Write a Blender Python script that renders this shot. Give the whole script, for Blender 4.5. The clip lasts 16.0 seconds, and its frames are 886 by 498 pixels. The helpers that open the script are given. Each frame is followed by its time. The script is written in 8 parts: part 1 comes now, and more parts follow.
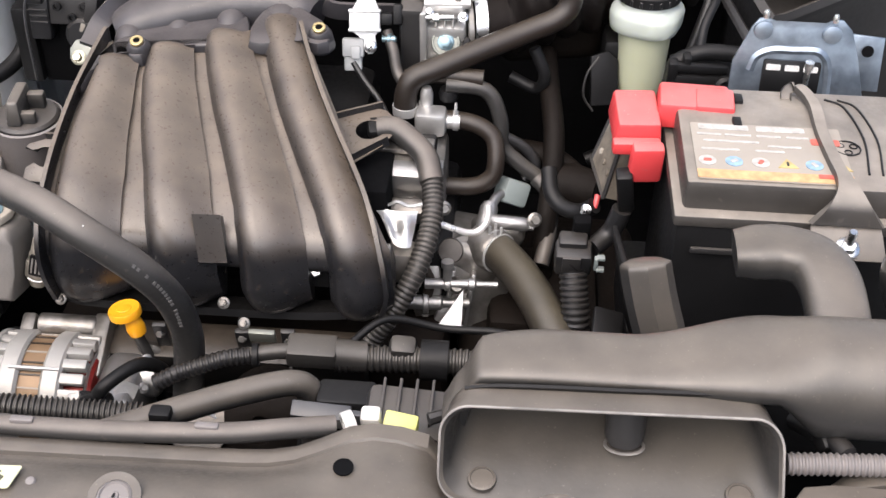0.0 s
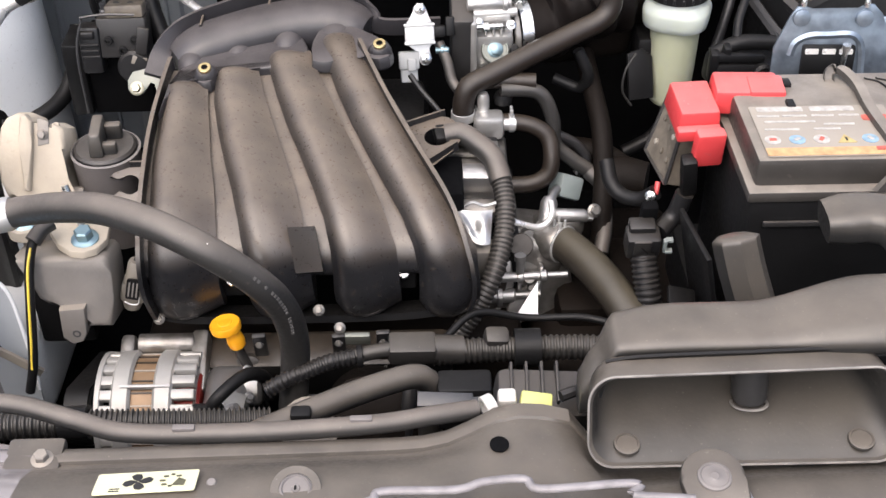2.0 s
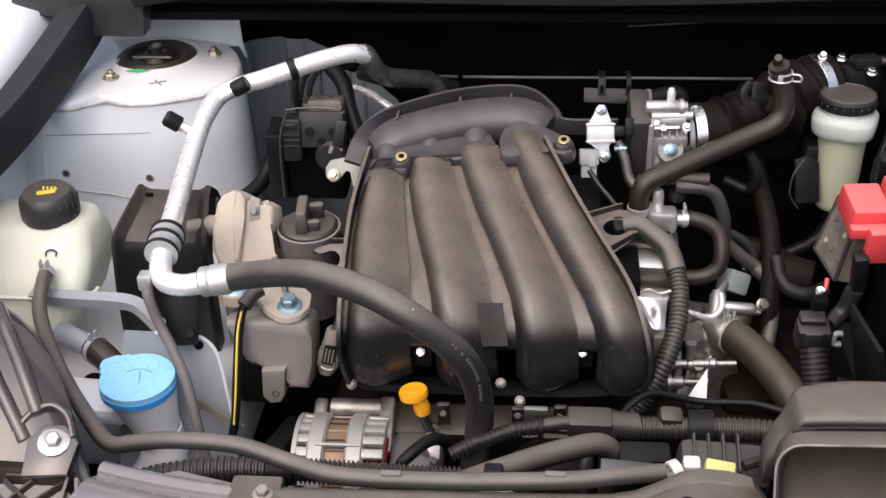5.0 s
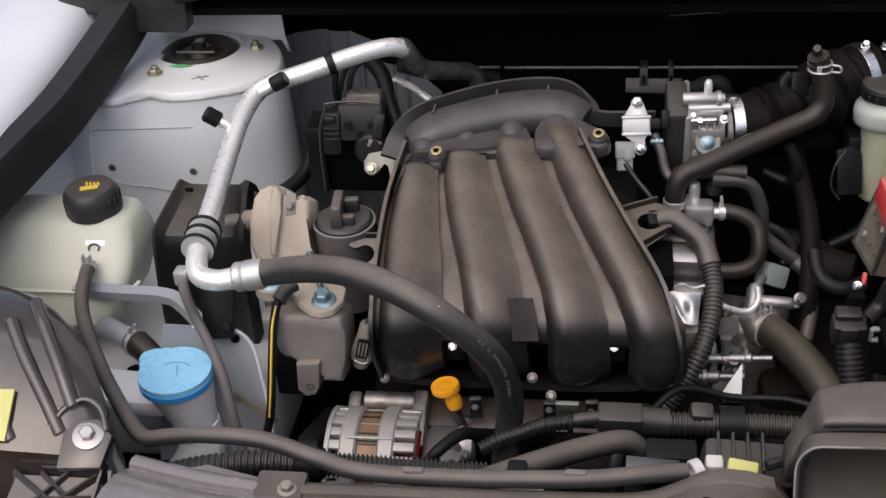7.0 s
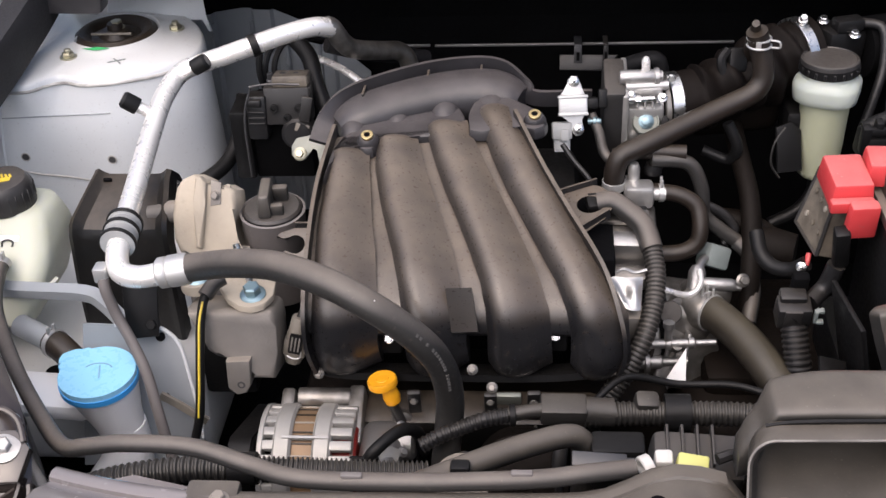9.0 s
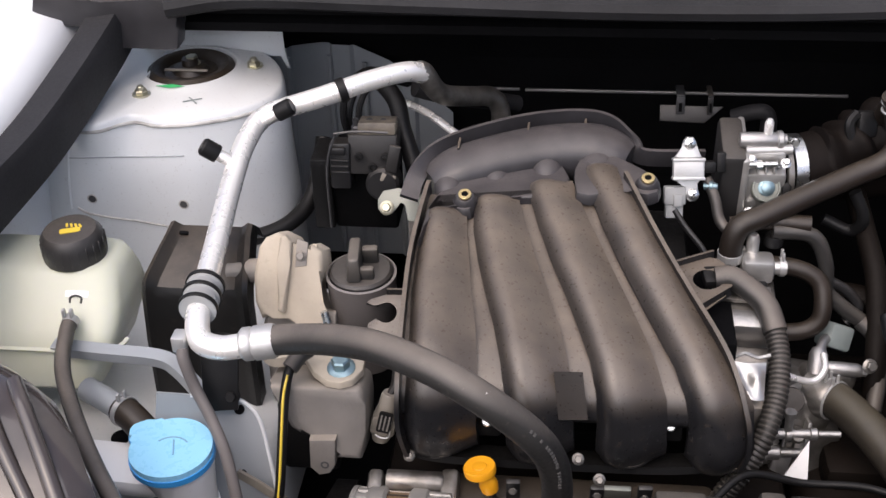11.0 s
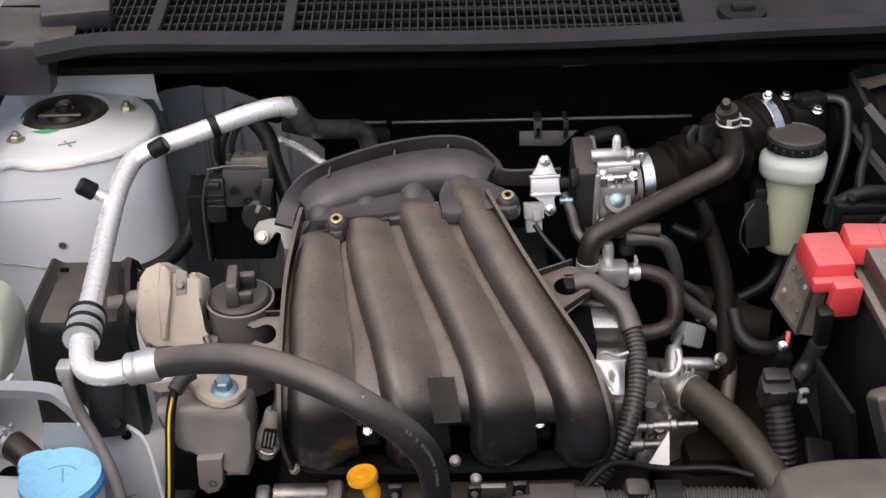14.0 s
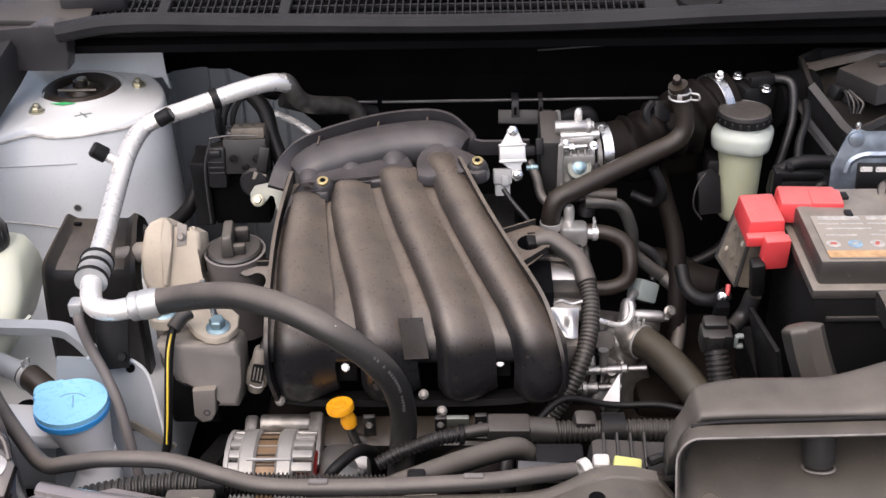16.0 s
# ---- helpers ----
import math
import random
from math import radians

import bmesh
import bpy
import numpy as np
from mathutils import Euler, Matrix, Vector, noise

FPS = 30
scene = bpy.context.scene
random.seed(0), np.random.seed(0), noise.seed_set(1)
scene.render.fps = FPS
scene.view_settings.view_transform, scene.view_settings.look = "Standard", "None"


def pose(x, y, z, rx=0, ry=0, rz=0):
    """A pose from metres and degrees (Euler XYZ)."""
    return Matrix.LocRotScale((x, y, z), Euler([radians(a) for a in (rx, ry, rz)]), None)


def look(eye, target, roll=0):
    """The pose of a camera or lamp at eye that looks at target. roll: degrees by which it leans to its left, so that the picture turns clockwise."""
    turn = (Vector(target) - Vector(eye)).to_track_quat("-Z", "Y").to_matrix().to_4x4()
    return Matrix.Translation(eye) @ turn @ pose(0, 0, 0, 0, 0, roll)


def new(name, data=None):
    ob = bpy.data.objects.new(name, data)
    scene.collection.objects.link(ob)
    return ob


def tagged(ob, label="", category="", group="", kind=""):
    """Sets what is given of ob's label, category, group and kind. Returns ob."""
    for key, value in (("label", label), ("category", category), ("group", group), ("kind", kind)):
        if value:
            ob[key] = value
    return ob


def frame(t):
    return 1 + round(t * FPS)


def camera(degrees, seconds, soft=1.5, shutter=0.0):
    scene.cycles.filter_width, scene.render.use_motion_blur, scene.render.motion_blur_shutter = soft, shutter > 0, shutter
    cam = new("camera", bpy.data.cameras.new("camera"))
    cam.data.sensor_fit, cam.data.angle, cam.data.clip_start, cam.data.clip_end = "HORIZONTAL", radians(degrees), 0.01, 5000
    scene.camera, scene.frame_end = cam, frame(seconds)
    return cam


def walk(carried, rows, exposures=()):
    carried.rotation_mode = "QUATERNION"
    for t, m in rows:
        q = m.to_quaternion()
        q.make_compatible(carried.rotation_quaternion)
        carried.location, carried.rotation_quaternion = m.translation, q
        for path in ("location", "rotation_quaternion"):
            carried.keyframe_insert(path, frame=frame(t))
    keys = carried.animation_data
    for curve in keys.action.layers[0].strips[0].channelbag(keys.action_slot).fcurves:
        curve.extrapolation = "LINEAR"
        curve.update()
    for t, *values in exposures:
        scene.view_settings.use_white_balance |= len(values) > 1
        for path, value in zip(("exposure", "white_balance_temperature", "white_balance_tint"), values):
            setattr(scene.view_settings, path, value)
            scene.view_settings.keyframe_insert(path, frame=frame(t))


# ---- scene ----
cam = camera(39.80, 16.0)
PATH = [
    (0, (0.3075, -1.0183, 1.5608), (0.2292, 0.1662, 0.6438), 0.98),
    (0.5, (0.2803, -1.0259, 1.5669), (0.2119, 0.1588, 0.6496), 0.94),
    (1, (0.2377, -1.0398, 1.5766), (0.1891, 0.1288, 0.6373), -0.80),
    (1.5, (0.1924, -1.0606, 1.5759), (0.1736, 0.0985, 0.6241), -2.65),
    (2, (0.1525, -1.0885, 1.5917), (0.1639, 0.1075, 0.6865), -0.81),
    (2.5, (0.1160, -1.1229, 1.5966), (0.1210, 0.1166, 0.7519), -0.25),
    (3, (0.0910, -1.1472, 1.5972), (0.0671, 0.1122, 0.7827), -0.34),
    (3.5, (0.0803, -1.1662, 1.6101), (0.0252, 0.0947, 0.7994), -0.59),
    (4, (0.0758, -1.1789, 1.6159), (-0.0016, 0.0855, 0.8124), -0.77),
    (4.5, (0.0765, -1.1855, 1.6130), (-0.0232, 0.0844, 0.8209), -1.10),
    (5, (0.0816, -1.1886, 1.6067), (-0.0471, 0.0865, 0.8271), -1.74),
    (5.2, (0.0861, -1.1867, 1.6089), (-0.0564, 0.0869, 0.8294), -2.14),
    (7.3, (0.1439, -1.1775, 1.6224), (-0.0719, 0.0702, 0.8183), -3.98),
    (7.5, (0.1559, -1.1713, 1.6188), (-0.0489, 0.0744, 0.8088), -3.90),
    (8, (0.1595, -1.1589, 1.6143), (-0.0022, 0.0873, 0.7952), -3.42),
    (8.5, (0.1441, -1.1438, 1.6109), (0.0026, 0.1012, 0.7863), -3.30),
    (9, (0.1134, -1.1281, 1.6087), (-0.0156, 0.1154, 0.7797), -3.11),
    (9.5, (0.0808, -1.1047, 1.6041), (-0.0514, 0.1356, 0.7710), -2.91),
    (10, (0.0522, -1.0759, 1.5992), (-0.1012, 0.1627, 0.7670), -2.41),
    (10.2, (0.0423, -1.0590, 1.6015), (-0.1230, 0.1773, 0.7683), -2.14),
    (12.3, (-0.0095, -0.9871, 1.6129), (-0.1107, 0.2834, 0.8219), -1.44),
    (12.5, (-0.0202, -0.9916, 1.6073), (-0.1043, 0.2812, 0.8180), -1.34),
    (13, (-0.0354, -1.0156, 1.6026), (-0.0679, 0.2585, 0.8116), -0.96),
    (13.5, (-0.0149, -1.0483, 1.6031), (-0.0203, 0.2285, 0.8158), -0.94),
    (14, (0.0421, -1.0865, 1.6171), (0.0212, 0.1995, 0.8452), -1.59),
    (14.5, (0.1058, -1.1236, 1.6269), (0.0428, 0.1708, 0.8716), -2.46),
    (15, (0.1468, -1.1637, 1.6322), (0.0502, 0.1310, 0.8810), -3.12),
    (15.5, (0.1388, -1.2080, 1.6376), (0.0550, 0.0845, 0.8810), -2.65),
    (16, (0.1013, -1.2437, 1.6356), (0.0537, 0.0491, 0.8764), -1.60),
]
walk(cam, [(t, look(eye, target, roll)) for t, eye, target, roll in PATH],
     [(0, 0.58, 6480, 12), (1, 0.55, 6480, 12), (1.6, 0.47, 6480, 12), (2, 0.45, 6480, 12), (2.5, 0.27, 6500, 15), (3, 0.10, 6500, 15), (3.5, 0.00, 6500, 15), (4.5, 0.00, 6500, 15), (5.2, 0.06, 6500, 15), (7.3, -0.58, 6500, 15), (7.6, -0.48, 6500, 15), (8, -0.32, 6500, 15), (8.5, -0.06, 6500, 15), (9, 0.02, 6500, 15), (10, -0.08, 6500, 15), (12.5, -0.08, 6500, 15), (13.5, -0.14, 6500, 15), (14, -0.22, 6500, 15), (14.5, -0.14, 6500, 15), (15.5, 0.02, 6500, 15), (16, 0.08, 6500, 15)])


# ---- world, sun, exposure ----
SUN_ELEV, SUN_TURN = 56.0, 204.0
world = bpy.data.worlds.new("world")
scene.world = world
world.use_nodes = True
wn = world.node_tree
sky = wn.nodes.new("ShaderNodeTexSky")
sky.sky_type, sky.sun_disc = "NISHITA", False
sky.sun_elevation, sky.sun_rotation = radians(SUN_ELEV), radians(SUN_TURN)
sky.dust_density = 4.0
wn.nodes["Background"].inputs[1].default_value = 0.17
wn.links.new(sky.outputs[0], wn.nodes["Background"].inputs[0])

sun = new("sun", bpy.data.lights.new("sun", "SUN"))
sun.data.energy, sun.data.angle, sun.data.color = 3.0, radians(92), (1.0, 0.955, 0.925)
sun.matrix_world = look((math.sin(radians(SUN_TURN)) * 5, math.cos(radians(SUN_TURN)) * 5, 5 * math.tan(radians(SUN_ELEV))), (0, 0, 0))


# ---- materials ----
def material(name, color, rough=0.5, metal=0.0, dust=0.0, dust_color=(0.20, 0.165, 0.125), grain=90.0, vary=0.25, bump=0.15, coat=0.0, through_light=0.0, stain=9.0, spec=0.5, settle=0.25):
    """A surface with fine grain, broad stains and settled dust on what faces up."""
    m = bpy.data.materials.new(name)
    m.use_nodes = True
    nt = m.node_tree
    b = nt.nodes["Principled BSDF"]
    link = nt.links.new
    co = nt.nodes.new("ShaderNodeTexCoord")

    def noise_node(scale, detail):
        n = nt.nodes.new("ShaderNodeTexNoise")
        n.inputs["Scale"].default_value, n.inputs["Detail"].default_value = scale, detail
        link(co.outputs["Object"], n.inputs["Vector"])
        return n

    def mapped(src, a, b2, lo=0.0, hi=1.0):
        n = nt.nodes.new("ShaderNodeMapRange")
        link(src, n.inputs[0])
        for k, v in enumerate((a, b2, lo, hi)):
            n.inputs[k + 1].default_value = v
        return n.outputs[0]

    def mix(fac, a, b2):
        n = nt.nodes.new("ShaderNodeMix")
        n.data_type = "RGBA"
        link(fac, n.inputs[0])
        for sock, v in ((n.inputs[6], a), (n.inputs[7], b2)):
            if isinstance(v, tuple):
                sock.default_value = (*v, 1)
            else:
                link(v, sock)
        return n.outputs[2]

    fine, broad = noise_node(grain, 5), noise_node(stain, 4)
    dark = tuple(c * (1 - vary) for c in color)
    light = tuple(min(1, c * (1 + vary)) for c in color)
    col = mix(mapped(broad.outputs[0], 0.35, 0.65), dark, light)
    rough_out = mapped(fine.outputs[0], 0.3, 0.7, max(0.03, rough - (0.02 if metal else 0.08)), min(1, rough + (0.02 if metal else 0.08)))
    if dust:
        geo = nt.nodes.new("ShaderNodeNewGeometry")
        sep = nt.nodes.new("ShaderNodeSeparateXYZ")
        link(geo.outputs["Normal"], sep.inputs[0])
        up = mapped(sep.outputs[2], settle, 0.95)
        spread = mapped(noise_node(stain * 2.2, 6).outputs[0], 0.3, 0.7, 0.55, 1.0)
        both = nt.nodes.new("ShaderNodeMath")
        both.operation = "MULTIPLY"
        link(up, both.inputs[0])
        link(spread, both.inputs[1])
        amount = nt.nodes.new("ShaderNodeMath")
        amount.operation = "MULTIPLY"
        link(both.outputs[0], amount.inputs[0])
        amount.inputs[1].default_value = dust
        col = mix(amount.outputs[0], col, dust_color)
        # Specks of dirt and pale grit on what is thick with dust.
        specks = mapped(noise_node(grain * 1.6, 2).outputs[0], 0.68, 0.76, 0.0, 0.22 if dust > 0.4 else 0.0)
        held = nt.nodes.new("ShaderNodeMath")
        held.operation = "MULTIPLY"
        link(specks, held.inputs[0])
        link(up, held.inputs[1])
        col = mix(held.outputs[0], col, tuple(min(0.6, c * 1.7) for c in dust_color))
        pits = mapped(noise_node(grain * 0.5, 3).outputs[0], 0.28, 0.36, 0.22 if dust > 0.4 else 0.0, 0.0)
        col = mix(pits, col, tuple(c * 0.5 for c in dust_color))
    link(col, b.inputs["Base Color"])
    link(rough_out, b.inputs["Roughness"])
    b.inputs["Metallic"].default_value = metal
    b.inputs["Specular IOR Level"].default_value = spec
    b.inputs["Coat Weight"].default_value = coat
    if through_light:
        b.inputs["Subsurface Weight"].default_value = through_light
        b.inputs["Subsurface Radius"].default_value = (0.02, 0.02, 0.012)
        b.inputs["Subsurface Scale"].default_value = 0.6
    bmp = nt.nodes.new("ShaderNodeBump")
    bmp.inputs["Strength"].default_value, bmp.inputs["Distance"].default_value = bump, 0.0008
    link(fine.outputs[0], bmp.inputs["Height"])
    link(bmp.outputs[0], b.inputs["Normal"])
    return m


M_MANIFOLD = material("dusty_black_nylon", (0.014, 0.014, 0.0155), 0.33, dust=0.62, dust_color=(0.255, 0.203, 0.154), grain=260, bump=0.12, settle=0.17, spec=0.6, stain=13)
M_BARE = material("wiped_grey_nylon", (0.030, 0.029, 0.032), 0.36, dust=0.50, dust_color=(0.150, 0.131, 0.124), grain=260, bump=0.12, settle=0.16, stain=18)
M_DUCT = material("dusty_grey_duct_plastic", (0.026, 0.0255, 0.025), 0.36, dust=0.66, dust_color=(0.228, 0.196, 0.160), grain=240, bump=0.12, settle=-0.05)
M_PLASTIC = material("dusty_dark_plastic", (0.026, 0.025, 0.025), 0.42, dust=0.36, dust_color=(0.18, 0.155, 0.13), grain=240, bump=0.12)
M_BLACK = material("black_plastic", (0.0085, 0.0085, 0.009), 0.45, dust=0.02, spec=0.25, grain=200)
# Near-black that puts the darkness of holes, gaps and unlit depths into colour.
M_VOID = material("painted_shade_black", (0.004, 0.004, 0.0045), 0.8, grain=120, spec=0.08)
M_RUBBER = material("dusty_rubber", (0.028, 0.027, 0.026), 0.45, dust=0.68, dust_color=(0.242, 0.205, 0.172), grain=300, bump=0.1)
M_BROWN_RUBBER = material("brown_rubber", (0.018, 0.013, 0.010), 0.45, dust=0.50, dust_color=(0.062, 0.047, 0.031), grain=200)
M_BOOT = material("brown_black_boot_rubber", (0.006, 0.0045, 0.004), 0.6, dust=0.30, spec=0.10, dust_color=(0.016, 0.012, 0.009), grain=160, bump=0.3, stain=20)
M_GREASY = material("dull_greasy_metal", (0.085, 0.085, 0.088), 0.4, 0.4, grain=120, vary=0.2)
M_LOOM = material("loom_plastic", (0.014, 0.014, 0.015), 0.38, dust=0.12, grain=200)
M_ALU = material("brushed_aluminium", (0.95, 0.935, 0.905), 0.28, 0.52, grain=60, vary=0.02, bump=0.0)
M_ALU_WHITE = material("bead_blasted_aluminium", (0.56, 0.56, 0.55), 0.42, 0.6, grain=400, vary=0.06, bump=0.2)
M_CAST = material("cast_aluminium", (0.46, 0.45, 0.44), 0.45, 0.9, grain=350, vary=0.15, bump=0.5)
M_CAST_DUSTY = material("dusty_cast_iron", (0.21, 0.195, 0.18), 0.6, 0.2, dust=0.75, dust_color=(0.39, 0.34, 0.28), grain=220, bump=0.6)
M_CAST_BEIGE = material("dusty_beige_casting", (0.40, 0.35, 0.28), 0.75, 0.0, dust=0.6, dust_color=(0.52, 0.45, 0.35), grain=220, bump=0.6)
M_ZINC = material("zinc_plated_steel", (0.27, 0.32, 0.38), 0.36, 0.8, grain=60, vary=0.3, bump=0.25, stain=40)
M_CAST_DARK = material("grimy_cast_aluminium", (0.30, 0.285, 0.265), 0.42, 0.85, dust=0.25, dust_color=(0.10, 0.08, 0.06), grain=160, vary=0.35, bump=0.6, stain=40)
M_ALT = material("dusty_alternator_casting", (0.42, 0.41, 0.39), 0.48, 0.45, dust=0.25, dust_color=(0.44, 0.41, 0.36), grain=300, vary=0.12, bump=0.4)
M_SHELL = material("glossy_brown_black_shell", (0.042, 0.034, 0.031), 0.15, coat=0.6, dust=0.26, dust_color=(0.17, 0.145, 0.135), grain=30, vary=0.3, bump=0.06, stain=14)
# Base and dust are paled so the colour holds the sky's reflection.
M_MAUVE = material("sky_sheen_grey_panel", (0.13, 0.117, 0.116), 0.20, dust=0.6, dust_color=(0.42, 0.385, 0.375), grain=60, vary=0.15, bump=0.015, coat=0.5, stain=5)
M_NECK = material("worn_grey_plastic", (0.165, 0.150, 0.145), 0.45, dust=0.4, dust_color=(0.26, 0.235, 0.21), grain=240, vary=0.15)
M_FADED = material("faded_grey_print", (0.11, 0.105, 0.10), 0.5, grain=300)
M_TAN_PLUG = material("brownish_grey_plug", (0.25, 0.225, 0.19), 0.5, grain=200, vary=0.25)
M_THROTTLE = material("bright_throttle_casting", (0.54, 0.53, 0.51), 0.34, 0.7, grain=220, vary=0.12, bump=0.2, stain=40)
M_PURPLE = material("dark_violet_socket", (0.035, 0.022, 0.075), 0.35, grain=120)
M_OLIVE_HOSE = material("dusty_olive_brown_rubber", (0.026, 0.022, 0.017), 0.42, dust=0.55, dust_color=(0.115, 0.099, 0.068), grain=200, stain=14)
M_BLUE_RIM = material("deep_blue_plastic", (0.05, 0.34, 0.76), 0.35, grain=120, vary=0.06, bump=0.05)
M_SEAM = material("grimy_seam_sealer", (0.46, 0.45, 0.43), 0.6, grain=200, vary=0.3, stain=40)
M_LID = material("dusty_battery_lid", (0.050, 0.046, 0.042), 0.42, dust=0.9, dust_color=(0.30, 0.265, 0.225), grain=240, bump=0.1, stain=14, settle=0.35)
M_PRINT = material("worn_white_print", (0.44, 0.42, 0.39), 0.5, grain=500, vary=0.2, stain=120)
M_PRINT_BLUE = material("worn_blue_print", (0.24, 0.36, 0.46), 0.5, grain=500, vary=0.2, stain=120)
M_PRINT_RED = material("worn_red_print", (0.50, 0.12, 0.09), 0.5, grain=500, vary=0.2, stain=120)
M_PRINT_ORANGE = material("worn_orange_print", (0.56, 0.34, 0.17), 0.5, grain=500, vary=0.2, stain=90)
M_PRINT_YELLOW = material("worn_yellow_print", (0.48, 0.37, 0.16), 0.5, grain=500, vary=0.2, stain=90)
M_FUSE = material("tan_fuse_plastic", (0.145, 0.125, 0.10), 0.5, grain=200, vary=0.25, stain=60)
M_EDGE = material("worn_silvery_paint_edge", (0.24, 0.225, 0.228), 0.45, 0.1, grain=200, vary=0.2, stain=60)
M_LIP = material("worn_pale_plastic_edge", (0.22, 0.205, 0.19), 0.5, grain=200, vary=0.3, stain=40)
M_BOLT = material("bright_bolt_steel", (0.75, 0.75, 0.74), 0.28, 1.0, grain=200, vary=0.1)
M_BLUE_BOLT = material("blue_passivated_bolt", (0.26, 0.37, 0.41), 0.35, 0.75, grain=200)
M_GOLD_BOLT = material("yellow_passivated_bolt", (0.50, 0.48, 0.37), 0.35, 0.9, grain=200)
M_BRASS = material("brass_bush", (0.70, 0.55, 0.28), 0.3, 1.0, grain=200)
M_PAINT = material("silver_blue_body_paint", (0.71, 0.74, 0.76), 0.34, 0.0, dust=0.45, dust_color=(0.63, 0.60, 0.54), grain=500, vary=0.05, bump=0.04, coat=0.3, stain=5)
M_WHITE_PAINT = material("white_fender_paint", (0.78, 0.80, 0.82), 0.22, 0.1, grain=500, vary=0.03, bump=0.02, coat=0.5)
M_TANK = material("milky_tank_plastic", (0.56, 0.58, 0.48), 0.42, grain=80, vary=0.06, through_light=0.35, bump=0.05)
M_BOTTLE = material("milky_bottle_plastic", (0.43, 0.47, 0.43), 0.38, grain=80, vary=0.05, through_light=0.35, bump=0.05)
M_FLUID = material("fluid_filled_plastic", (0.44, 0.46, 0.33), 0.38, grain=80, vary=0.06, through_light=0.3, bump=0.05)
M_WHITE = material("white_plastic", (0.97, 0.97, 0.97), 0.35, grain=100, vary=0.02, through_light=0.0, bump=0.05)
M_BLUE = material("sky_blue_plastic", (0.32, 0.70, 0.96), 0.3, dust=0.0, grain=120, vary=0.02, bump=0.05)
M_RED = material("red_plastic", (0.62, 0.055, 0.06), 0.42, dust=0.45, dust_color=(0.66, 0.31, 0.28), grain=150, vary=0.08, bump=0.06)
M_ORANGE = material("orange_yellow_plastic", (0.90, 0.40, 0.015), 0.35, grain=150, vary=0.06, bump=0.05)
M_COPPER = material("varnished_windings", (0.27, 0.175, 0.10), 0.4, 0.3, grain=30, vary=0.25)
M_REDCOIL = material("red_varnished_copper", (0.28, 0.03, 0.025), 0.3, 0.3, grain=200)
M_LABEL = material("white_label", (0.62, 0.60, 0.56), 0.45, grain=150, vary=0.04)
M_LABEL_TAN = material("faded_label", (0.33, 0.295, 0.25), 0.5, grain=150, vary=0.08)
M_PALE_YELLOW = material("pale_yellow_sticker", (0.80, 0.78, 0.52), 0.4, grain=150, vary=0.05)
M_YELLOW = material("yellow_plastic", (0.62, 0.61, 0.20), 0.4, grain=150, vary=0.08)
M_STRIPE = material("yellow_stripe", (0.74, 0.54, 0.06), 0.4, grain=150, vary=0.05)
M_INK = material("black_ink", (0.03, 0.03, 0.03), 0.5, grain=150)
M_INK_RED = material("red_ink", (0.62, 0.07, 0.05), 0.5, grain=150)
M_OLIVE_INK = material("faded_olive_ink", (0.13, 0.125, 0.08), 0.5, grain=150)
M_INK_BLUE = material("blue_ink", (0.20, 0.42, 0.62), 0.5, grain=150)
M_GREEN = material("green_paint_mark", (0.05, 0.50, 0.16), 0.5, grain=150)
M_GREY = material("grey_connector_plastic", (0.36, 0.37, 0.37), 0.5, dust=0.2, grain=200)
M_TEAL = material("grey_green_connector", (0.23, 0.27, 0.265), 0.45, dust=0.3, dust_color=(0.3, 0.28, 0.25), grain=200)
# Brown-black for parts deep in the bay, their shade put into the colour.
M_DEEP_SHADE = material("deep_shade_brown_black", (0.0065, 0.0048, 0.0038), 0.6, spec=0.12, dust=0.3, dust_color=(0.020, 0.0142, 0.0105), grain=200, bump=0.5)
M_COWL = material("grey_cowl_plastic", (0.022, 0.022, 0.024), 0.6, dust=0.12, spec=0.22, dust_color=(0.085, 0.08, 0.078), grain=320, bump=0.25)
# Body paint again, darkened so that shade is part of its colour.
M_PANEL = material("shaded_body_paint", (0.34, 0.365, 0.385), 0.4, 0.1, grain=300, vary=0.08, bump=0.05)
M_LOOM_DUSTY = material("dusty_loom_plastic", (0.024, 0.023, 0.022), 0.42, dust=0.45, dust_color=(0.16, 0.14, 0.115), grain=240)
M_STAMPED = material("dusty_brown_black_steel", (0.008, 0.0075, 0.007), 0.38, dust=0.62, dust_color=(0.105, 0.083, 0.062), grain=160, bump=0.3, stain=30, settle=0.45)
M_LIFT = material("pale_plated_steel", (0.20, 0.21, 0.185), 0.42, 0.4, grain=120, vary=0.12, bump=0.1)
M_GROUND = material("asphalt", (0.11, 0.105, 0.10), 0.9, grain=60, vary=0.3, bump=0.8, stain=1.5)


# ---- building helpers ----
ORIGIN = {}


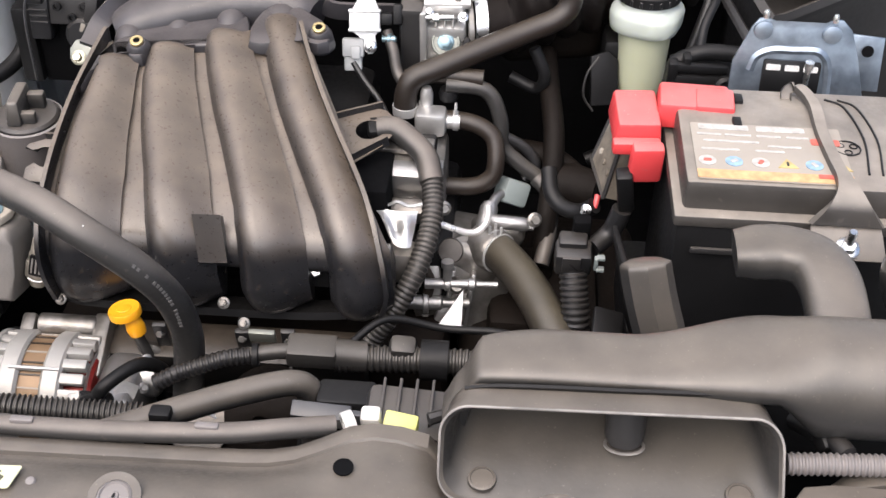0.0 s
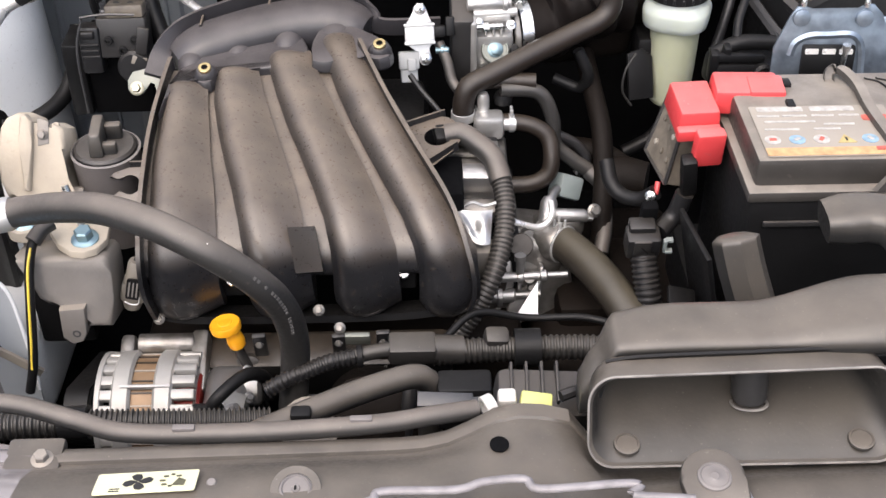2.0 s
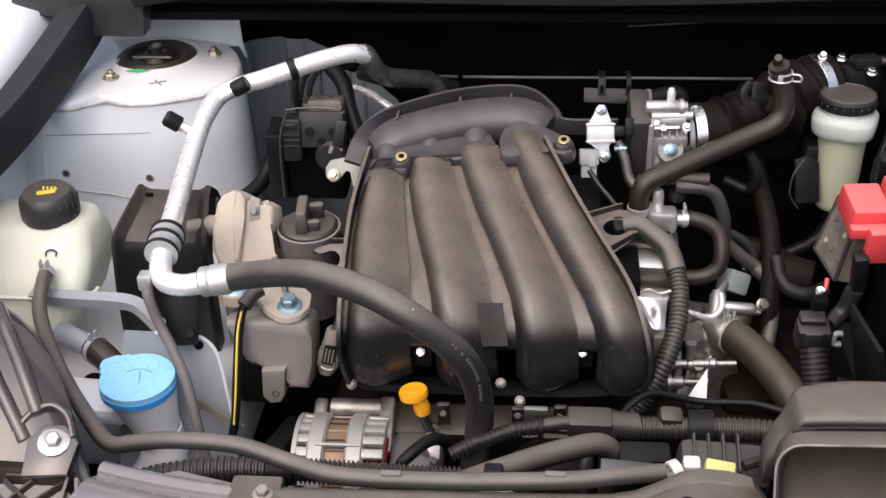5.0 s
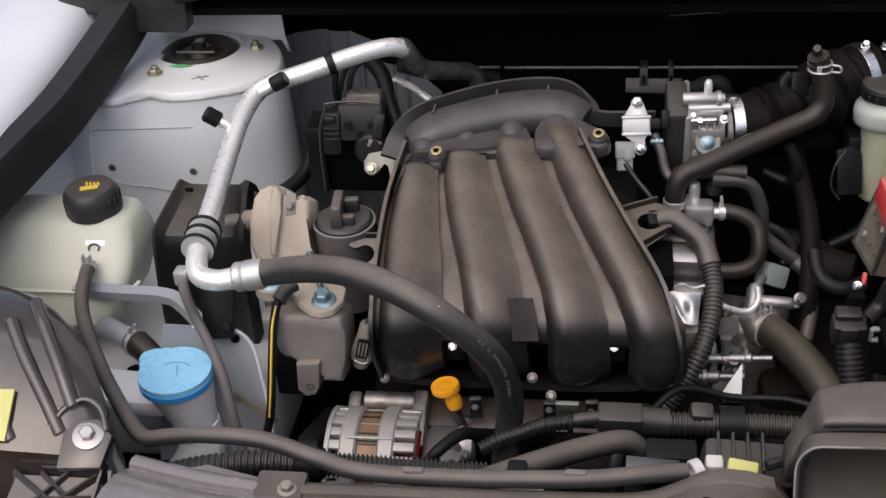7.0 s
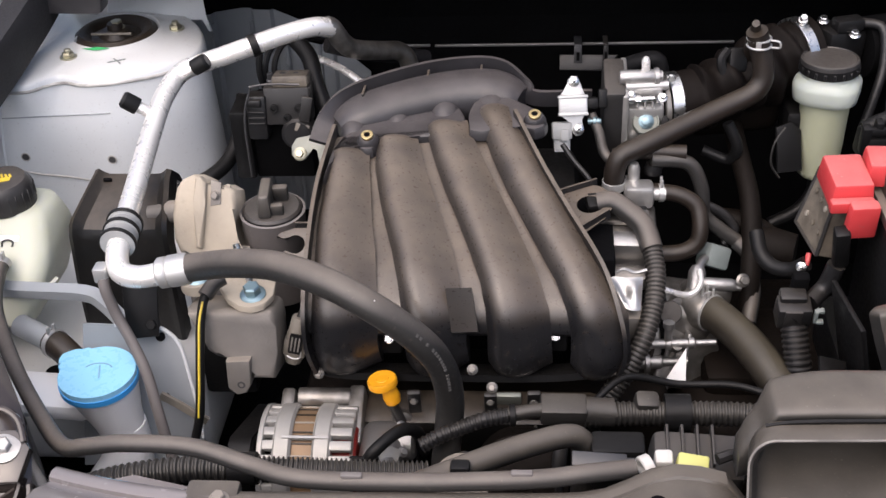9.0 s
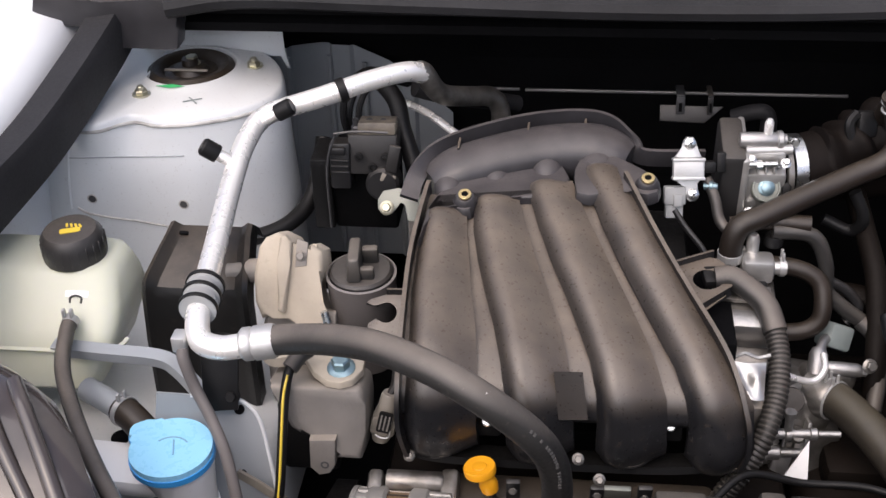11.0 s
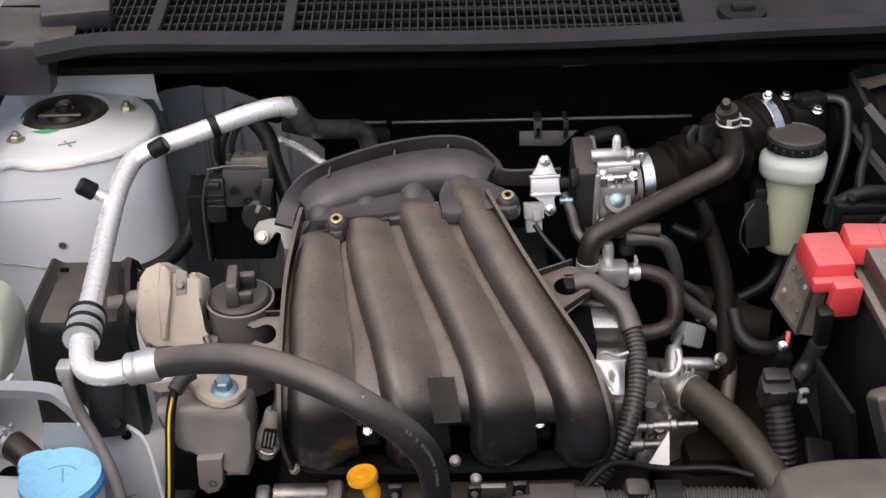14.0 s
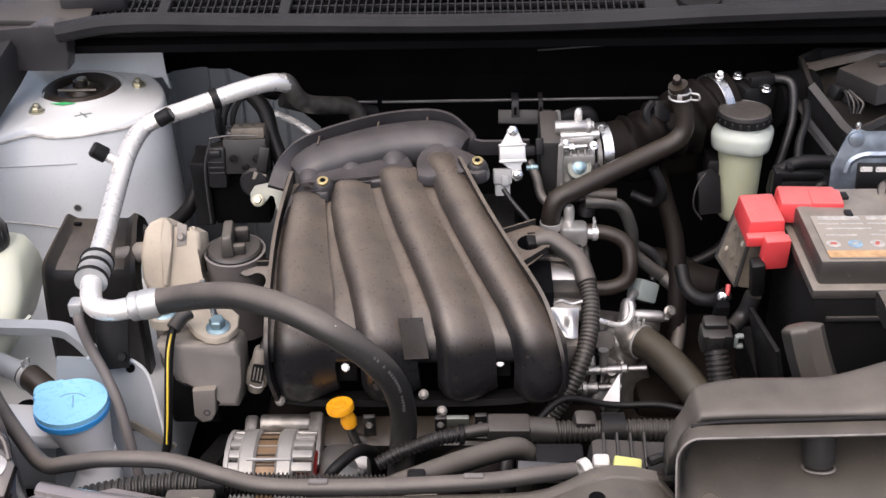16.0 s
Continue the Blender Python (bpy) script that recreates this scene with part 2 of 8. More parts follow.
def finish(name, bm, mats, angle=38.0):
    """The mesh of a bmesh, its origin at the middle of its underside, with edges over the angle kept sharp."""
    bmesh.ops.remove_doubles(bm, verts=bm.verts, dist=1e-6)
    bmesh.ops.recalc_face_normals(bm, faces=bm.faces)
    for f in bm.faces:
        f.smooth = True
    for e in bm.edges:
        e.smooth = len(e.link_faces) == 2 and e.calc_face_angle(0) < radians(angle)
    lo = Vector([min(v.co[k] for v in bm.verts) for k in range(3)])
    hi = Vector([max(v.co[k] for v in bm.verts) for k in range(3)])
    at = Vector(((lo.x + hi.x) / 2, (lo.y + hi.y) / 2, lo.z))
    bmesh.ops.translate(bm, verts=bm.verts, vec=-at)
    me = bpy.data.meshes.new(name)
    bm.to_mesh(me)
    bm.free()
    for m in mats if isinstance(mats, (list, tuple)) else [mats]:
        me.materials.append(m)
    return me, at


def thing(name, base, label, category, group="", kind=""):
    ob = new(name)
    ob.location = base
    ob.empty_display_size = 0.02
    ORIGIN[ob.name] = Vector(base)
    return tagged(ob, label, category, group, kind)


def part(name, bm, mats, parent, label="", angle=38.0):
    me, at = finish(name, bm, mats, angle)
    ob = new(name, me)
    ob.parent = parent
    ob.location = at - ORIGIN[parent.name]
    ORIGIN[ob.name] = at
    return tagged(ob, label)


def solo(name, bm, mats, label, category, group="", kind="", angle=38.0):
    me, at = finish(name, bm, mats, angle)
    ob = new(name, me)
    ob.location = at
    ORIGIN[ob.name] = at
    return tagged(ob, label, category, group, kind)


def merge(*bms):
    out = bmesh.new()
    for b in bms:
        tmp = bpy.data.meshes.new("tmp")
        b.to_mesh(tmp)
        b.free()
        out.from_mesh(tmp)
        bpy.data.meshes.remove(tmp)
    return out


def loft(rings, caps=True, closed=True):
    bm = bmesh.new()
    rows = [[bm.verts.new(p) for p in ring] for ring in rings]
    n = len(rows[0])
    for a, b in zip(rows, rows[1:]):
        for k in range(n if closed else n - 1):
            bm.faces.new((a[k], a[(k + 1) % n], b[(k + 1) % n], b[k]))
    if caps and closed:
        bm.faces.new(rows[0][::-1])
        bm.faces.new(rows[-1])
    return bm


def spline(pts, k=6):
    """Points of a smooth line through the given ones, with their place along it from 0 to 1."""
    p = [Vector(q) for q in pts]
    if len(p) == 2:
        return [p[0].lerp(p[1], i / k) for i in range(k + 1)]
    ext = [2 * p[0] - p[1], *p, 2 * p[-1] - p[-2]]
    out = []
    for a, b, c, d in zip(ext, ext[1:], ext[2:], ext[3:]):
        for i in range(k):
            t = i / k
            out.append(0.5 * (2 * b + (c - a) * t + (2 * a - 5 * b + 4 * c - d) * t * t + (3 * b - a - 3 * c + d) * t**3))
    return [*out, p[-1]]


def evenly(line, step):
    """The same line with points about every step metres."""
    lengths = [0.0]
    for a, b in zip(line, line[1:]):
        lengths.append(lengths[-1] + (b - a).length)
    n = max(2, round(lengths[-1] / step))
    xs = np.linspace(0, lengths[-1], n + 1)
    cols = [np.interp(xs, lengths, [q[k] for q in line]) for k in range(3)]
    return [Vector(q) for q in zip(*cols)]


def sweep(line, section, scale=None, side=None, caps=True):
    """A section, points (a, b) across and above, carried along a line; scale: a number or a pair for each point of the line."""
    rings = []
    tang = [(line[min(i + 1, len(line) - 1)] - line[max(i - 1, 0)]).normalized() for i in range(len(line))]
    a = Vector(side) if side else tang[0].orthogonal()
    for i, (p, t) in enumerate(zip(line, tang)):
        a = Vector(side) if side else a
        a = (a - t * a.dot(t)).normalized()
        b = a.cross(t)
        s = scale[i] if scale else 1.0
        sa, sb = s if isinstance(s, tuple) else (s, s)
        rings.append([p + a * (u * sa) + b * (v * sb) for u, v in section])
    return loft(rings, caps)


def circle(n=12, r=1.0):
    return [(r * math.cos(2 * math.pi * i / n), r * math.sin(2 * math.pi * i / n)) for i in range(n)]


def tube(pts, r, seg=12, k=6, r_end=None):
    line = spline(pts, k)
    n = len(line) - 1
    scale = [r + ((r if r_end is None else r_end) - r) * i / n for i in range(n + 1)]
    return sweep(line, circle(seg), scale)


def conduit(pts, r, pitch=0.006, depth=0.12, seg=12):
    """A corrugated tube."""
    line = evenly(spline(pts, 8), pitch / 4)
    wave = (1.0, 1.0 - depth, 1.0 - depth, 1.0)
    return sweep(line, circle(seg), [r * wave[i % 4] for i in range(len(line))])


def lathe(profile, at, axis=(0, 0, 1), seg=24):
    """A turned body: (radius, height) along the axis from at."""
    turn = Vector(axis).to_track_quat("Z", "Y").to_matrix()
    rings = []
    for r, h in profile:
        rings.append([Vector(at) + turn @ Vector((max(r, 1e-5) * math.cos(2 * math.pi * i / seg), max(r, 1e-5) * math.sin(2 * math.pi * i / seg), h)) for i in range(seg)])
    return loft(rings)


def ring(at, axis, r_out, r_in, h, seg=24):
    """A ring with a bore."""
    c = min(0.15 * h, 0.2 * (r_out - r_in))
    turn = Vector(axis).to_track_quat("Z", "Y").to_matrix()
    prof = [(r_in, 0), (r_out - c, 0), (r_out, c), (r_out, h - c), (r_out - c, h), (r_in, h), (r_in, 0)]
    bm = bmesh.new()
    rows = [[bm.verts.new(Vector(at) + turn @ Vector((r * math.cos(2 * math.pi * i / seg), r * math.sin(2 * math.pi * i / seg), z))) for i in range(seg)] for r, z in prof[:-1]]
    rows.append(rows[0])
    for a, b in zip(rows, rows[1:]):
        for i in range(seg):
            bm.faces.new((a[i], a[(i + 1) % seg], b[(i + 1) % seg], b[i]))
    return bm


def block(center, size, bevel=0.003, turn=(0, 0, 0), taper=(1.0, 1.0), segments=2):
    """A bevelled block; taper: how much of its width and depth is left at the top."""
    bm = bmesh.new()
    bmesh.ops.create_cube(bm, size=1.0)
    for v in bm.verts:
        top = v.co.z > 0
        v.co = Vector((v.co.x * size[0] * (taper[0] if top else 1), v.co.y * size[1] * (taper[1] if top else 1), v.co.z * size[2]))
    if bevel:
        bmesh.ops.bevel(bm, geom=list(bm.edges), offset=bevel, segments=segments, affect="EDGES", profile=0.5)
    bmesh.ops.transform(bm, verts=bm.verts, matrix=pose(*center, *turn))
    return bm


def prism(outline, depth, m, bevel=0.0):
    """An outline (x, y) raised by depth along z, laid into the world by the pose m."""
    bm = bmesh.new()
    low = [bm.verts.new((x, y, 0)) for x, y in outline]
    high = [bm.verts.new((x, y, depth)) for x, y in outline]
    bm.faces.new(low[::-1])
    top = bm.faces.new(high)
    n = len(low)
    for i in range(n):
        bm.faces.new((low[i], low[(i + 1) % n], high[(i + 1) % n], high[i]))
    if bevel:
        bmesh.ops.bevel(bm, geom=list(top.edges), offset=bevel, segments=2, affect="EDGES", profile=0.5)
    bmesh.ops.transform(bm, verts=bm.verts, matrix=m)
    return bm


def rounded(w, h, r, n=5):
    """The outline of a rectangle with rounded corners, centred."""
    out = []
    for cx, cy, a0 in ((w / 2 - r, h / 2 - r, 0), (-w / 2 + r, h / 2 - r, 90), (-w / 2 + r, -h / 2 + r, 180), (w / 2 - r, -h / 2 + r, 270)):
        for i in range(n + 1):
            a = radians(a0 + 90 * i / n)
            out.append((cx + r * math.cos(a), cy + r * math.sin(a)))
    return out


def hexbolt(at, axis, r=0.006, h=0.006, flange=1.45):
    head = lathe([(r * 0.98, 0), (r, h * 0.15), (r, h * 0.85), (r * 0.82, h)], Vector(at) + Vector(axis).normalized() * h * 0.3, axis, 6)
    washer = lathe([(r * flange, 0), (r * flange, h * 0.2), (r * 1.1, h * 0.4)], at, axis, 16)
    return merge(washer, head)


def clamp_ring(at, axis, r, width=0.009):
    """A spring hose clamp: a band with two ears."""
    ax = Vector(axis).normalized()
    up = Vector((0, 0, 1)) - ax * ax.z
    up = (up.normalized() if up.length > 0.1 else ax.orthogonal().normalized())
    side = ax.cross(up)
    band = ring(Vector(at) - ax * width / 2, axis, r * 1.08, r, width)
    ears = [block(Vector(at) + up * (r * 1.08 + 0.004) + side * s, (0.003, width * 0.8, 0.009), 0.0008) for s in (-0.004, 0.004)]
    return merge(band, *ears)


# ---- the setting: ground, bay walls, cowl ----
def build_setting():
    g = bmesh.new()
    bmesh.ops.create_grid(g, x_segments=40, y_segments=40, size=60)
    solo("ground", g, M_GROUND, "grey asphalt ground under the car", "ground", kind="structure")
    # Undertray and firewall carry the bay's deep shade in their black colour.
    solo("floor", block((0.1, 0.05, 0.42), (1.5, 1.15, 0.02), 0.0), M_VOID, "undertray below the engine, painted black for the dark bay", "undertray", kind="structure")
    solo("wall_north", block((0.12, 0.61, 0.72), (1.5, 0.02, 0.60), 0.0), M_VOID, "insulated firewall behind the engine, painted black for its shade", "firewall", kind="structure")
    solo("wall_east", block((0.80, 0.03, 0.70), (0.02, 1.1, 0.56), 0.0), M_PAINT, "silver-blue painted inner wing panel", "inner wing", kind="structure")
    solo("wall_west", block((-0.70, 0.0, 0.66), (0.02, 1.15, 0.46), 0.0), M_PAINT, "silver-blue painted inner wing panel", "inner wing", kind="structure")
    solo("wall_south", block((0.12, -0.47, 0.64), (1.5, 0.02, 0.42), 0.0), M_BLACK, "black radiator grille carrier panel", "radiator carrier", kind="structure")


def build_cowl():
    cowl = thing("windscreen_cowl", (0.12, 0.45, 1.02), "dark grey plastic windscreen cowl with louvred grilles and rubber seal", "cowl")
    seal_line = [(-0.47, 0.318, 1.066), (-0.38, 0.332, 1.074), (-0.20, 0.338, 1.068), (0.05, 0.338, 1.063), (0.25, 0.337, 1.065), (0.42, 0.336, 1.072), (0.60, 0.332, 1.078), (0.80, 0.335, 1.08)]
    seal = sweep(spline(seal_line, 6), [(0.017, -0.004), (0.016, 0.008), (0.009, 0.015), (-0.004, 0.016), (-0.014, 0.010), (-0.017, 0.0), (-0.013, -0.008), (0.0, -0.011)], side=(0, 1, 0))
    part("seal", seal, M_COWL, cowl, "thick black rubber bonnet seal")
    # The box below the seal, which leans back to the firewall; its black paints in the shade.
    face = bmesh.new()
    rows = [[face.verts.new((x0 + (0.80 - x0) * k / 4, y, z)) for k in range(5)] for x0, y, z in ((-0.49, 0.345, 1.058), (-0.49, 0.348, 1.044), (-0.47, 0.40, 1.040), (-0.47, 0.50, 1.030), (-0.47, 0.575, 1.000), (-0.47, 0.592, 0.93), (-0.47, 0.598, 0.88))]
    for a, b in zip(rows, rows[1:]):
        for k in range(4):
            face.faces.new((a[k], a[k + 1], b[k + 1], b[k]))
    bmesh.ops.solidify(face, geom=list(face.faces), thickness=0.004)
    part("cowl_shade_box", face, M_VOID, cowl, "near-black box below the seal, painted in for shade")
    # The top, sloping up to the windscreen, in fields between dividers.
    def slope(y):
        return 1.052 + (y - 0.355) * 0.16
    bars = []
    for x0, x1 in ((-0.50, -0.452), (-0.352, -0.336), (-0.180, -0.164), (0.330, 0.80)):
        bars.append(block(((x0 + x1) / 2, 0.496, slope(0.496)), (x1 - x0, 0.258, 0.012), 0.003, (9.1, 0, 0)))
    bars.append(block((0.12, 0.358, slope(0.358)), (1.30, 0.016, 0.014), 0.003, (9.1, 0, 0)))
    bars.append(block((0.12, 0.655, slope(0.655)), (1.36, 0.06, 0.012), 0.003, (9.1, 0, 0)))
    for bar in bars:
        part("panel", bar, M_COWL, cowl)
    for x0, x1 in ((-0.452, -0.352), (-0.336, -0.180), (-0.164, 0.330)):
        slats = []
        n = round((x1 - x0) / 0.0105)
        for i in range(1, n):
            slats.append(block((x0 + (x1 - x0) * i / n, 0.495, slope(0.495) - 0.001), (0.0018, 0.265, 0.006), 0.0, (9.1, 0, 0)))
        for i in range(11):
            y = 0.372 + i * 0.0235
            slats.append(block(((x0 + x1) / 2, y, slope(y) - 0.004), (x1 - x0, 0.0030, 0.005), 0.0, (9.1, 0, 0)))
        part("grille", merge(*slats), M_COWL, cowl, "fine louvred air grille")
    lower = []
    for x0, x1 in ((0.0, 0.10), (0.10, 0.21), (0.255, 0.30)):
        for i in range(5):
            lower.append(block(((x0 + x1) / 2, 0.40 + 0.03 * i, slope(0.40 + 0.03 * i) - 0.012), (x1 - x0 - 0.006, 0.013, 0.006), 0.001, (9, 0, 0)))
    part("louvre", merge(*lower), M_COWL, cowl, "pale dusty louvres below the grille")
    # A black sheet gives the grilles their dark depth by colour.
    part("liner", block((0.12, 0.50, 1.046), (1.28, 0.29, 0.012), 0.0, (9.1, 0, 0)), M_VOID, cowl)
    nozzle = merge(lathe([(0.032, 0), (0.030, 0.008), (0.018, 0.011)], (0.405, 0.40, slope(0.40) + 0.005), (0, -0.16, 1), 20), block((0.405, 0.395, slope(0.395) + 0.016), (0.030, 0.016, 0.012), 0.004))
    part("washer_nozzle", nozzle, M_BLACK, cowl, "black washer nozzle")
    for x, w, mat in ((0.1535, 0.011, M_GREASY), (0.192, 0.007, M_PLASTIC)):
        clip = thing("firewall_tab", (x, 0.452, 0.845), "small grey metal tab hanging from the firewall edge", "tab", group="firewall tabs")
        part("tab", merge(block((x, 0.455, 0.8810), (w, 0.003, 0.024), 0.001, (-8, 0, 0)), block((x, 0.474, 0.8925), (w, 0.040, 0.003), 0.001, (-6, 0, 0))), mat, clip)
        part("slot", block((x, 0.4528, 0.879), (w * 0.4, 0.002, 0.012), 0.0005, (-8, 0, 0)), M_VOID, clip)
    ledge = thing("firewall_bracket", (0.17, 0.47, 0.84), "dark dusty plastic bracket below the firewall edge", "bracket")
    part("plate", prism([(-0.040, -0.010), (0.018, -0.012), (0.042, 0.010), (-0.040, 0.011)], 0.006, pose(0.168, 0.462, 0.865, 60, 0, 0), 0.001), M_PLASTIC, ledge)
    part("elbow", tube([(0.225, 0.470, 0.858), (0.246, 0.464, 0.868), (0.262, 0.462, 0.870), (0.270, 0.463, 0.858), (0.271, 0.468, 0.83)], 0.011, 12), M_COWL, ledge)
    # The pale lip of the firewall's foil.
    solo("firewall_trim", merge(block((0.16, 0.500, 0.877), (0.425, 0.004, 0.004), 0.001, (0, -1.5, -3)), block((-0.085, 0.520, 0.868), (0.05, 0.004, 0.004), 0.001)), M_CAST, "thin bright metal edge strip along the firewall", "edge strip", kind="structure")
    solo("firewall_trim", block((0.282, 0.480, 0.971), (0.190, 0.003, 0.0022), 0.0006, (0, -3.7, 0)), M_GREASY, "thin dull metal edge under the cowl box", "edge strip", kind="structure")


def build_left_body():
    tower = thing("strut_tower", (-0.47, 0.38, 0.60), "silver-blue painted suspension strut tower with dusty top", "strut tower")
    # The lip of its top, seen from above; the body widens downwards.
    plan = [(-0.640, 0.262), (-0.600, 0.250), (-0.562, 0.240), (-0.541, 0.250), (-0.521, 0.270), (-0.500, 0.266), (-0.483, 0.261), (-0.451, 0.265), (-0.415, 0.278), (-0.391, 0.291), (-0.363, 0.316), (-0.351, 0.345), (-0.353, 0.380), (-0.367, 0.420), (-0.392, 0.455), (-0.440, 0.500), (-0.52, 0.525), (-0.64, 0.525)]
    dense = evenly(spline([Vector((x, y, 0)) for x, y in plan], 4), 0.012)
    mid, eye_at = Vector((-0.475, 0.400, 0)), Vector((-0.476, 0.389, 0))
    grows = ((0.56, 1.12), (0.70, 1.085), (0.80, 1.06), (0.860, 1.038), (0.893, 1.026), (0.897, 1.018), (0.930, 1.012), (0.938, 1.004), (0.9425, 0.988), (0.9445, 0.965))

    def shape(q, z):
        """The lip's outline, whose front notch fades out below it."""
        w = max(0.0, min(1.0, (0.928 - z) / 0.030)) if -0.60 < q.x < -0.483 and q.y < 0.35 else 0.0
        return Vector((q.x, q.y + w * (0.250 + (q.x + 0.60) * 0.094 - q.y), 0))

    rings = [[Vector((mid.x + (q.x - mid.x) * g, mid.y + (q.y - mid.y) * g, z)) for q in (shape(p, z) for p in dense)] for z, g in grows]
    inner = []
    for q in dense:
        d = (q - eye_at).normalized()
        inner.append(d)
    rings.append([(eye_at + d * 0.030).lerp(q, 0.55) + Vector((0, 0, 0.9490)) for d, q in zip(inner, dense)])
    for r, z in ((0.0650, 0.9525), (0.0620, 0.9550), (0.0595, 0.9555), (0.0575, 0.9535), (0.0570, 0.938), (0.030, 0.934)):
        rings.append([eye_at + d * r + Vector((0, 0, z)) for d in inner])
    part("body", loft(rings), M_PAINT, tower, angle=50)

    def front(x, z, off=0.0015):
        """A point on the tower's front face."""
        g = float(np.interp(z, [q[0] for q in grows], [q[1] for q in grows]))
        near = [shape(q, z) for q in dense if q.y < 0.35]
        xs, ys = [mid.x + (q.x - mid.x) * g for q in near], [mid.y + (q.y - mid.y) * g for q in near]
        return (x, float(np.interp(x, xs, ys)) - off, z)

    part("mount_cap", lathe([(0.0565, 0.0), (0.0560, 0.010), (0.049, 0.015), (0.040, 0.013), (0.034, 0.006), (0.024, 0.007), (0.020, 0.013), (0.011, 0.015), (0.010, 0.023), (0.0, 0.024)], (-0.476, 0.389, 0.942), (0, 0, 1), 32), M_BROWN_RUBBER, tower, "dark rusty rubber strut mount")
    part("mount_bar", block((-0.476, 0.370, 0.9575), (0.056, 0.004, 0.003), 0.001), M_TAN_PLUG, tower, "dusty metal bar across the mount")
    part("mount_nut", hexbolt((-0.474, 0.392, 0.956), (0, 0, 1), 0.008, 0.009, 1.3), M_GOLD_BOLT, tower)
    for at in ((-0.518, 0.314, 0.9495), (-0.397, 0.405, 0.9485)):
        part("nut", merge(lathe([(0.0115, 0), (0.0115, 0.002)], at, (0, 0, 1), 20), lathe([(0.0080, 0), (0.0083, 0.002), (0.0083, 0.006), (0.0065, 0.0075)], at, (0, 0, 1), 6), lathe([(0.0045, 0), (0.0045, 0.011), (0.0035, 0.012)], at, (0, 0, 1), 12)), M_GOLD_BOLT, tower, "yellow-plated nut")
    # Sealer along the lip, a pressed panel line, a lower seam and two holes, their dark painted on discs, on the front
    # face.
    lip = [q for q in dense if -0.60 < q.x < -0.352 and q.y < 0.345]
    part("seam", tube([(mid.x + (q.x - mid.x) * 1.012, mid.y + (q.y - mid.y) * 1.012, 0.9345) for q in lip[::2]], 0.0022, 8, 3), M_SEAM, tower)
    part("seam", tube([front(x, z, 0.0006) for x, z in [(-0.600 + 0.012 * k, 0.8945) for k in range(13)]], 0.0009, 6), M_PANEL, tower)
    part("seam", tube([front(x, z) for x, z in [(-0.598 + 0.012 * k, float(np.interp(k, (0, 1, 3, 6, 10, 14), (0.826, 0.818, 0.812, 0.806, 0.795, 0.784)))) for k in range(15)]], 0.0014, 6), M_SEAM, tower)
    part("seam", tube([front(x, z) for x, z in ((-0.590, 0.930), (-0.598, 0.900), (-0.604, 0.860), (-0.607, 0.825))], 0.0022, 6), M_PAINT, tower)
    for x, z in ((-0.465, 0.828), (-0.578, 0.838)):
        at = front(x, z, 0.0)
        part("hole", ring(at, (0, -1, 0), 0.0064, 0.0048, 0.0014, 16), M_SEAM, tower)
        # A dark disc paints the hole's inner shade; no plug is fitted.
        part("plug", lathe([(0.0048, 0), (0.0048, 0.0012)], at, (0, -1, 0), 12), M_GREASY, tower)
    part("paint_mark", prism([(-0.018, -0.002), (0.0, -0.0035), (0.018, 0.002), (0.002, 0.004)], 0.0006, pose(-0.484, 0.3265, 0.9555, 10, 0, -8)), M_GREEN, tower, "green paint mark")
    for a in (35, -40):
        part("cross_mark", prism(rounded(0.024, 0.0020, 0.0008, 2), 0.0006, pose(-0.450, 0.303, 0.9487, 5, 0, a - 10)), M_TEAL, tower, "grey-green inspection cross")
    # Panels behind and beside the tower.
    flap = [(-0.515, 0.930), (-0.500, 0.994), (-0.440, 0.994), (-0.436, 0.991), (-0.428, 0.990), (-0.424, 0.994), (-0.373, 0.994), (-0.370, 0.979), (-0.369, 0.945), (-0.363, 0.921), (-0.368, 0.921), (-0.374, 0.940), (-0.433, 0.938)]
    solo("body_flap", prism(flap, 0.003, pose(0, 0.461, 0, 90, 0, 0), 0.0008), M_PAINT, "silver-blue sheet metal flap behind the strut tower", "body panel")
    # The ribbed scuttle panel, its top edge falling towards the middle.
    sp = bmesh.new()
    top = [(-0.45, 0.890), (-0.392, 0.900), (-0.346, 0.907), (-0.302, 0.905), (-0.248, 0.880), (-0.201, 0.839), (-0.16, 0.80)]
    scuttle = thing("scuttle_panel", (-0.31, 0.58, 0.55), "ribbed scuttle side panel in body paint darkened for shade", "body panel")
    cols = []
    for i in range(59):
        x = -0.45 + 0.29 * i / 58
        dy = -0.006 if (i // 6) % 3 == 1 else 0.0
        z1 = float(np.interp(x, [q[0] for q in top], [q[1] for q in top]))
        cols.append([sp.verts.new((x, 0.578 + dy, z)) for z in (0.55, 0.70, z1 - 0.006, z1)])
    for a, b in zip(cols, cols[1:]):
        for k in range(3):
            sp.faces.new((a[k], b[k], b[k + 1], a[k + 1]))
    bmesh.ops.solidify(sp, geom=list(sp.faces), thickness=0.003)
    part("panel", sp, M_PANEL, scuttle, angle=25)
    for x, z in ((-0.395, 0.885), (-0.335, 0.890), (-0.285, 0.88), (-0.235, 0.855)):
        part("rib", tube([(x, 0.570, 0.56), (x, 0.569, 0.72), (x, 0.571, z)], 0.0035, 8), M_PANEL, scuttle)
    rail = thing("chassis_rail", (-0.46, 0.085, 0.60), "silver-blue painted chassis rail with pressed holes", "chassis rail")
    part("rail", block((-0.46, 0.085, 0.66), (0.36, 0.34, 0.12), 0.02, segments=3), M_PAINT, rail)
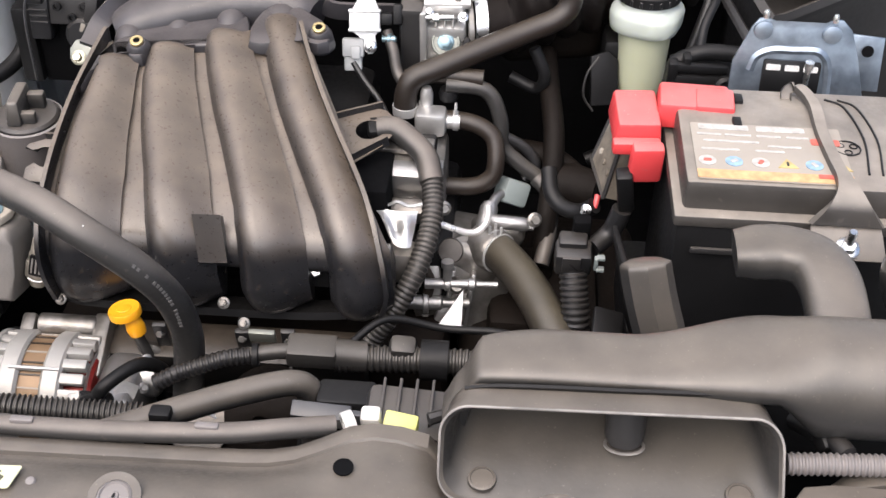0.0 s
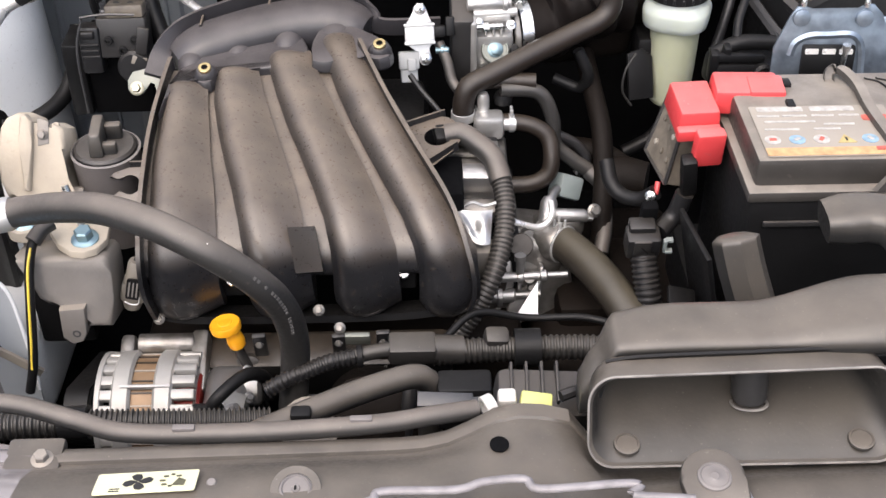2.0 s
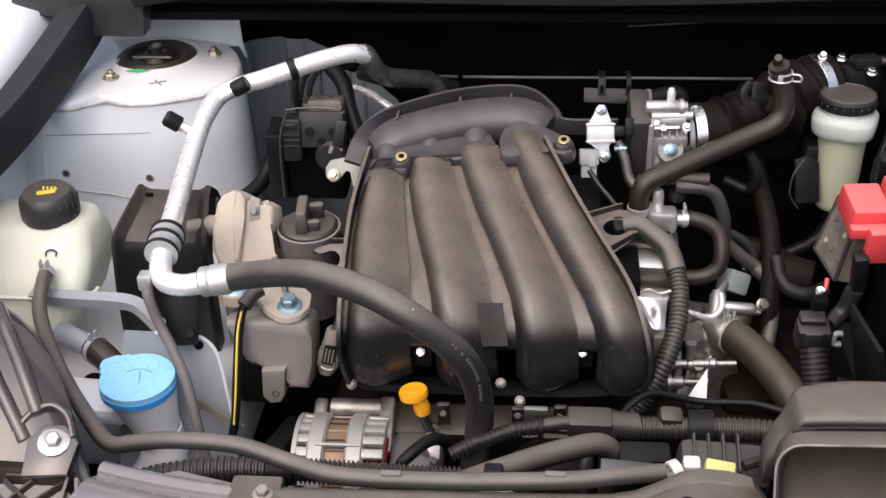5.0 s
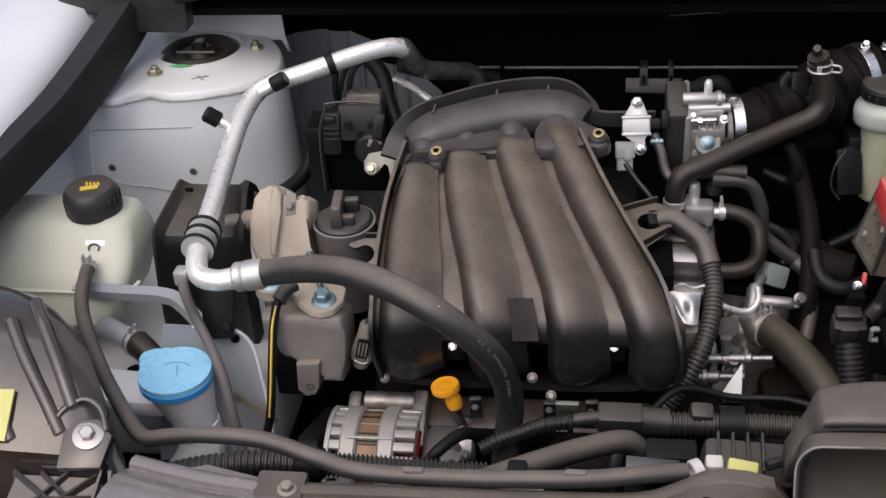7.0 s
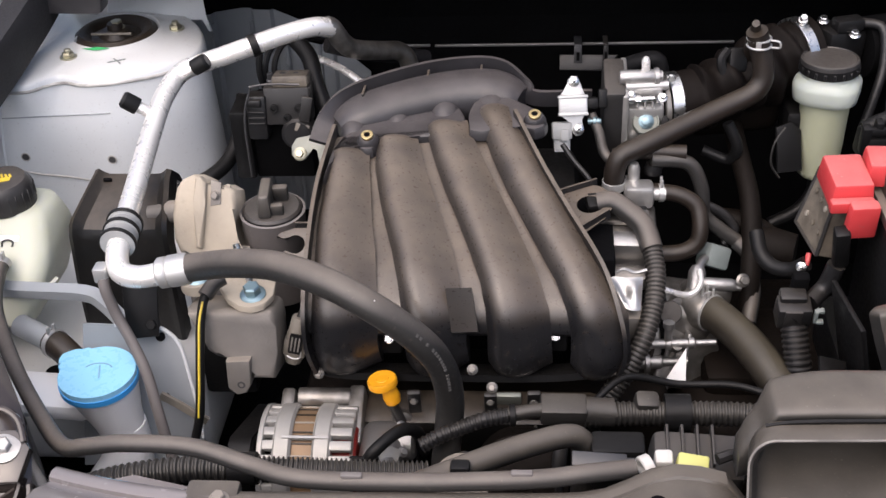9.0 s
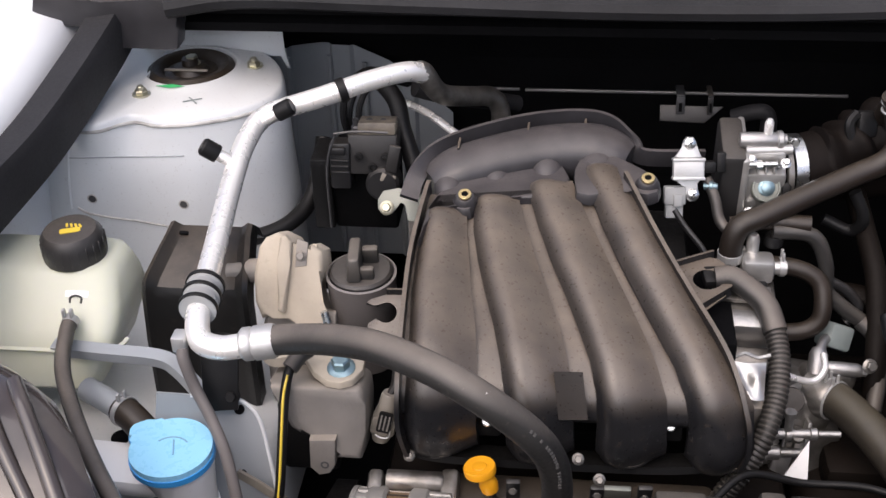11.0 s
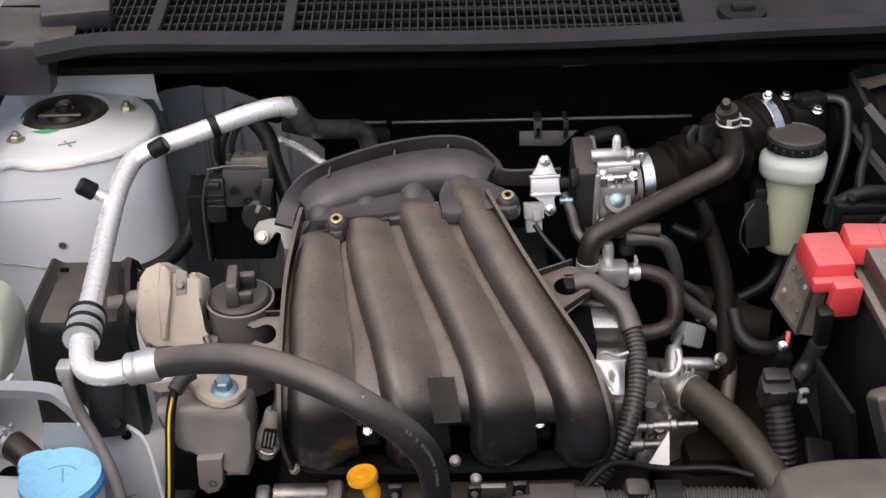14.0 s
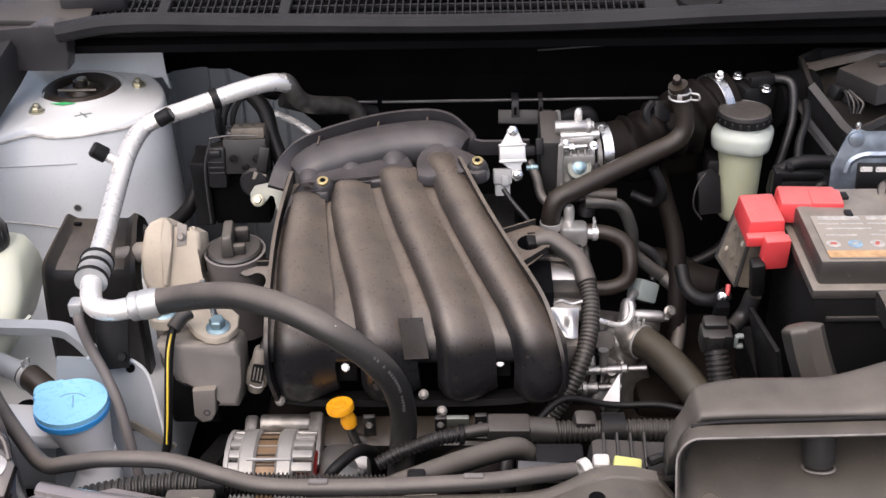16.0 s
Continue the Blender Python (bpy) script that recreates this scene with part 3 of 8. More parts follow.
    part("flange", block((-0.42, -0.086, 0.712), (0.26, 0.006, 0.022), 0.002, (6, 0, 0)), M_PAINT, rail)
    for x, y in ((-0.40, -0.04), (-0.46, -0.055), (-0.44, 0.16)):
        part("pressed_hole", lathe([(0.012, 0), (0.0115, 0.001), (0.009, 0.0015)], (x, y, 0.7196), (0, 0, 1), 20), M_VOID, rail)
    apron = [Vector((-0.69, y, z)) for y, z in ((-0.36, 0.86), (0.0, 0.90), (0.20, 0.93), (0.56, 0.98))]
    ap = bmesh.new()
    rows = []
    for q in spline(apron, 5):
        rows.append([ap.verts.new((q.x, q.y, q.z)), ap.verts.new((-0.655, q.y, q.z - 0.015)), ap.verts.new((-0.635, q.y, q.z - 0.08)), ap.verts.new((-0.66, q.y, 0.60))])
    for a, b in zip(rows, rows[1:]):
        for k in range(3):
            ap.faces.new((a[k], a[k + 1], b[k + 1], b[k]))
    bmesh.ops.solidify(ap, geom=list(ap.faces), thickness=0.004)
    solo("inner_wing", ap, M_PAINT, "silver-blue painted inner wing beside the tower", "inner wing", angle=30)
    # The wing's edge: a dark trim strip and the pale fender outside it.
    trim_line = spline([(-0.640, -0.16, 0.945), (-0.606, 0.05, 0.965), (-0.582, 0.16, 0.985), (-0.560, 0.30, 1.022), (-0.552, 0.38, 1.045)], 6)
    solo("wing_trim", sweep(trim_line, [(-0.022, 0.012), (0.016, 0.018), (0.022, 0.006), (0.018, -0.045), (-0.018, -0.05)], side=(1, 0, 0)), M_COWL, "dusty dark plastic trim along the wing edge", "wing trim")
    f = bmesh.new()
    rows = []
    for y, z in ((-0.5, 0.90), (-0.16, 0.955), (0.05, 0.985), (0.2, 1.01), (0.36, 1.045), (0.62, 1.09)):
        rows.append([f.verts.new((x + 0.06 * (y - 0.1), y, z + dz)) for x, dz in ((-0.615, -0.03), (-0.622, 0.0), (-0.66, 0.012), (-0.76, 0.0), (-0.86, -0.06), (-0.90, -0.3))])
    for a, b in zip(rows, rows[1:]):
        for k in range(5):
            f.faces.new((a[k], a[k + 1], b[k + 1], b[k]))
    solo("fender", f, M_WHITE_PAINT, "glossy pale front fender outside the engine bay", "fender", angle=60)
    # The plastic end piece of the cowl, with its hinge strap.
    endp = thing("cowl_end_piece", (-0.51, 0.33, 0.98), "dark grey plastic cowl end piece with notched edge", "cowl end piece")
    out = [(-0.640, 1.070), (-0.616, 1.071), (-0.610, 1.065), (-0.593, 1.063), (-0.581, 1.070), (-0.570, 1.066), (-0.555, 1.063), (-0.518, 1.062), (-0.500, 1.071), (-0.477, 1.070), (-0.465, 1.064), (-0.466, 1.050), (-0.462, 1.032), (-0.468, 1.004), (-0.474, 1.001), (-0.545, 1.003), (-0.563, 1.007), (-0.568, 1.026), (-0.575, 1.031), (-0.592, 1.036), (-0.614, 1.029), (-0.628, 1.031), (-0.645, 1.050)]
    part("body", prism(out[::-1], 0.030, pose(0, 0.360, 0, 90, 0, 0), 0.004), M_BARE, endp)
    part("ledge", block((-0.52, 0.395, 1.070), (0.16, 0.09, 0.012), 0.004, (8, 4, 5)), M_PLASTIC, endp)
    part("gusset", block((-0.445, 0.42, 1.078), (0.09, 0.05, 0.03), 0.008, (10, 0, 12)), M_BARE, endp)
    hinge = merge(block((-0.60, 0.40, 1.075), (0.06, 0.13, 0.006), 0.002, (8, 6, 12)), hexbolt((-0.585, 0.39, 1.081), (0, 0, 1), 0.008, 0.008))
    part("hinge_plate", hinge, M_WHITE_PAINT, endp, "white painted hinge plate with bolt")


def build_bonnet():
    b = bmesh.new()
    rows = []
    for i in range(9):
        s = i / 8
        y, z = 0.66 - 0.36 * s + 0.08 * s * s, 1.12 + 0.95 * s
        rows.append([b.verts.new((x, y + 0.05 * abs(x - 0.12), z)) for x in np.linspace(-0.62, 0.86, 9)])
    for p, q in zip(rows, rows[1:]):
        for k in range(8):
            b.faces.new((p[k], p[k + 1], q[k + 1], q[k]))
    bmesh.ops.solidify(b, geom=list(b.faces), thickness=0.02)
    solo("bonnet", b, M_PAINT, "raised pale bonnet held open over the engine", "bonnet")


build_setting()
build_cowl()
build_left_body()
build_bonnet()


# ---- the engine's top: manifold, throttle, pipes behind it ----
# The web between the runners, from the neck down to the front: (y, z) at thirteen stations.
STATIONS = [(0.200, 0.936), (0.160, 0.936), (0.125, 0.931), (0.086, 0.920), (0.041, 0.9065), (-0.001, 0.8932), (-0.040, 0.880), (-0.0745, 0.8665), (-0.098, 0.846), (-0.1045, 0.820), (-0.106, 0.797), (-0.100, 0.778), (-0.088, 0.768)]
RUNNERS = (
    (-0.121, -0.121, -0.121, -0.1206, -0.1187, -0.1184, -0.1157, -0.1133, -0.1122, -0.111, -0.110, -0.109, -0.109),
    (-0.065, -0.066, -0.0676, -0.0644, -0.0536, -0.0431, -0.0319, -0.0236, -0.0163, -0.0117, -0.009, -0.008, -0.008),
    (-0.012, -0.012, -0.0074, 0.0051, 0.0215, 0.0379, 0.052, 0.064, 0.0722, 0.0767, 0.079, 0.080, 0.080),
    (0.047, 0.050, 0.0601, 0.0738, 0.0928, 0.1117, 0.130, 0.1464, 0.1599, 0.1679, 0.171, 0.171, 0.170),
)
HALF_W = (0.0175, 0.0175, 0.018, 0.0195, 0.0212, 0.0212, 0.021, 0.0208, 0.0226, 0.0250, 0.0275, 0.0280, 0.0268)
CROWN = (0.010, 0.0115, 0.0140, 0.0160, 0.0172, 0.0175, 0.0175, 0.0175, 0.0178, 0.018, 0.018, 0.017, 0.015)
BEGIN = (2.2, 1.75, 1.1, 0.35)
# One runner's cross-section over the web, in half widths and crowns.
SECTION = [(-1.09, 0.0), (-1.05, 0.08), (-0.99, 0.21), (-0.92, 0.38), (-0.83, 0.56), (-0.72, 0.73), (-0.59, 0.865), (-0.44, 0.95), (-0.27, 0.995), (-0.10, 1.0), (0.0, 0.985), (0.09, 0.95), (0.19, 0.895), (0.30, 0.81), (0.41, 0.70), (0.52, 0.575), (0.63, 0.44), (0.74, 0.305), (0.84, 0.18), (0.92, 0.085), (0.97, 0.03), (1.0, 0.0)]


def lean(x, y):
    """The manifold's back rises towards the throttle."""
    w = max(0.0, min(1.0, (y + 0.05) / 0.15))
    return 0.07 * (x - 0.02) * w * w * (3 - 2 * w)


def build_manifold():
    man = thing("intake_manifold", (0.02, 0.02, 0.74), "dusty black plastic intake manifold with four curved runners", "intake manifold")
    count = len(STATIONS)
    smooth = spline([(0, y, z) for y, z in STATIONS], 8)
    place = np.linspace(0, count - 1, len(smooth))

    def along(s):
        """The web's point and its outward normal at station s."""
        y, z = (float(np.interp(s, place, [q[k] for q in smooth])) for k in (1, 2))
        ya, za = (float(np.interp(min(s + 0.2, count - 1), place, [q[k] for q in smooth])) for k in (1, 2))
        yb, zb = (float(np.interp(max(s - 0.2, 0), place, [q[k] for q in smooth])) for k in (1, 2))
        t = Vector((0, ya - yb, za - zb)).normalized()
        return Vector((0, y, z)), Vector((0, t.z, -t.y))

    for n, xs in enumerate(RUNNERS):
        rings = []
        for s in np.linspace(BEGIN[n], count - 1, 64):
            p, up = along(s)
            c = float(np.interp(s, range(count), xs))
            hw = float(np.interp(s, range(count), HALF_W)) * (1.13 if n == 3 else 1.0)
            ramp = min(1.0, (s - BEGIN[n]) / 0.5 + 0.02)
            rise = float(np.interp(s, range(count), CROWN)) * (1.12 if n == 3 else 1.0) * (-0.6 + 1.6 * math.sqrt(1 - (1 - ramp) ** 2))
            hw *= 0.72 + 0.28 * math.sqrt(1 - (1 - ramp) ** 2)
            skirt = 0.012 + 0.040 * max(0.0, min(1.0, (s - 7.5) / 1.5))
            ring_pts = [(-hw * 0.98, -skirt), (-hw * 1.03, -skirt * 0.4)]
            # A steep flank on one side; the one towards the throttle runs out into the web.
            if n < 3:
                far = (float(np.interp(s, range(count), RUNNERS[n + 1])) - c) * float(np.interp(s, (0, 3, 6, 8, 9.5, 12), (0.44, 0.50, 0.51, 0.48, 0.42, 0.42)))
            else:
                far = min(1.36 * hw, float(np.interp(s, (6, 8, 9, 12), (0.050, 0.036, 0.030, 0.028))))
            for u, v in SECTION:
                ring_pts.append((hw * u if u < 0 else far * u, rise * v))
            ring_pts += [(far * 0.98, -skirt * 0.4), (far * 0.85, -skirt)]
            rings.append([p + Vector((c + u, 0, lean(c + u, p.y))) + up * v for u, v in ring_pts])
        part("runner", loft(rings), M_MANIFOLD, man, angle=55)
        # The pale lip under the barrel's end.
        c, hw = xs[-2], HALF_W[-2] * 0.9
        lip = [(c + hw * u, -0.112 + 0.012 * u * u, 0.7715 + 0.006 * u * u) for u in np.linspace(-1, 1, 9)]
        part("barrel_lip", sweep([Vector(q) for q in lip], [(-0.004, -0.0014), (0.004, -0.0014), (0.004, 0.0014), (-0.004, 0.0014)], side=(0, 1, 0.2)), M_PLASTIC, man)
    rim_l = spline([(-0.139, 0.150, 0.920), (-0.1417, 0.135, 0.9175), (-0.1473, 0.0456, 0.8997), (-0.1449, -0.0434, 0.879), (-0.1433, -0.0962, 0.848), (-0.143, -0.106, 0.81), (-0.136, -0.104, 0.775)], 8)
    rim_r = spline([(0.074, 0.150, 0.938), (0.084, 0.12, 0.934), (0.1074, 0.0607, 0.9177), (0.1375, -0.001, 0.895), (0.1735, -0.072, 0.8676), (0.1900, -0.1015, 0.8305), (0.1935, -0.104, 0.80), (0.188, -0.101, 0.775)], 8)
    # The web sheet, which turns inwards above the mounting recesses.
    web = bmesh.new()
    rows = []
    for s in [*np.linspace(1.4, 9.0, 47), 9.12, 9.2, 9.2]:
        p, up = along(min(s, 9.0))
        p = p - up * 0.0055 * max(0.0, min(1.0, (8.6 - s) / 1.5))
        if s > 9.0:
            k = len(rows) - 46
            p = p + Vector((0, (0.003, 0.012, 0.06)[k - 1], (-0.006, -0.009, -0.010)[k - 1]))
        x0 = float(np.interp(-p.y, [-q.y for q in rim_l[: 8 * 5]], [q.x for q in rim_l[: 8 * 5]]))
        x1 = float(np.interp(-p.y, [-q.y for q in rim_r[: 8 * 6]], [q.x for q in rim_r[: 8 * 6]]))
        rows.append([web.verts.new(p + Vector((x, 0, lean(x, p.y)))) for x in np.linspace(x0, x1, 33)])
    for a, b in zip(rows, rows[1:]):
        for k in range(32):
            web.faces.new((a[k], a[k + 1], b[k + 1], b[k]))
    bmesh.ops.solidify(web, geom=list(web.faces), thickness=0.003)
    part("web", web, M_MANIFOLD, man, angle=50)
    # Added black block paints the shade behind the runners and recesses.
    part("recess_shade_fill", block((0.028, 0.045, 0.800), (0.315, 0.150, 0.125), 0.004), M_VOID, man)
    for rim in (rim_l, rim_r):
        part("side_rim", sweep(rim, [(-0.0022, -0.016), (0.0022, -0.016), (0.0022, 0.0025), (-0.0022, 0.0025)], side=(1, 0, 0)), M_MANIFOLD, man)
    low = spline([(-0.140, -0.088, 0.762), (-0.10, -0.092, 0.757), (0.02, -0.093, 0.756), (0.12, -0.092, 0.757), (0.194, -0.088, 0.764)], 8)
    part("lower_rim", sweep(low, [(-0.016, -0.004), (0.016, -0.004), (0.016, 0.004), (-0.016, 0.004)], side=(0, 1, -0.3)), M_BLACK, man)
    # Plate over the runners' necks with an ear and a brass bush, and the raised collar of the last neck with the other.
    out = [(-0.140, 0.050), (-0.136, 0.105), (-0.133, 0.135), (-0.118, 0.160), (-0.095, 0.172), (-0.076, 0.181), (-0.040, 0.196), (-0.026, 0.210), (-0.011, 0.214), (0.004, 0.207), (0.015, 0.171), (0.019, 0.138), (0.004, 0.126), (-0.036, 0.1255), (-0.070, 0.128), (-0.083, 0.125), (-0.0845, 0.113), (-0.090, 0.105), (-0.098, 0.103), (-0.106, 0.107), (-0.112, 0.116), (-0.122, 0.112), (-0.132, 0.085)]
    part("neck_plate", prism(out, 0.014, pose(0, 0, 0.9200, 0, -4, 0), 0.0065), M_BARE, man)
    out = [(0.022, 0.122), (0.0205, 0.15), (0.019, 0.173), (0.0235, 0.194), (0.033, 0.207), (0.046, 0.212), (0.059, 0.208), (0.068, 0.194), (0.076, 0.176), (0.092, 0.158), (0.106, 0.148), (0.1125, 0.134), (0.109, 0.119), (0.098, 0.113), (0.085, 0.118), (0.078, 0.126), (0.060, 0.118), (0.036, 0.116)]
    part("neck_collar", prism(out, 0.014, pose(0, 0, 0.9262, 0, -4, 0), 0.0065), M_BARE, man)
    for x, y, z, rr in ((-0.119, 0.166, 0.912, 0.0165), (-0.067, 0.184, 0.915, 0.0168), (-0.011, 0.196, 0.921, 0.0185), (0.045, 0.200, 0.921, 0.024)):
        part("stub", tube([(x, y - 0.034, z - 0.020), (x, y - 0.014, z - 0.002), (x - 0.001, y - 0.002, z + 0.003), (x - 0.003, y + 0.014, z + 0.001), (x - 0.005, y + 0.036, z - 0.012)], rr, 20, 6), M_BARE, man, angle=60)
    for at in ((-0.097, 0.1175, 0.9345), (0.097, 0.1305, 0.9535)):
        boss = part("boss", lathe([(0.0150, -0.024), (0.0135, -0.008), (0.0105, -0.001), (0.0085, 0.001), (0.0, 0.001)], at, (0, -0.35, 1), 24), M_BARE, man)
        part("bush", ring(Vector(at) + Vector((0, -0.0005, 0.0016)), (0, -0.35, 1), 0.0072, 0.0038, 0.003, 20), M_BRASS, boss, "brass bush")
        part("bore", lathe([(0.0040, 0.0), (0.0040, 0.0008)], Vector(at) + Vector((0, -0.0006, 0.0024)), (0, -0.35, 1), 14), M_VOID, boss)
    # The plenum, a long rounded chamber with a thin ribbed rim behind it.
    line = spline([(-0.140, 0.180, 0.908), (-0.10, 0.200, 0.918), (-0.03, 0.222, 0.928), (0.035, 0.230, 0.931), (0.080, 0.216, 0.926)], 6)
    n = len(line) - 1
    scale = [0.62 + 0.38 * min(1, 5 * i / n, 5 * (n - i) / n) ** 0.5 for i in range(n + 1)]
    part("plenum", sweep(line, [(math.copysign(abs(c) ** 0.8, c) * 0.036, math.copysign(abs(s) ** 0.8, s) * 0.030) for c, s in circle(22)], scale, side=(0, 1, 0)), M_BARE, man)
    rim = spline([(-0.162, 0.150, 0.910), (-0.153, 0.190, 0.926), (-0.125, 0.222, 0.940), (-0.05, 0.254, 0.951), (0.015, 0.268, 0.954), (0.055, 0.264, 0.951), (0.080, 0.240, 0.940), (0.096, 0.226, 0.928), (0.165, 0.234, 0.924)], 7)
    part("rear_rim", sweep(rim, [(-0.0025, -0.012), (0.0025, -0.012), (0.0025, 0.009), (-0.0025, 0.009)], side=(0.1, 0.9, 0.1)), M_BARE, man)
    for x, y, z in ((-0.112, 0.222, 0.949), (-0.035, 0.248, 0.957), (0.030, 0.257, 0.959)):
        part("rib", block((x, y - 0.010, z - 0.009), (0.003, 0.026, 0.018), 0.0008), M_MANIFOLD, man)
    # Tab on the front, the dark recesses with their nuts, side ears.
    tab = [Vector(q) for q in ((0.0065, -0.098, 0.873), (0.0340, -0.098, 0.874), (0.0405, -0.1145, 0.8290), (0.0125, -0.1145, 0.8275))]
    part("tab", loft([tab, [q + Vector((0, 0.010, -0.010)) for q in tab]]), M_MANIFOLD, man)
    for x, y, z in ((-0.058, -0.0905, 0.8005), (0.121, -0.0905, 0.8060)):
        foot = part("mounting_foot", block((x, y + 0.007, z - 0.008), (0.026, 0.010, 0.030), 0.003), M_BLACK, man)
        part("nut", merge(hexbolt((x, y, z), (0, -0.8, 0.6), 0.0042, 0.005, 1.4), lathe([(0.002, 0), (0.002, 0.010)], (x, y, z), (0, -0.8, 0.6), 8)), M_BOLT, foot)
    # The ear on the right, a thin gusset with a hole and raised edges.
    gus = bmesh.new()
    hub = Vector((0.160, 0.048, 0.886))
    border = [Vector(q) for q in ((0.112, 0.062, 0.884), (0.130, 0.072, 0.886), (0.152, 0.084, 0.888), (0.170, 0.086, 0.888), (0.181, 0.072, 0.888), (0.187, 0.046, 0.887), (0.176, 0.022, 0.884), (0.140, -0.011, 0.874), (0.122, -0.012, 0.872), (0.114, 0.03, 0.878))]
    edge = evenly([*border, border[0]], 0.0085)[:-1]
    inner = [hub + (q - hub).normalized() * 0.0155 for q in edge]
    a = [gus.verts.new(q) for q in edge]
    b = [gus.verts.new(q) for q in inner]
    for k in range(len(edge)):
        gus.faces.new((a[k], a[(k + 1) % len(a)], b[(k + 1) % len(a)], b[k]))
    bmesh.ops.solidify(gus, geom=list(gus.faces), thickness=0.004)
    part("hooked_ear", gus, M_MANIFOLD, man)
    for p, q in (((0.120, 0.066, 0.888), (0.168, 0.089, 0.891)), ((0.128, -0.012, 0.877), (0.180, 0.028, 0.888))):
        part("ear_lip", sweep(spline([p, q], 4), [(-0.0015, -0.007), (0.0015, -0.007), (0.0015, 0.004), (-0.0015, 0.004)], side=(0.4, -0.9, 0)), M_MANIFOLD, man)
    notch = [(-0.008 + 0.012 * math.cos(a), 0.010 + 0.012 * math.sin(a)) for a in np.linspace(2.6, -2.6, 15)]
    arm = [(0.036, 0.031), (-0.009, 0.030), (-0.026, 0.024), (-0.030, 0.019), (-0.022, 0.018), *notch, (-0.026, -0.002), (-0.027, -0.014), (-0.018, -0.017), (0.036, -0.0186)]
    part("hooked_arm", prism(arm[::-1], 0.005, pose(-0.160, -0.012, 0.857, 36.9, 0, 0), 0.001), M_MANIFOLD, man)
    part("arm_lip", sweep(spline([(-0.169, 0.010, 0.880), (-0.132, 0.011, 0.880)], 3), [(-0.0015, -0.005), (0.0015, -0.005), (0.0015, 0.003), (-0.0015, 0.003)], side=(0, 1, 0)), M_MANIFOLD, man)


def build_throttle():
    thr = thing("throttle_body", (0.225, 0.21, 0.87), "bright cast aluminium throttle body with black spacer", "throttle body")
    part("spacer", block((0.1905, 0.212, 0.922), (0.027, 0.080, 0.094), 0.006, (8, 0, 0)), M_PLASTIC, thr)
    body = merge(lathe([(0.030, 0), (0.036, 0.003), (0.036, 0.015), (0.0345, 0.017), (0.0345, 0.032), (0.0365, 0.034), (0.0365, 0.042), (0.030, 0.044)], (0.203, 0.214, 0.922), (1, 0.1, 0), 36), block((0.226, 0.208, 0.915), (0.046, 0.060, 0.058), 0.006, (8, 0, 0)), lathe([(0.006, 0), (0.006, 0.05)], (0.203, 0.186, 0.962), (1, 0.1, 0), 14),  block((0.203, 0.214, 0.922), (0.008, 0.086, 0.088), 0.003, (8, 0, 0)), block((0.224, 0.195, 0.956), (0.044, 0.028, 0.016), 0.004, (8, 0, 0)))
    part("housing", body, M_THROTTLE, thr)
    part("shaft_boss", lathe([(0.0165, 0), (0.0165, 0.014), (0.0150, 0.0165), (0.0135, 0.0165), (0.0130, 0.0150), (0.0, 0.0150)], (0.228, 0.186, 0.9155), (0, -0.8, 0.5), 32), M_LIFT, thr)
    part("screw", hexbolt((0.228, 0.1730, 0.9235), (0, -0.8, 0.5), 0.0068, 0.005, 1.35), M_BLUE_BOLT, thr)
    part("upper_pipe", merge(lathe([(0.0075, 0), (0.0085, 0.002), (0.0085, 0.040), (0.0070, 0.043), (0.0070, 0.050)], (0.196, 0.191, 0.9725), (1, 0.08, -0.02), 18), ring((0.236, 0.194, 0.9715), (1, 0.08, -0.02), 0.0105, 0.007, 0.006, 18)), M_CAST, thr)
    part("stop_screw", merge(lathe([(0.003, 0), (0.003, 0.030)], (0.206, 0.170, 0.9535), (1, 0.05, 0.03), 10), lathe([(0.005, 0), (0.005, 0.006)], (0.214, 0.170, 0.9537), (1, 0.05, 0.03), 6)), M_BOLT, thr)
    part("lever", prism([(-0.004, -0.010), (0.004, -0.011), (0.005, 0.006), (0.0, 0.011), (-0.005, 0.006)], 0.003, pose(0.2505, 0.178, 0.917, 70, 0, -8), 0.0008), M_BLACK, thr)
    for k in range(3):
        part("rib", block((0.217 + 0.009 * k, 0.182, 0.944), (0.0025, 0.010, 0.014), 0.0008, (-25, 0, 0)), M_CAST_DARK, thr)
    part("duct_flange", ring((0.246, 0.216, 0.922), (1, 0.18, 0), 0.0375, 0.030, 0.007), M_CAST_DARK, thr)
    part("hose_clamp", ring((0.2535, 0.2185, 0.9225), (1, 0.2, 0), 0.0392, 0.037, 0.014, 40), M_BOLT, thr)
    part("clamp_screw", merge(block((0.257, 0.212, 0.9635), (0.012, 0.012, 0.006), 0.001, (0, 0, 10)), hexbolt((0.257, 0.204, 0.9645), (0, -1, 0.2), 0.0045, 0.006, 1.2)), M_BOLT, thr)
    for at in ((0.209, 0.178, 0.955), (0.246, 0.178, 0.952), (0.212, 0.172, 0.893), (0.246, 0.174, 0.896)):
        part("bolt", hexbolt(at, (0, -0.6, 0.7), 0.004, 0.005), M_BOLT, thr)
    part("vent_stub", lathe([(0.005, 0), (0.005, 0.014), (0.003, 0.018)], (0.2262, 0.195, 0.978), (0, 0, 1), 12), M_ALU, thr)
    sen = thing("pressure_sensor", (0.145, 0.18, 0.91), "bright metal sensor with white grey plug", "sensor")
    flat = pose(0.1435, 0.170, 0.9475, 66, 0, 4) @ Matrix.Scale(0.92, 4)
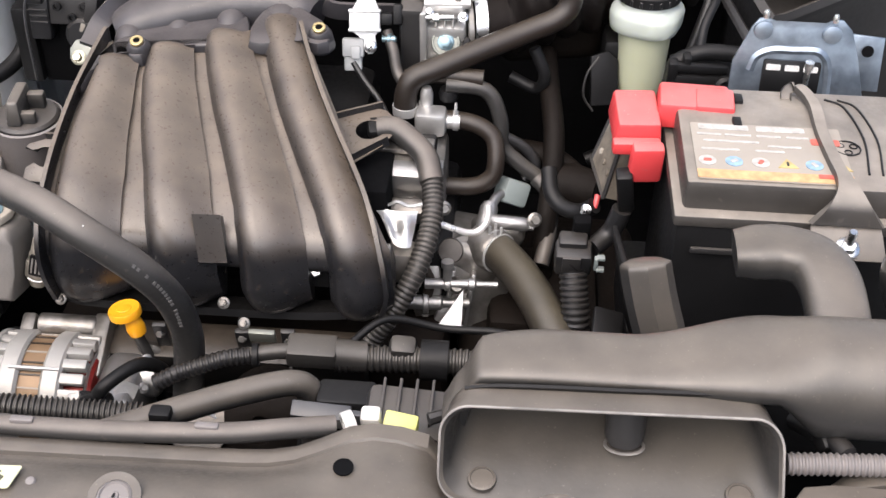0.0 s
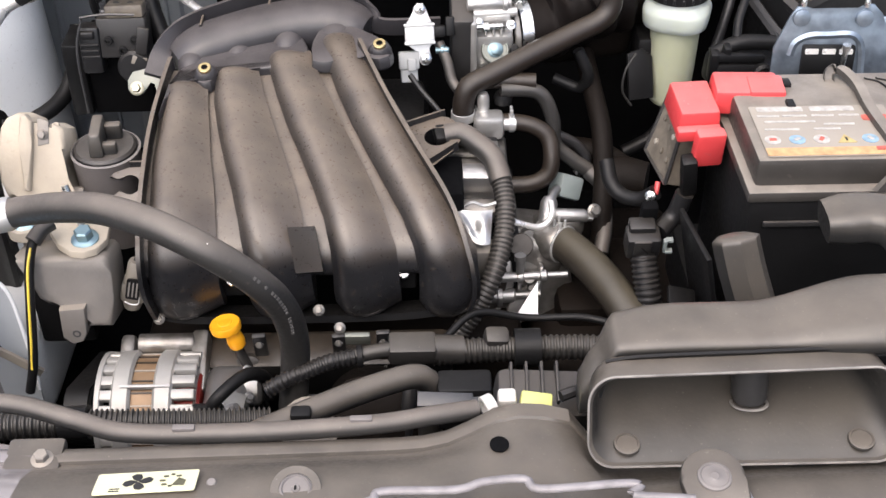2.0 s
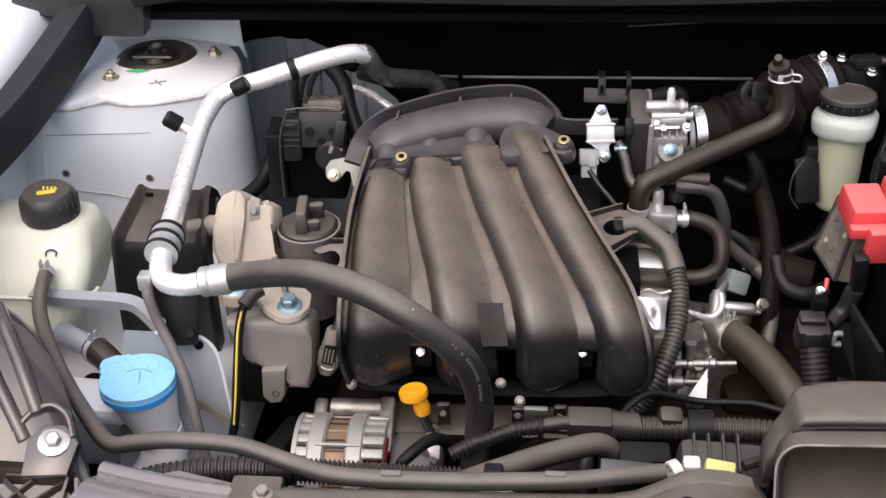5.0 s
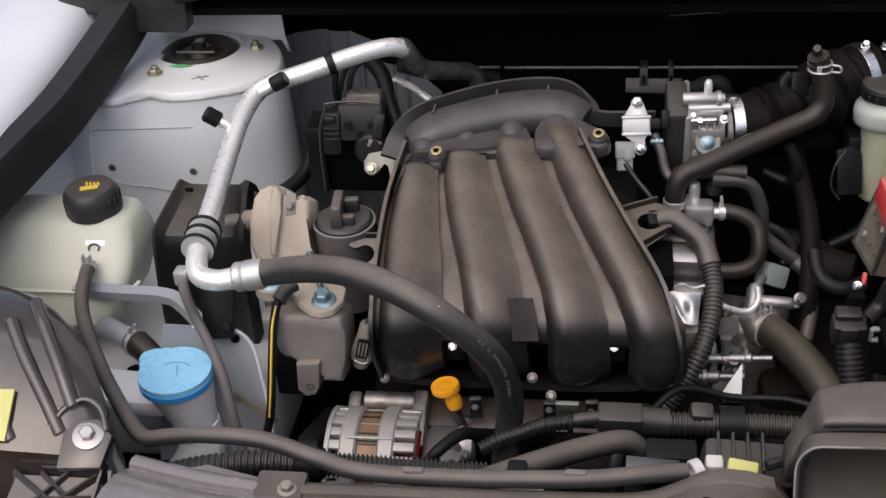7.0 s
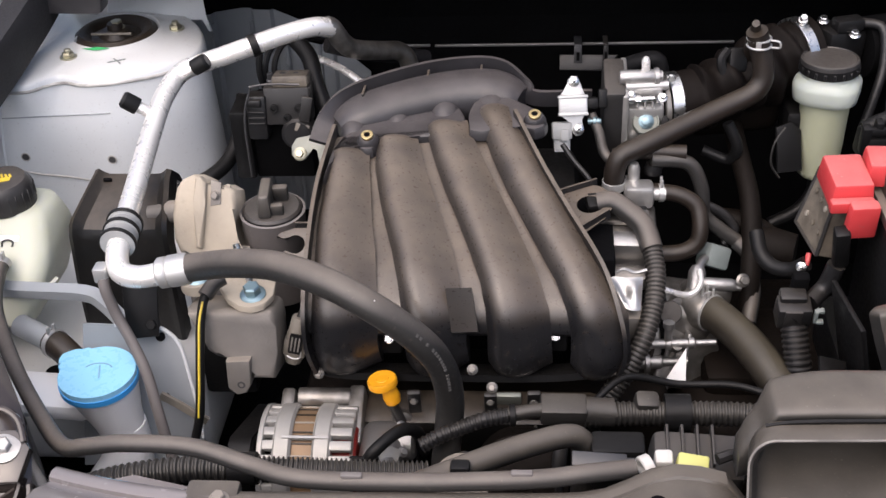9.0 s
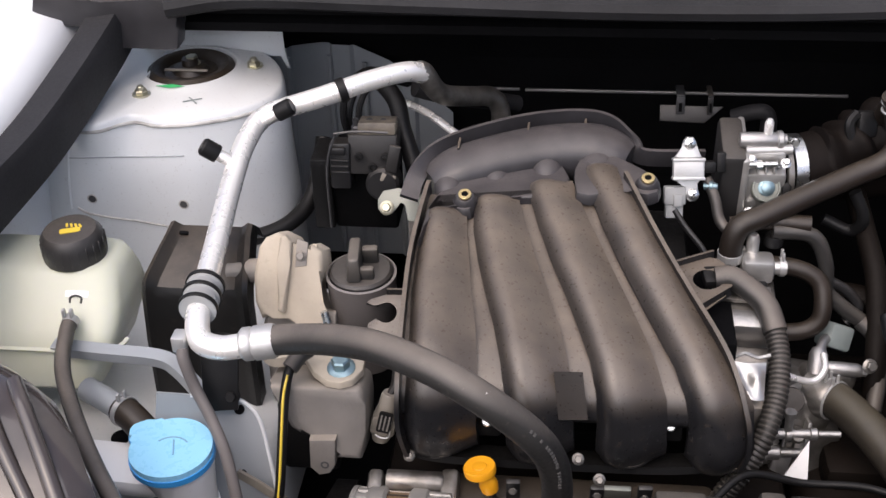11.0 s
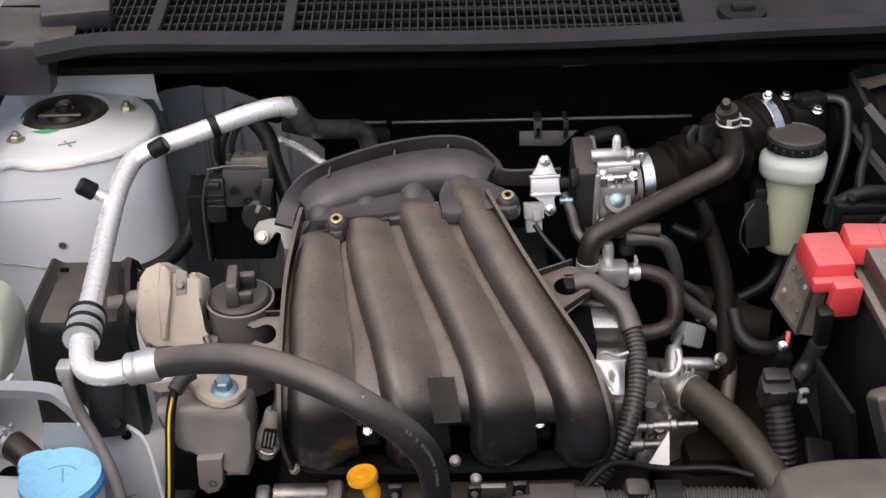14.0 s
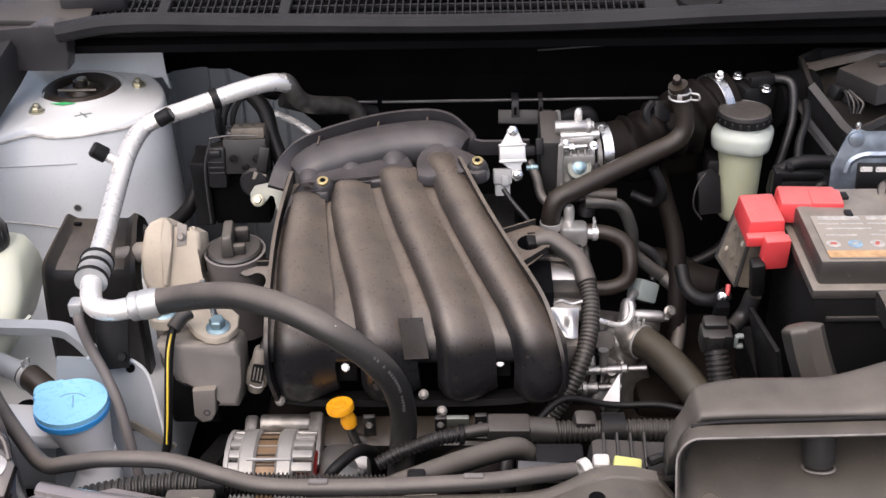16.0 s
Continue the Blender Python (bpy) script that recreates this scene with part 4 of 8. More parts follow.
    ears = [(-0.018, -0.014), (-0.008, -0.020), (-0.0035, -0.036), (0.0005, -0.0395), (0.006, -0.0390), (0.0105, -0.034), (0.0105, -0.028), (0.0075, -0.018), (0.014, -0.012), (0.014, 0.012), (0.008, 0.022), (0.0065, 0.031), (0.003, 0.0365), (-0.004, 0.0370), (-0.0085, 0.032), (-0.010, 0.024), (-0.018, 0.014)]
    part("bracket", prism(ears, 0.004, flat, 0.001), M_ALU_WHITE, sen)
    part("body", merge(prism(rounded(0.036, 0.026, 0.002, 3), 0.012, flat @ pose(-0.003, 0, 0.004), 0.0015), *[prism(rounded(0.038, 0.004, 0.0015, 2), 0.015, flat @ pose(-0.003, v, 0.003), 0.001) for v in (-0.011, 0.011)]), M_ALU_WHITE, sen)
    part("socket", merge(block((0.163, 0.168, 0.951), (0.016, 0.012, 0.013), 0.003, (-20, 0, 4)), block((0.176, 0.17, 0.956), (0.010, 0.008, 0.022), 0.002, (-20, 0, 4))), M_BLACK, sen)
    part("plug", merge(block((0.1285, 0.158, 0.920), (0.0235, 0.013, 0.020), 0.002, (-22, 0, 4)), block((0.1285, 0.154, 0.905), (0.0195, 0.011, 0.020), 0.002, (-22, 0, 4)), block((0.132, 0.1505, 0.918), (0.010, 0.006, 0.014), 0.0015, (-22, 0, 4))), M_GREY, sen, "pale grey plug")
    for u, v in ((-0.001, 0.0295), (0.004, -0.031)):
        screw = part("screw", lathe([(0.0062, 0), (0.0066, 0.001), (0.0062, 0.003), (0.0045, 0.0042), (0.0, 0.0045)], flat @ Vector((u, v, 0.004)), (0, -0.91, 0.41), 20), M_BOLT, sen)
        part("cross", merge(*[prism(rounded(0.0062, 0.0012, 0.0003, 1), 0.0006, flat @ pose(u, v, 0.0083, 0, 0, r)) for r in (40, 130)]), M_BLACK, screw)
    part("nipple", merge(lathe([(0.0042, 0), (0.0042, 0.012), (0.003, 0.015)], (0.160, 0.166, 0.928), (1, -0.2, 0.1), 14), ring((0.166, 0.1652, 0.9285), (1, -0.2, 0.1), 0.0062, 0.004, 0.004, 14)), M_BLUE_BOLT, sen)
    part("lead", tube([(0.129, 0.150, 0.906), (0.142, 0.140, 0.890), (0.160, 0.128, 0.872), (0.170, 0.120, 0.855)], 0.0035, 8), M_LOOM, sen)
    part("vacuum_hose", tube([(0.163, 0.172, 0.934), (0.172, 0.158, 0.918), (0.178, 0.145, 0.898), (0.190, 0.132, 0.888)], 0.0062, 10), M_RUBBER, sen)
    # The intake boot to the air box.
    boot = thing("intake_boot", (0.36, 0.27, 0.88), "dusty brown-black ribbed rubber intake boot with clamps", "air hose")
    line = evenly(spline([(0.258, 0.219, 0.9225), (0.300, 0.232, 0.926), (0.340, 0.254, 0.934), (0.385, 0.284, 0.942), (0.425, 0.308, 0.948), (0.440, 0.314, 0.950)], 8), 0.003)
    n = len(line)
    rings = []
    for i, q in enumerate(line):
        s = i / (n - 1)
        fold = 0.16 < s < 0.82
        r = 0.0372 + 0.006 * s + (0.0045 * math.sin(i * 0.62 + 0.8 * math.sin(i * 0.21)) if fold else 0.0)
        way = (line[min(i + 1, n - 1)] - line[max(i - 1, 0)]).normalized()
        side = way.cross(Vector((0, 0, 1))).normalized()
        up = side.cross(way)
        dent = 0.10 if fold else 0.0
        rings.append([q + (side * c * (1 + dent * math.sin(2.0 * i * 0.1 + 3 * k * 0.26)) + up * v * (1 - dent * math.sin(1.1 + 0.09 * i + 2 * k * 0.26))) * r for k, (c, v) in enumerate(circle(26))])
    part("hose", loft(rings), M_BOOT, boot)
    part("hose_clamp", ring((0.415, 0.303, 0.9465), (1, 0.42, 0.08), 0.0462, 0.0435, 0.013, 40), M_BOLT, boot)
    part("clamp_screw", hexbolt((0.4215, 0.296, 0.995), (0, -0.6, 0.8), 0.0048, 0.008, 1.3), M_BOLT, boot)
    part("stub", merge(tube([(0.354, 0.255, 0.955), (0.352, 0.236, 0.985), (0.350, 0.212, 1.016), (0.3485, 0.196, 1.031), (0.3465, 0.187, 1.040)], 0.0105, 12, r_end=0.0045)), M_BROWN_RUBBER, boot)
    part("lug", merge(block((0.336, 0.236, 0.972), (0.024, 0.018, 0.030), 0.005, (-25, 8, 15)), tube([(0.326, 0.236, 0.985), (0.318, 0.228, 0.976), (0.322, 0.222, 0.958)], 0.006, 8)), M_BLACK, boot)
    part("resonator", block((0.335, 0.30, 0.885), (0.13, 0.09, 0.06), 0.02, (0, 5, 20), segments=4), M_DEEP_SHADE, boot)
    meter = thing("air_meter", (0.47, 0.31, 0.93), "black air flow meter with plug and cable", "air flow meter")
    part("body", block((0.472, 0.325, 0.955), (0.058, 0.050, 0.045), 0.010, (0, 5, 25)), M_BLACK, meter)
    part("plug", block((0.480, 0.312, 0.984), (0.036, 0.022, 0.016), 0.004, (0, 0, 15)), M_BLACK, meter)
    for at in ((0.452, 0.322, 0.984), (0.487, 0.300, 0.974)):
        part("screw", hexbolt(at, (0, -0.3, 1), 0.005, 0.005), M_BOLT, meter)
    part("cable", tube([(0.498, 0.316, 0.984), (0.520, 0.300, 0.982), (0.522, 0.280, 0.945), (0.512, 0.262, 0.91), (0.50, 0.25, 0.87)], 0.006, 10), M_LOOM, meter)
    # Breather hose from the boot to the rocker cover.
    bh = thing("breather_hose", (0.27, 0.15, 0.85), "dusty thick black rubber breather hose with spring clamps", "hose")
    part("hose", tube([(0.3495, 0.193, 1.028), (0.354, 0.196, 1.012), (0.3605, 0.192, 0.985), (0.3595, 0.188, 0.966), (0.347, 0.182, 0.953), (0.318, 0.172, 0.943), (0.270, 0.150, 0.930), (0.222, 0.128, 0.916), (0.198, 0.120, 0.907), (0.190, 0.117, 0.890), (0.189, 0.115, 0.868)], 0.0125, 14), M_BROWN_RUBBER, bh)
    wire = [Vector((0.3535, 0.1955, 1.0145)) + Vector((0.0135 * math.cos(a), 0.0135 * math.sin(a), 0.0)) for a in np.linspace(0.2, 2 * math.pi + 0.2, 25)]
    part("spring_clamp", merge(*[sweep([q + Vector((0, 0.0006 * dz, dz * 0.001)) for q in wire], circle(8, 0.0014)) for dz in (-4, 3)], tube([(0.366, 0.188, 1.0185), (0.3745, 0.184, 1.0180), (0.3755, 0.184, 1.0110), (0.366, 0.188, 1.0095)], 0.0013, 8), block((0.351, 0.1815, 1.014), (0.006, 0.003, 0.011), 0.001)), M_ALU_WHITE, bh)
    part("spring_clamp", clamp_ring((0.189, 0.115, 0.872), (0, 0, 1), 0.0127, 0.010), M_ALU_WHITE, bh)


def build_engine():
    eng = thing("engine_block", (0.05, 0.02, 0.43), "grimy engine block below the manifold, darkened for deep shade", "engine block")
    # Block, head and rocker cover are coloured near-black for the shade below the manifold.
    part("block", block((0.04, 0.045, 0.565), (0.42, 0.25, 0.27), 0.015), M_DEEP_SHADE, eng)
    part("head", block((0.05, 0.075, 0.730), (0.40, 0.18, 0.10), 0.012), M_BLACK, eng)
    part("front_cover", block((0.02, -0.105, 0.680), (0.30, 0.05, 0.10), 0.010, (12, 0, 0)), M_STAMPED, eng)
    part("cover_lug", lathe([(0.017, 0), (0.017, 0.008), (0.013, 0.011), (0.0, 0.011)], (-0.045, -0.126, 0.712), (0, -0.95, 0.25), 24), M_LOOM_DUSTY, eng)
    for k, w in enumerate((0.008, 0.006, 0.008, 0.005)):
        part("raised_mark", block((-0.022 + 0.012 * k, -0.1335, 0.706), (w, 0.003, 0.010), 0.001, (12, 0, 0)), M_LOOM_DUSTY, eng)
    for x in (-0.085, -0.005, 0.10):
        part("cover_rib", block((x, -0.134, 0.685), (0.004, 0.008, 0.075), 0.0015, (12, 0, 0)), M_LOOM_DUSTY, eng)
    part("cover_plate", block((0.066, -0.130, 0.752), (0.038, 0.006, 0.018), 0.0015, (20, 0, 0)), M_LIFT, eng, "pale plated steel tab")
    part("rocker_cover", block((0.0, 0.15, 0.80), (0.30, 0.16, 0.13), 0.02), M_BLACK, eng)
    for k in range(3):
        part("cover_edge", block((0.196, 0.052 - 0.008 * k, 0.866 - 0.010 * k), (0.060, 0.022, 0.006), 0.002, (12, 0, -3)), M_CAST_DARK, eng, "grimy machined edge")
    part("coil_cover", block((0.195, 0.074, 0.806), (0.085, 0.090, 0.074), 0.006, (10, 0, 0)), M_CAST_DARK, eng, "grimy cast end of the cylinder head")
    # Machined joints, webs and bolts across the head's end.
    for z, y, dep in ((0.846, 0.020, 0.030), (0.830, 0.014, 0.022), (0.812, 0.010, 0.030), (0.796, 0.006, 0.020)):
        part("joint_face", block((0.196, y + 0.018, z), (0.080, dep, 0.004), 0.001, (10, 0, -2)), M_CAST if dep > 0.025 else M_CAST_DARK, eng)
    part("cover_face", block((0.196, 0.030, 0.838), (0.078, 0.024, 0.040), 0.006, (18, 0, -2)), M_CAST, eng, "smooth pale grey cover side")
    part("cover_face", block((0.198, 0.012, 0.812), (0.076, 0.020, 0.022), 0.005, (24, 0, -2)), M_CAST_DARK, eng)
    part("dark_bung", lathe([(0.008, 0), (0.009, 0.006), (0.006, 0.012)], (0.168, 0.010, 0.838), (-0.2, -0.8, 0.5), 14), M_BLACK, eng, "black rubber bung")
    for x in (0.183, 0.216):
        part("coil", block((x, 0.066, 0.852), (0.022, 0.042, 0.014), 0.004, (8, 0, 0)), M_BLACK, eng)
    # Brackets and hardware under the manifold's lower edge.
    for x, h in ((-0.030, 0.046), (0.052, 0.040), (0.098, 0.050), (0.128, 0.034)):
        part("bracket", block((x, -0.128, 0.742), (0.014, 0.006, h), 0.0015, (18, 0, 4)), M_LOOM, eng)
        part("bracket_bolt", hexbolt((x, -0.133, 0.750), (0, -0.9, 0.4), 0.0038, 0.004, 1.3), M_CAST_DARK, eng)
    part("crossbar", block((0.086, -0.128, 0.728), (0.075, 0.010, 0.008), 0.002, (18, 3, 0)), M_LOOM, eng)
    for at in ((0.0328, -0.1165, 0.780), (-0.135, -0.110, 0.767), (0.054, -0.128, 0.765)):
        part("stud_nut", merge(hexbolt(at, (0, -0.75, 0.65), 0.0042, 0.005), lathe([(0.0022, 0), (0.0022, 0.009)], at, (0, -0.75, 0.65), 10)), M_CAST_DARK, eng)
    shield = bmesh.new()
    grid = [[shield.verts.new((0.172 + 0.022 * v + (0.044 - 0.026 * v) * u, -0.026 - 0.034 * v - 0.004 * math.sin(3 * u), 0.842 - 0.020 * v - 0.003 * u + 0.004 * math.sin(9 * u + 1) * (0.2 < v < 0.6))) for u in np.linspace(0, 1, 13)] for v in (0.0, 0.12, 0.3, 0.46, 0.50, 0.56, 0.8, 1.0)]
    for r0, r1 in zip(grid, grid[1:]):
        for k in range(12):
            shield.faces.new((r0[k], r0[k + 1], r1[k + 1], r1[k]))
    bmesh.ops.solidify(shield, geom=list(shield.faces), thickness=0.002)
    part("heat_shield", shield, M_THROTTLE, eng, "bright wavy sheet metal shield")
    part("shield_rib", tube([(0.169, -0.022, 0.843), (0.176, -0.022, 0.846), (0.184, -0.023, 0.842), (0.195, -0.022, 0.846), (0.207, -0.023, 0.842), (0.220, -0.022, 0.845)], 0.0018, 8), M_THROTTLE, eng)
    out = thing("thermostat_housing", (0.26, 0.03, 0.64), "bright cast aluminium thermostat housing with bolts", "thermostat housing")
    part("housing", merge(block((0.255, 0.045, 0.715), (0.090, 0.075, 0.11), 0.016, (0, 8, 0), segments=3), block((0.296, 0.052, 0.762), (0.060, 0.030, 0.028), 0.010, (0, 4, 8), segments=3), block((0.225, 0.00, 0.690), (0.075, 0.03, 0.05), 0.010)), M_CAST_DARK, out)
    part("end_plate", prism([(-0.04, -0.05), (0.05, -0.045), (0.062, 0.0), (0.045, 0.05), (0.0, 0.062), (-0.035, 0.04)], 0.012, pose(0.250, 0.008, 0.716, 68, 12, 10), 0.003), M_CAST_DARK, out)
    part("shaft", merge(lathe([(0.008, 0), (0.008, 0.045), (0.005, 0.047), (0.005, 0.075)], (0.196, -0.030, 0.722), (1, 0.05, 0), 16), ring((0.222, -0.029, 0.722), (1, 0.05, 0), 0.012, 0.008, 0.006)), M_CAST, out)
    for k, (x, z, w) in enumerate(((0.212, 0.752, 0.010), (0.232, 0.744, 0.016), (0.262, 0.712, 0.012), (0.244, 0.700, 0.020))):
        part("web", block((x, -0.012 - 0.004 * k, z), (w, 0.012, 0.034), 0.003, (-20, 10 * k - 15, 0)), M_CAST if k % 2 else M_CAST_DARK, out)
    part("outlet_pipe", merge(lathe([(0.0065, 0), (0.0075, 0.002), (0.0075, 0.036), (0.0060, 0.040)], (0.288, 0.042, 0.782), (1, 0.05, -0.10), 18), hexbolt((0.326, 0.044, 0.7775), (1, 0.05, -0.1), 0.0055, 0.007, 1.2)), M_CAST, out)
    part("round_cover", lathe([(0.0130, 0), (0.0135, 0.002), (0.0125, 0.005), (0.0, 0.006)], (0.249, -0.012, 0.780), (0, -0.75, 0.6), 28), M_BROWN_RUBBER, out, "dark olive round cover")
    part("cross_shaft", merge(lathe([(0.0055, 0), (0.0055, 0.020), (0.0075, 0.021), (0.0075, 0.026), (0.0050, 0.027), (0.0050, 0.045), (0.0065, 0.046), (0.0065, 0.052), (0.0035, 0.054), (0.0035, 0.076)], (0.224, -0.030, 0.749), (1, 0.02, 0.03), 16), lathe([(0.0045, 0), (0.0045, 0.018), (0.0065, 0.020), (0.0065, 0.026)], (0.247, -0.030, 0.752), (0, 0.1, 1), 14)), M_CAST, out)
    part("brown_block", block((0.203, -0.044, 0.787), (0.030, 0.024, 0.046), 0.006, (12, 0, 0)), M_CAST_DUSTY, out, "dusty brown casting side")
    part("seal_lip", tube([(0.200, 0.0, 0.775), (0.215, -0.012, 0.765), (0.228, -0.020, 0.748), (0.226, -0.026, 0.728)], 0.006, 8), M_BROWN_RUBBER, out)
    for k in range(3):
        part("rib", block((0.226 + 0.022 * k, -0.008, 0.722 - 0.004 * k), (0.005, 0.018, 0.060), 0.002, (-20, 8, 0)), M_CAST, out)
    part("bearing_boss", lathe([(0.012, 0), (0.012, 0.03), (0.009, 0.034), (0.009, 0.052), (0.006, 0.056)], (0.212, -0.016, 0.705), (1, 0.1, 0.15), 20), M_CAST_DARK, out)
    part("bearing_boss", lathe([(0.009, 0), (0.009, 0.022), (0.006, 0.026)], (0.255, -0.012, 0.735), (0.1, -0.8, 0.6), 18), M_CAST_DARK, out)
    part("outlet", lathe([(0.0235, 0), (0.0235, 0.026), (0.0215, 0.030)], (0.276, 0.036, 0.756), (0.65, -0.6, 0.1), 24), M_CAST_DARK, out)
    part("return_pipe", tube([(0.226, -0.004, 0.809), (0.239, 0.0, 0.804), (0.251, 0.001, 0.799), (0.267, 0.005, 0.792), (0.278, 0.010, 0.793), (0.285, 0.020, 0.799), (0.285, 0.036, 0.804)], 0.0036, 10), M_ALU, out)
    for at in ((0.335, 0.04, 0.788), (0.250, 0.00, 0.720), (0.222, -0.018, 0.700), (0.262, -0.002, 0.690), (0.238, 0.035, 0.800)):
        part("bolt", hexbolt(at, (0.2, -0.8, 0.5), 0.0055, 0.007), M_CAST_DARK, out)
    # No real tag: a white sheet added for the bright glare seen here.
    part("glare_patch", prism([(0, 0.004), (0.024, 0.0), (0.024, 0.042)], 0.002, pose(0.241, -0.068, 0.721, 62, 0, 0)), M_WHITE, out, "white triangle painted in for glare between the castings")
    lower = thing("radiator_hose", (0.33, -0.05, 0.70), "thick brown-black dusty radiator hose with clamp", "hose")
    part("hose", tube([(0.288, 0.026, 0.757), (0.302, 0.010, 0.762), (0.330, -0.035, 0.760), (0.352, -0.080, 0.752), (0.372, -0.13, 0.735), (0.385, -0.20, 0.71)], 0.0200, 20), M_OLIVE_HOSE, lower)
    part("spring_clamp", clamp_ring((0.293, 0.021, 0.760), (0.65, -0.7, 0.1), 0.0206, 0.003), M_ALU_WHITE, lower)
    part("spring_clamp", clamp_ring((0.299, 0.014, 0.7605), (0.65, -0.7, 0.1), 0.0206, 0.0025), M_ALU_WHITE, lower)
    # Small hoses and plugs round the head's end.
    loop = thing("coolant_hose", (0.27, 0.10, 0.79), "dark brown rubber coolant hose bent in a loop", "hose")
    part("hose", tube([(0.222, 0.112, 0.862), (0.240, 0.115, 0.862), (0.268, 0.112, 0.858), (0.286, 0.106, 0.846), (0.290, 0.094, 0.826), (0.286, 0.087, 0.808), (0.268, 0.084, 0.797), (0.235, 0.084, 0.795)], 0.0098, 12), M_BROWN_RUBBER, loop)
    h2 = thing("vapour_hose", (0.26, 0.13, 0.80), "thin black rubber vapour hose", "hose")
    part("hose", tube([(0.188, 0.132, 0.900), (0.225, 0.134, 0.905), (0.272, 0.132, 0.904)], 0.0095, 12), M_BROWN_RUBBER, h2)
    part("branch", tube([(0.232, 0.126, 0.898), (0.275, 0.128, 0.892), (0.292, 0.122, 0.862), (0.296, 0.116, 0.830), (0.315, 0.112, 0.812), (0.338, 0.108, 0.796)], 0.0085, 12), M_LOOM_DUSTY, h2)
    part("branch", tube([(0.300, 0.20, 0.87), (0.330, 0.19, 0.862), (0.338, 0.18, 0.885), (0.325, 0.185, 0.915)], 0.007, 10), M_BLACK, h2)
    tee = thing("vent_valve", (0.215, 0.115, 0.84), "small bright metal valve with hose stubs", "valve")
    part("body", merge(block((0.218, 0.106, 0.864), (0.034, 0.028, 0.028), 0.006), lathe([(0.007, 0), (0.007, 0.02), (0.005, 0.026)], (0.212, 0.118, 0.872), (0, 0, 1), 14), lathe([(0.008, 0), (0.008, 0.024)], (0.225, 0.110, 0.862), (1, 0, 0), 14), lathe([(0.006, 0), (0.006, 0.02)], (0.216, 0.122, 0.848), (0, 1, 0.2), 14)), M_THROTTLE, tee)
    part("hose_clip", clamp_ring((0.244, 0.112, 0.862), (1, 0.05, 0), 0.0100, 0.006), M_ALU_WHITE, tee)
    part("cap", lathe([(0.010, 0), (0.011, 0.006), (0.009, 0.012)], (0.235, 0.128, 0.88), (0, 0, 1), 16), M_BLACK, tee)
    plug = thing("sensor_plug", (0.30, 0.09, 0.77), "grey-green plug on a bent metal sensor pipe", "connector")
    part("plug", block((0.309, 0.100, 0.781), (0.032, 0.026, 0.028), 0.004, (-25, 28, 20)), M_TEAL, plug)
    part("sensor", merge(lathe([(0.0095, -0.010), (0.0100, 0.0), (0.0100, 0.016), (0.0075, 0.022)], (0.283, 0.045, 0.778), (0.15, 0.75, 0.5), 18), tube([(0.287, 0.062, 0.786), (0.294, 0.080, 0.788), (0.303, 0.094, 0.783)], 0.0055, 10)), M_CAST, plug)
    part("cable", tube([(0.322, 0.114, 0.790), (0.334, 0.118, 0.806), (0.322, 0.122, 0.824), (0.300, 0.122, 0.838), (0.270, 0.12, 0.852)], 0.006, 10), M_LOOM, plug)
    # The big corrugated loom that falls from the manifold's ear.
    loom = thing("engine_loom", (0.20, -0.02, 0.71), "black corrugated wiring loom falling beside the manifold", "wiring loom")
    part("sleeve", tube([(0.168, 0.052, 0.884), (0.184, 0.052, 0.886), (0.202, 0.044, 0.878), (0.219, 0.030, 0.867), (0.227, 0.008, 0.852)], 0.0125, 14), M_RUBBER, loom)
    part("conduit", conduit([(0.224, 0.016, 0.857), (0.228, 0.004, 0.849), (0.230, -0.020, 0.835), (0.226, -0.050, 0.815), (0.214, -0.080, 0.791), (0.196, -0.098, 0.762), (0.178, -0.108, 0.738), (0.166, -0.115, 0.71)], 0.0112, 0.0052, 0.10, 18), M_LOOM_DUSTY, loom)
    part("clip", block((0.172, 0.062, 0.880), (0.034, 0.026, 0.012), 0.004, (10, 0, 10)), M_BLACK, loom)


build_manifold()
build_throttle()
build_engine()


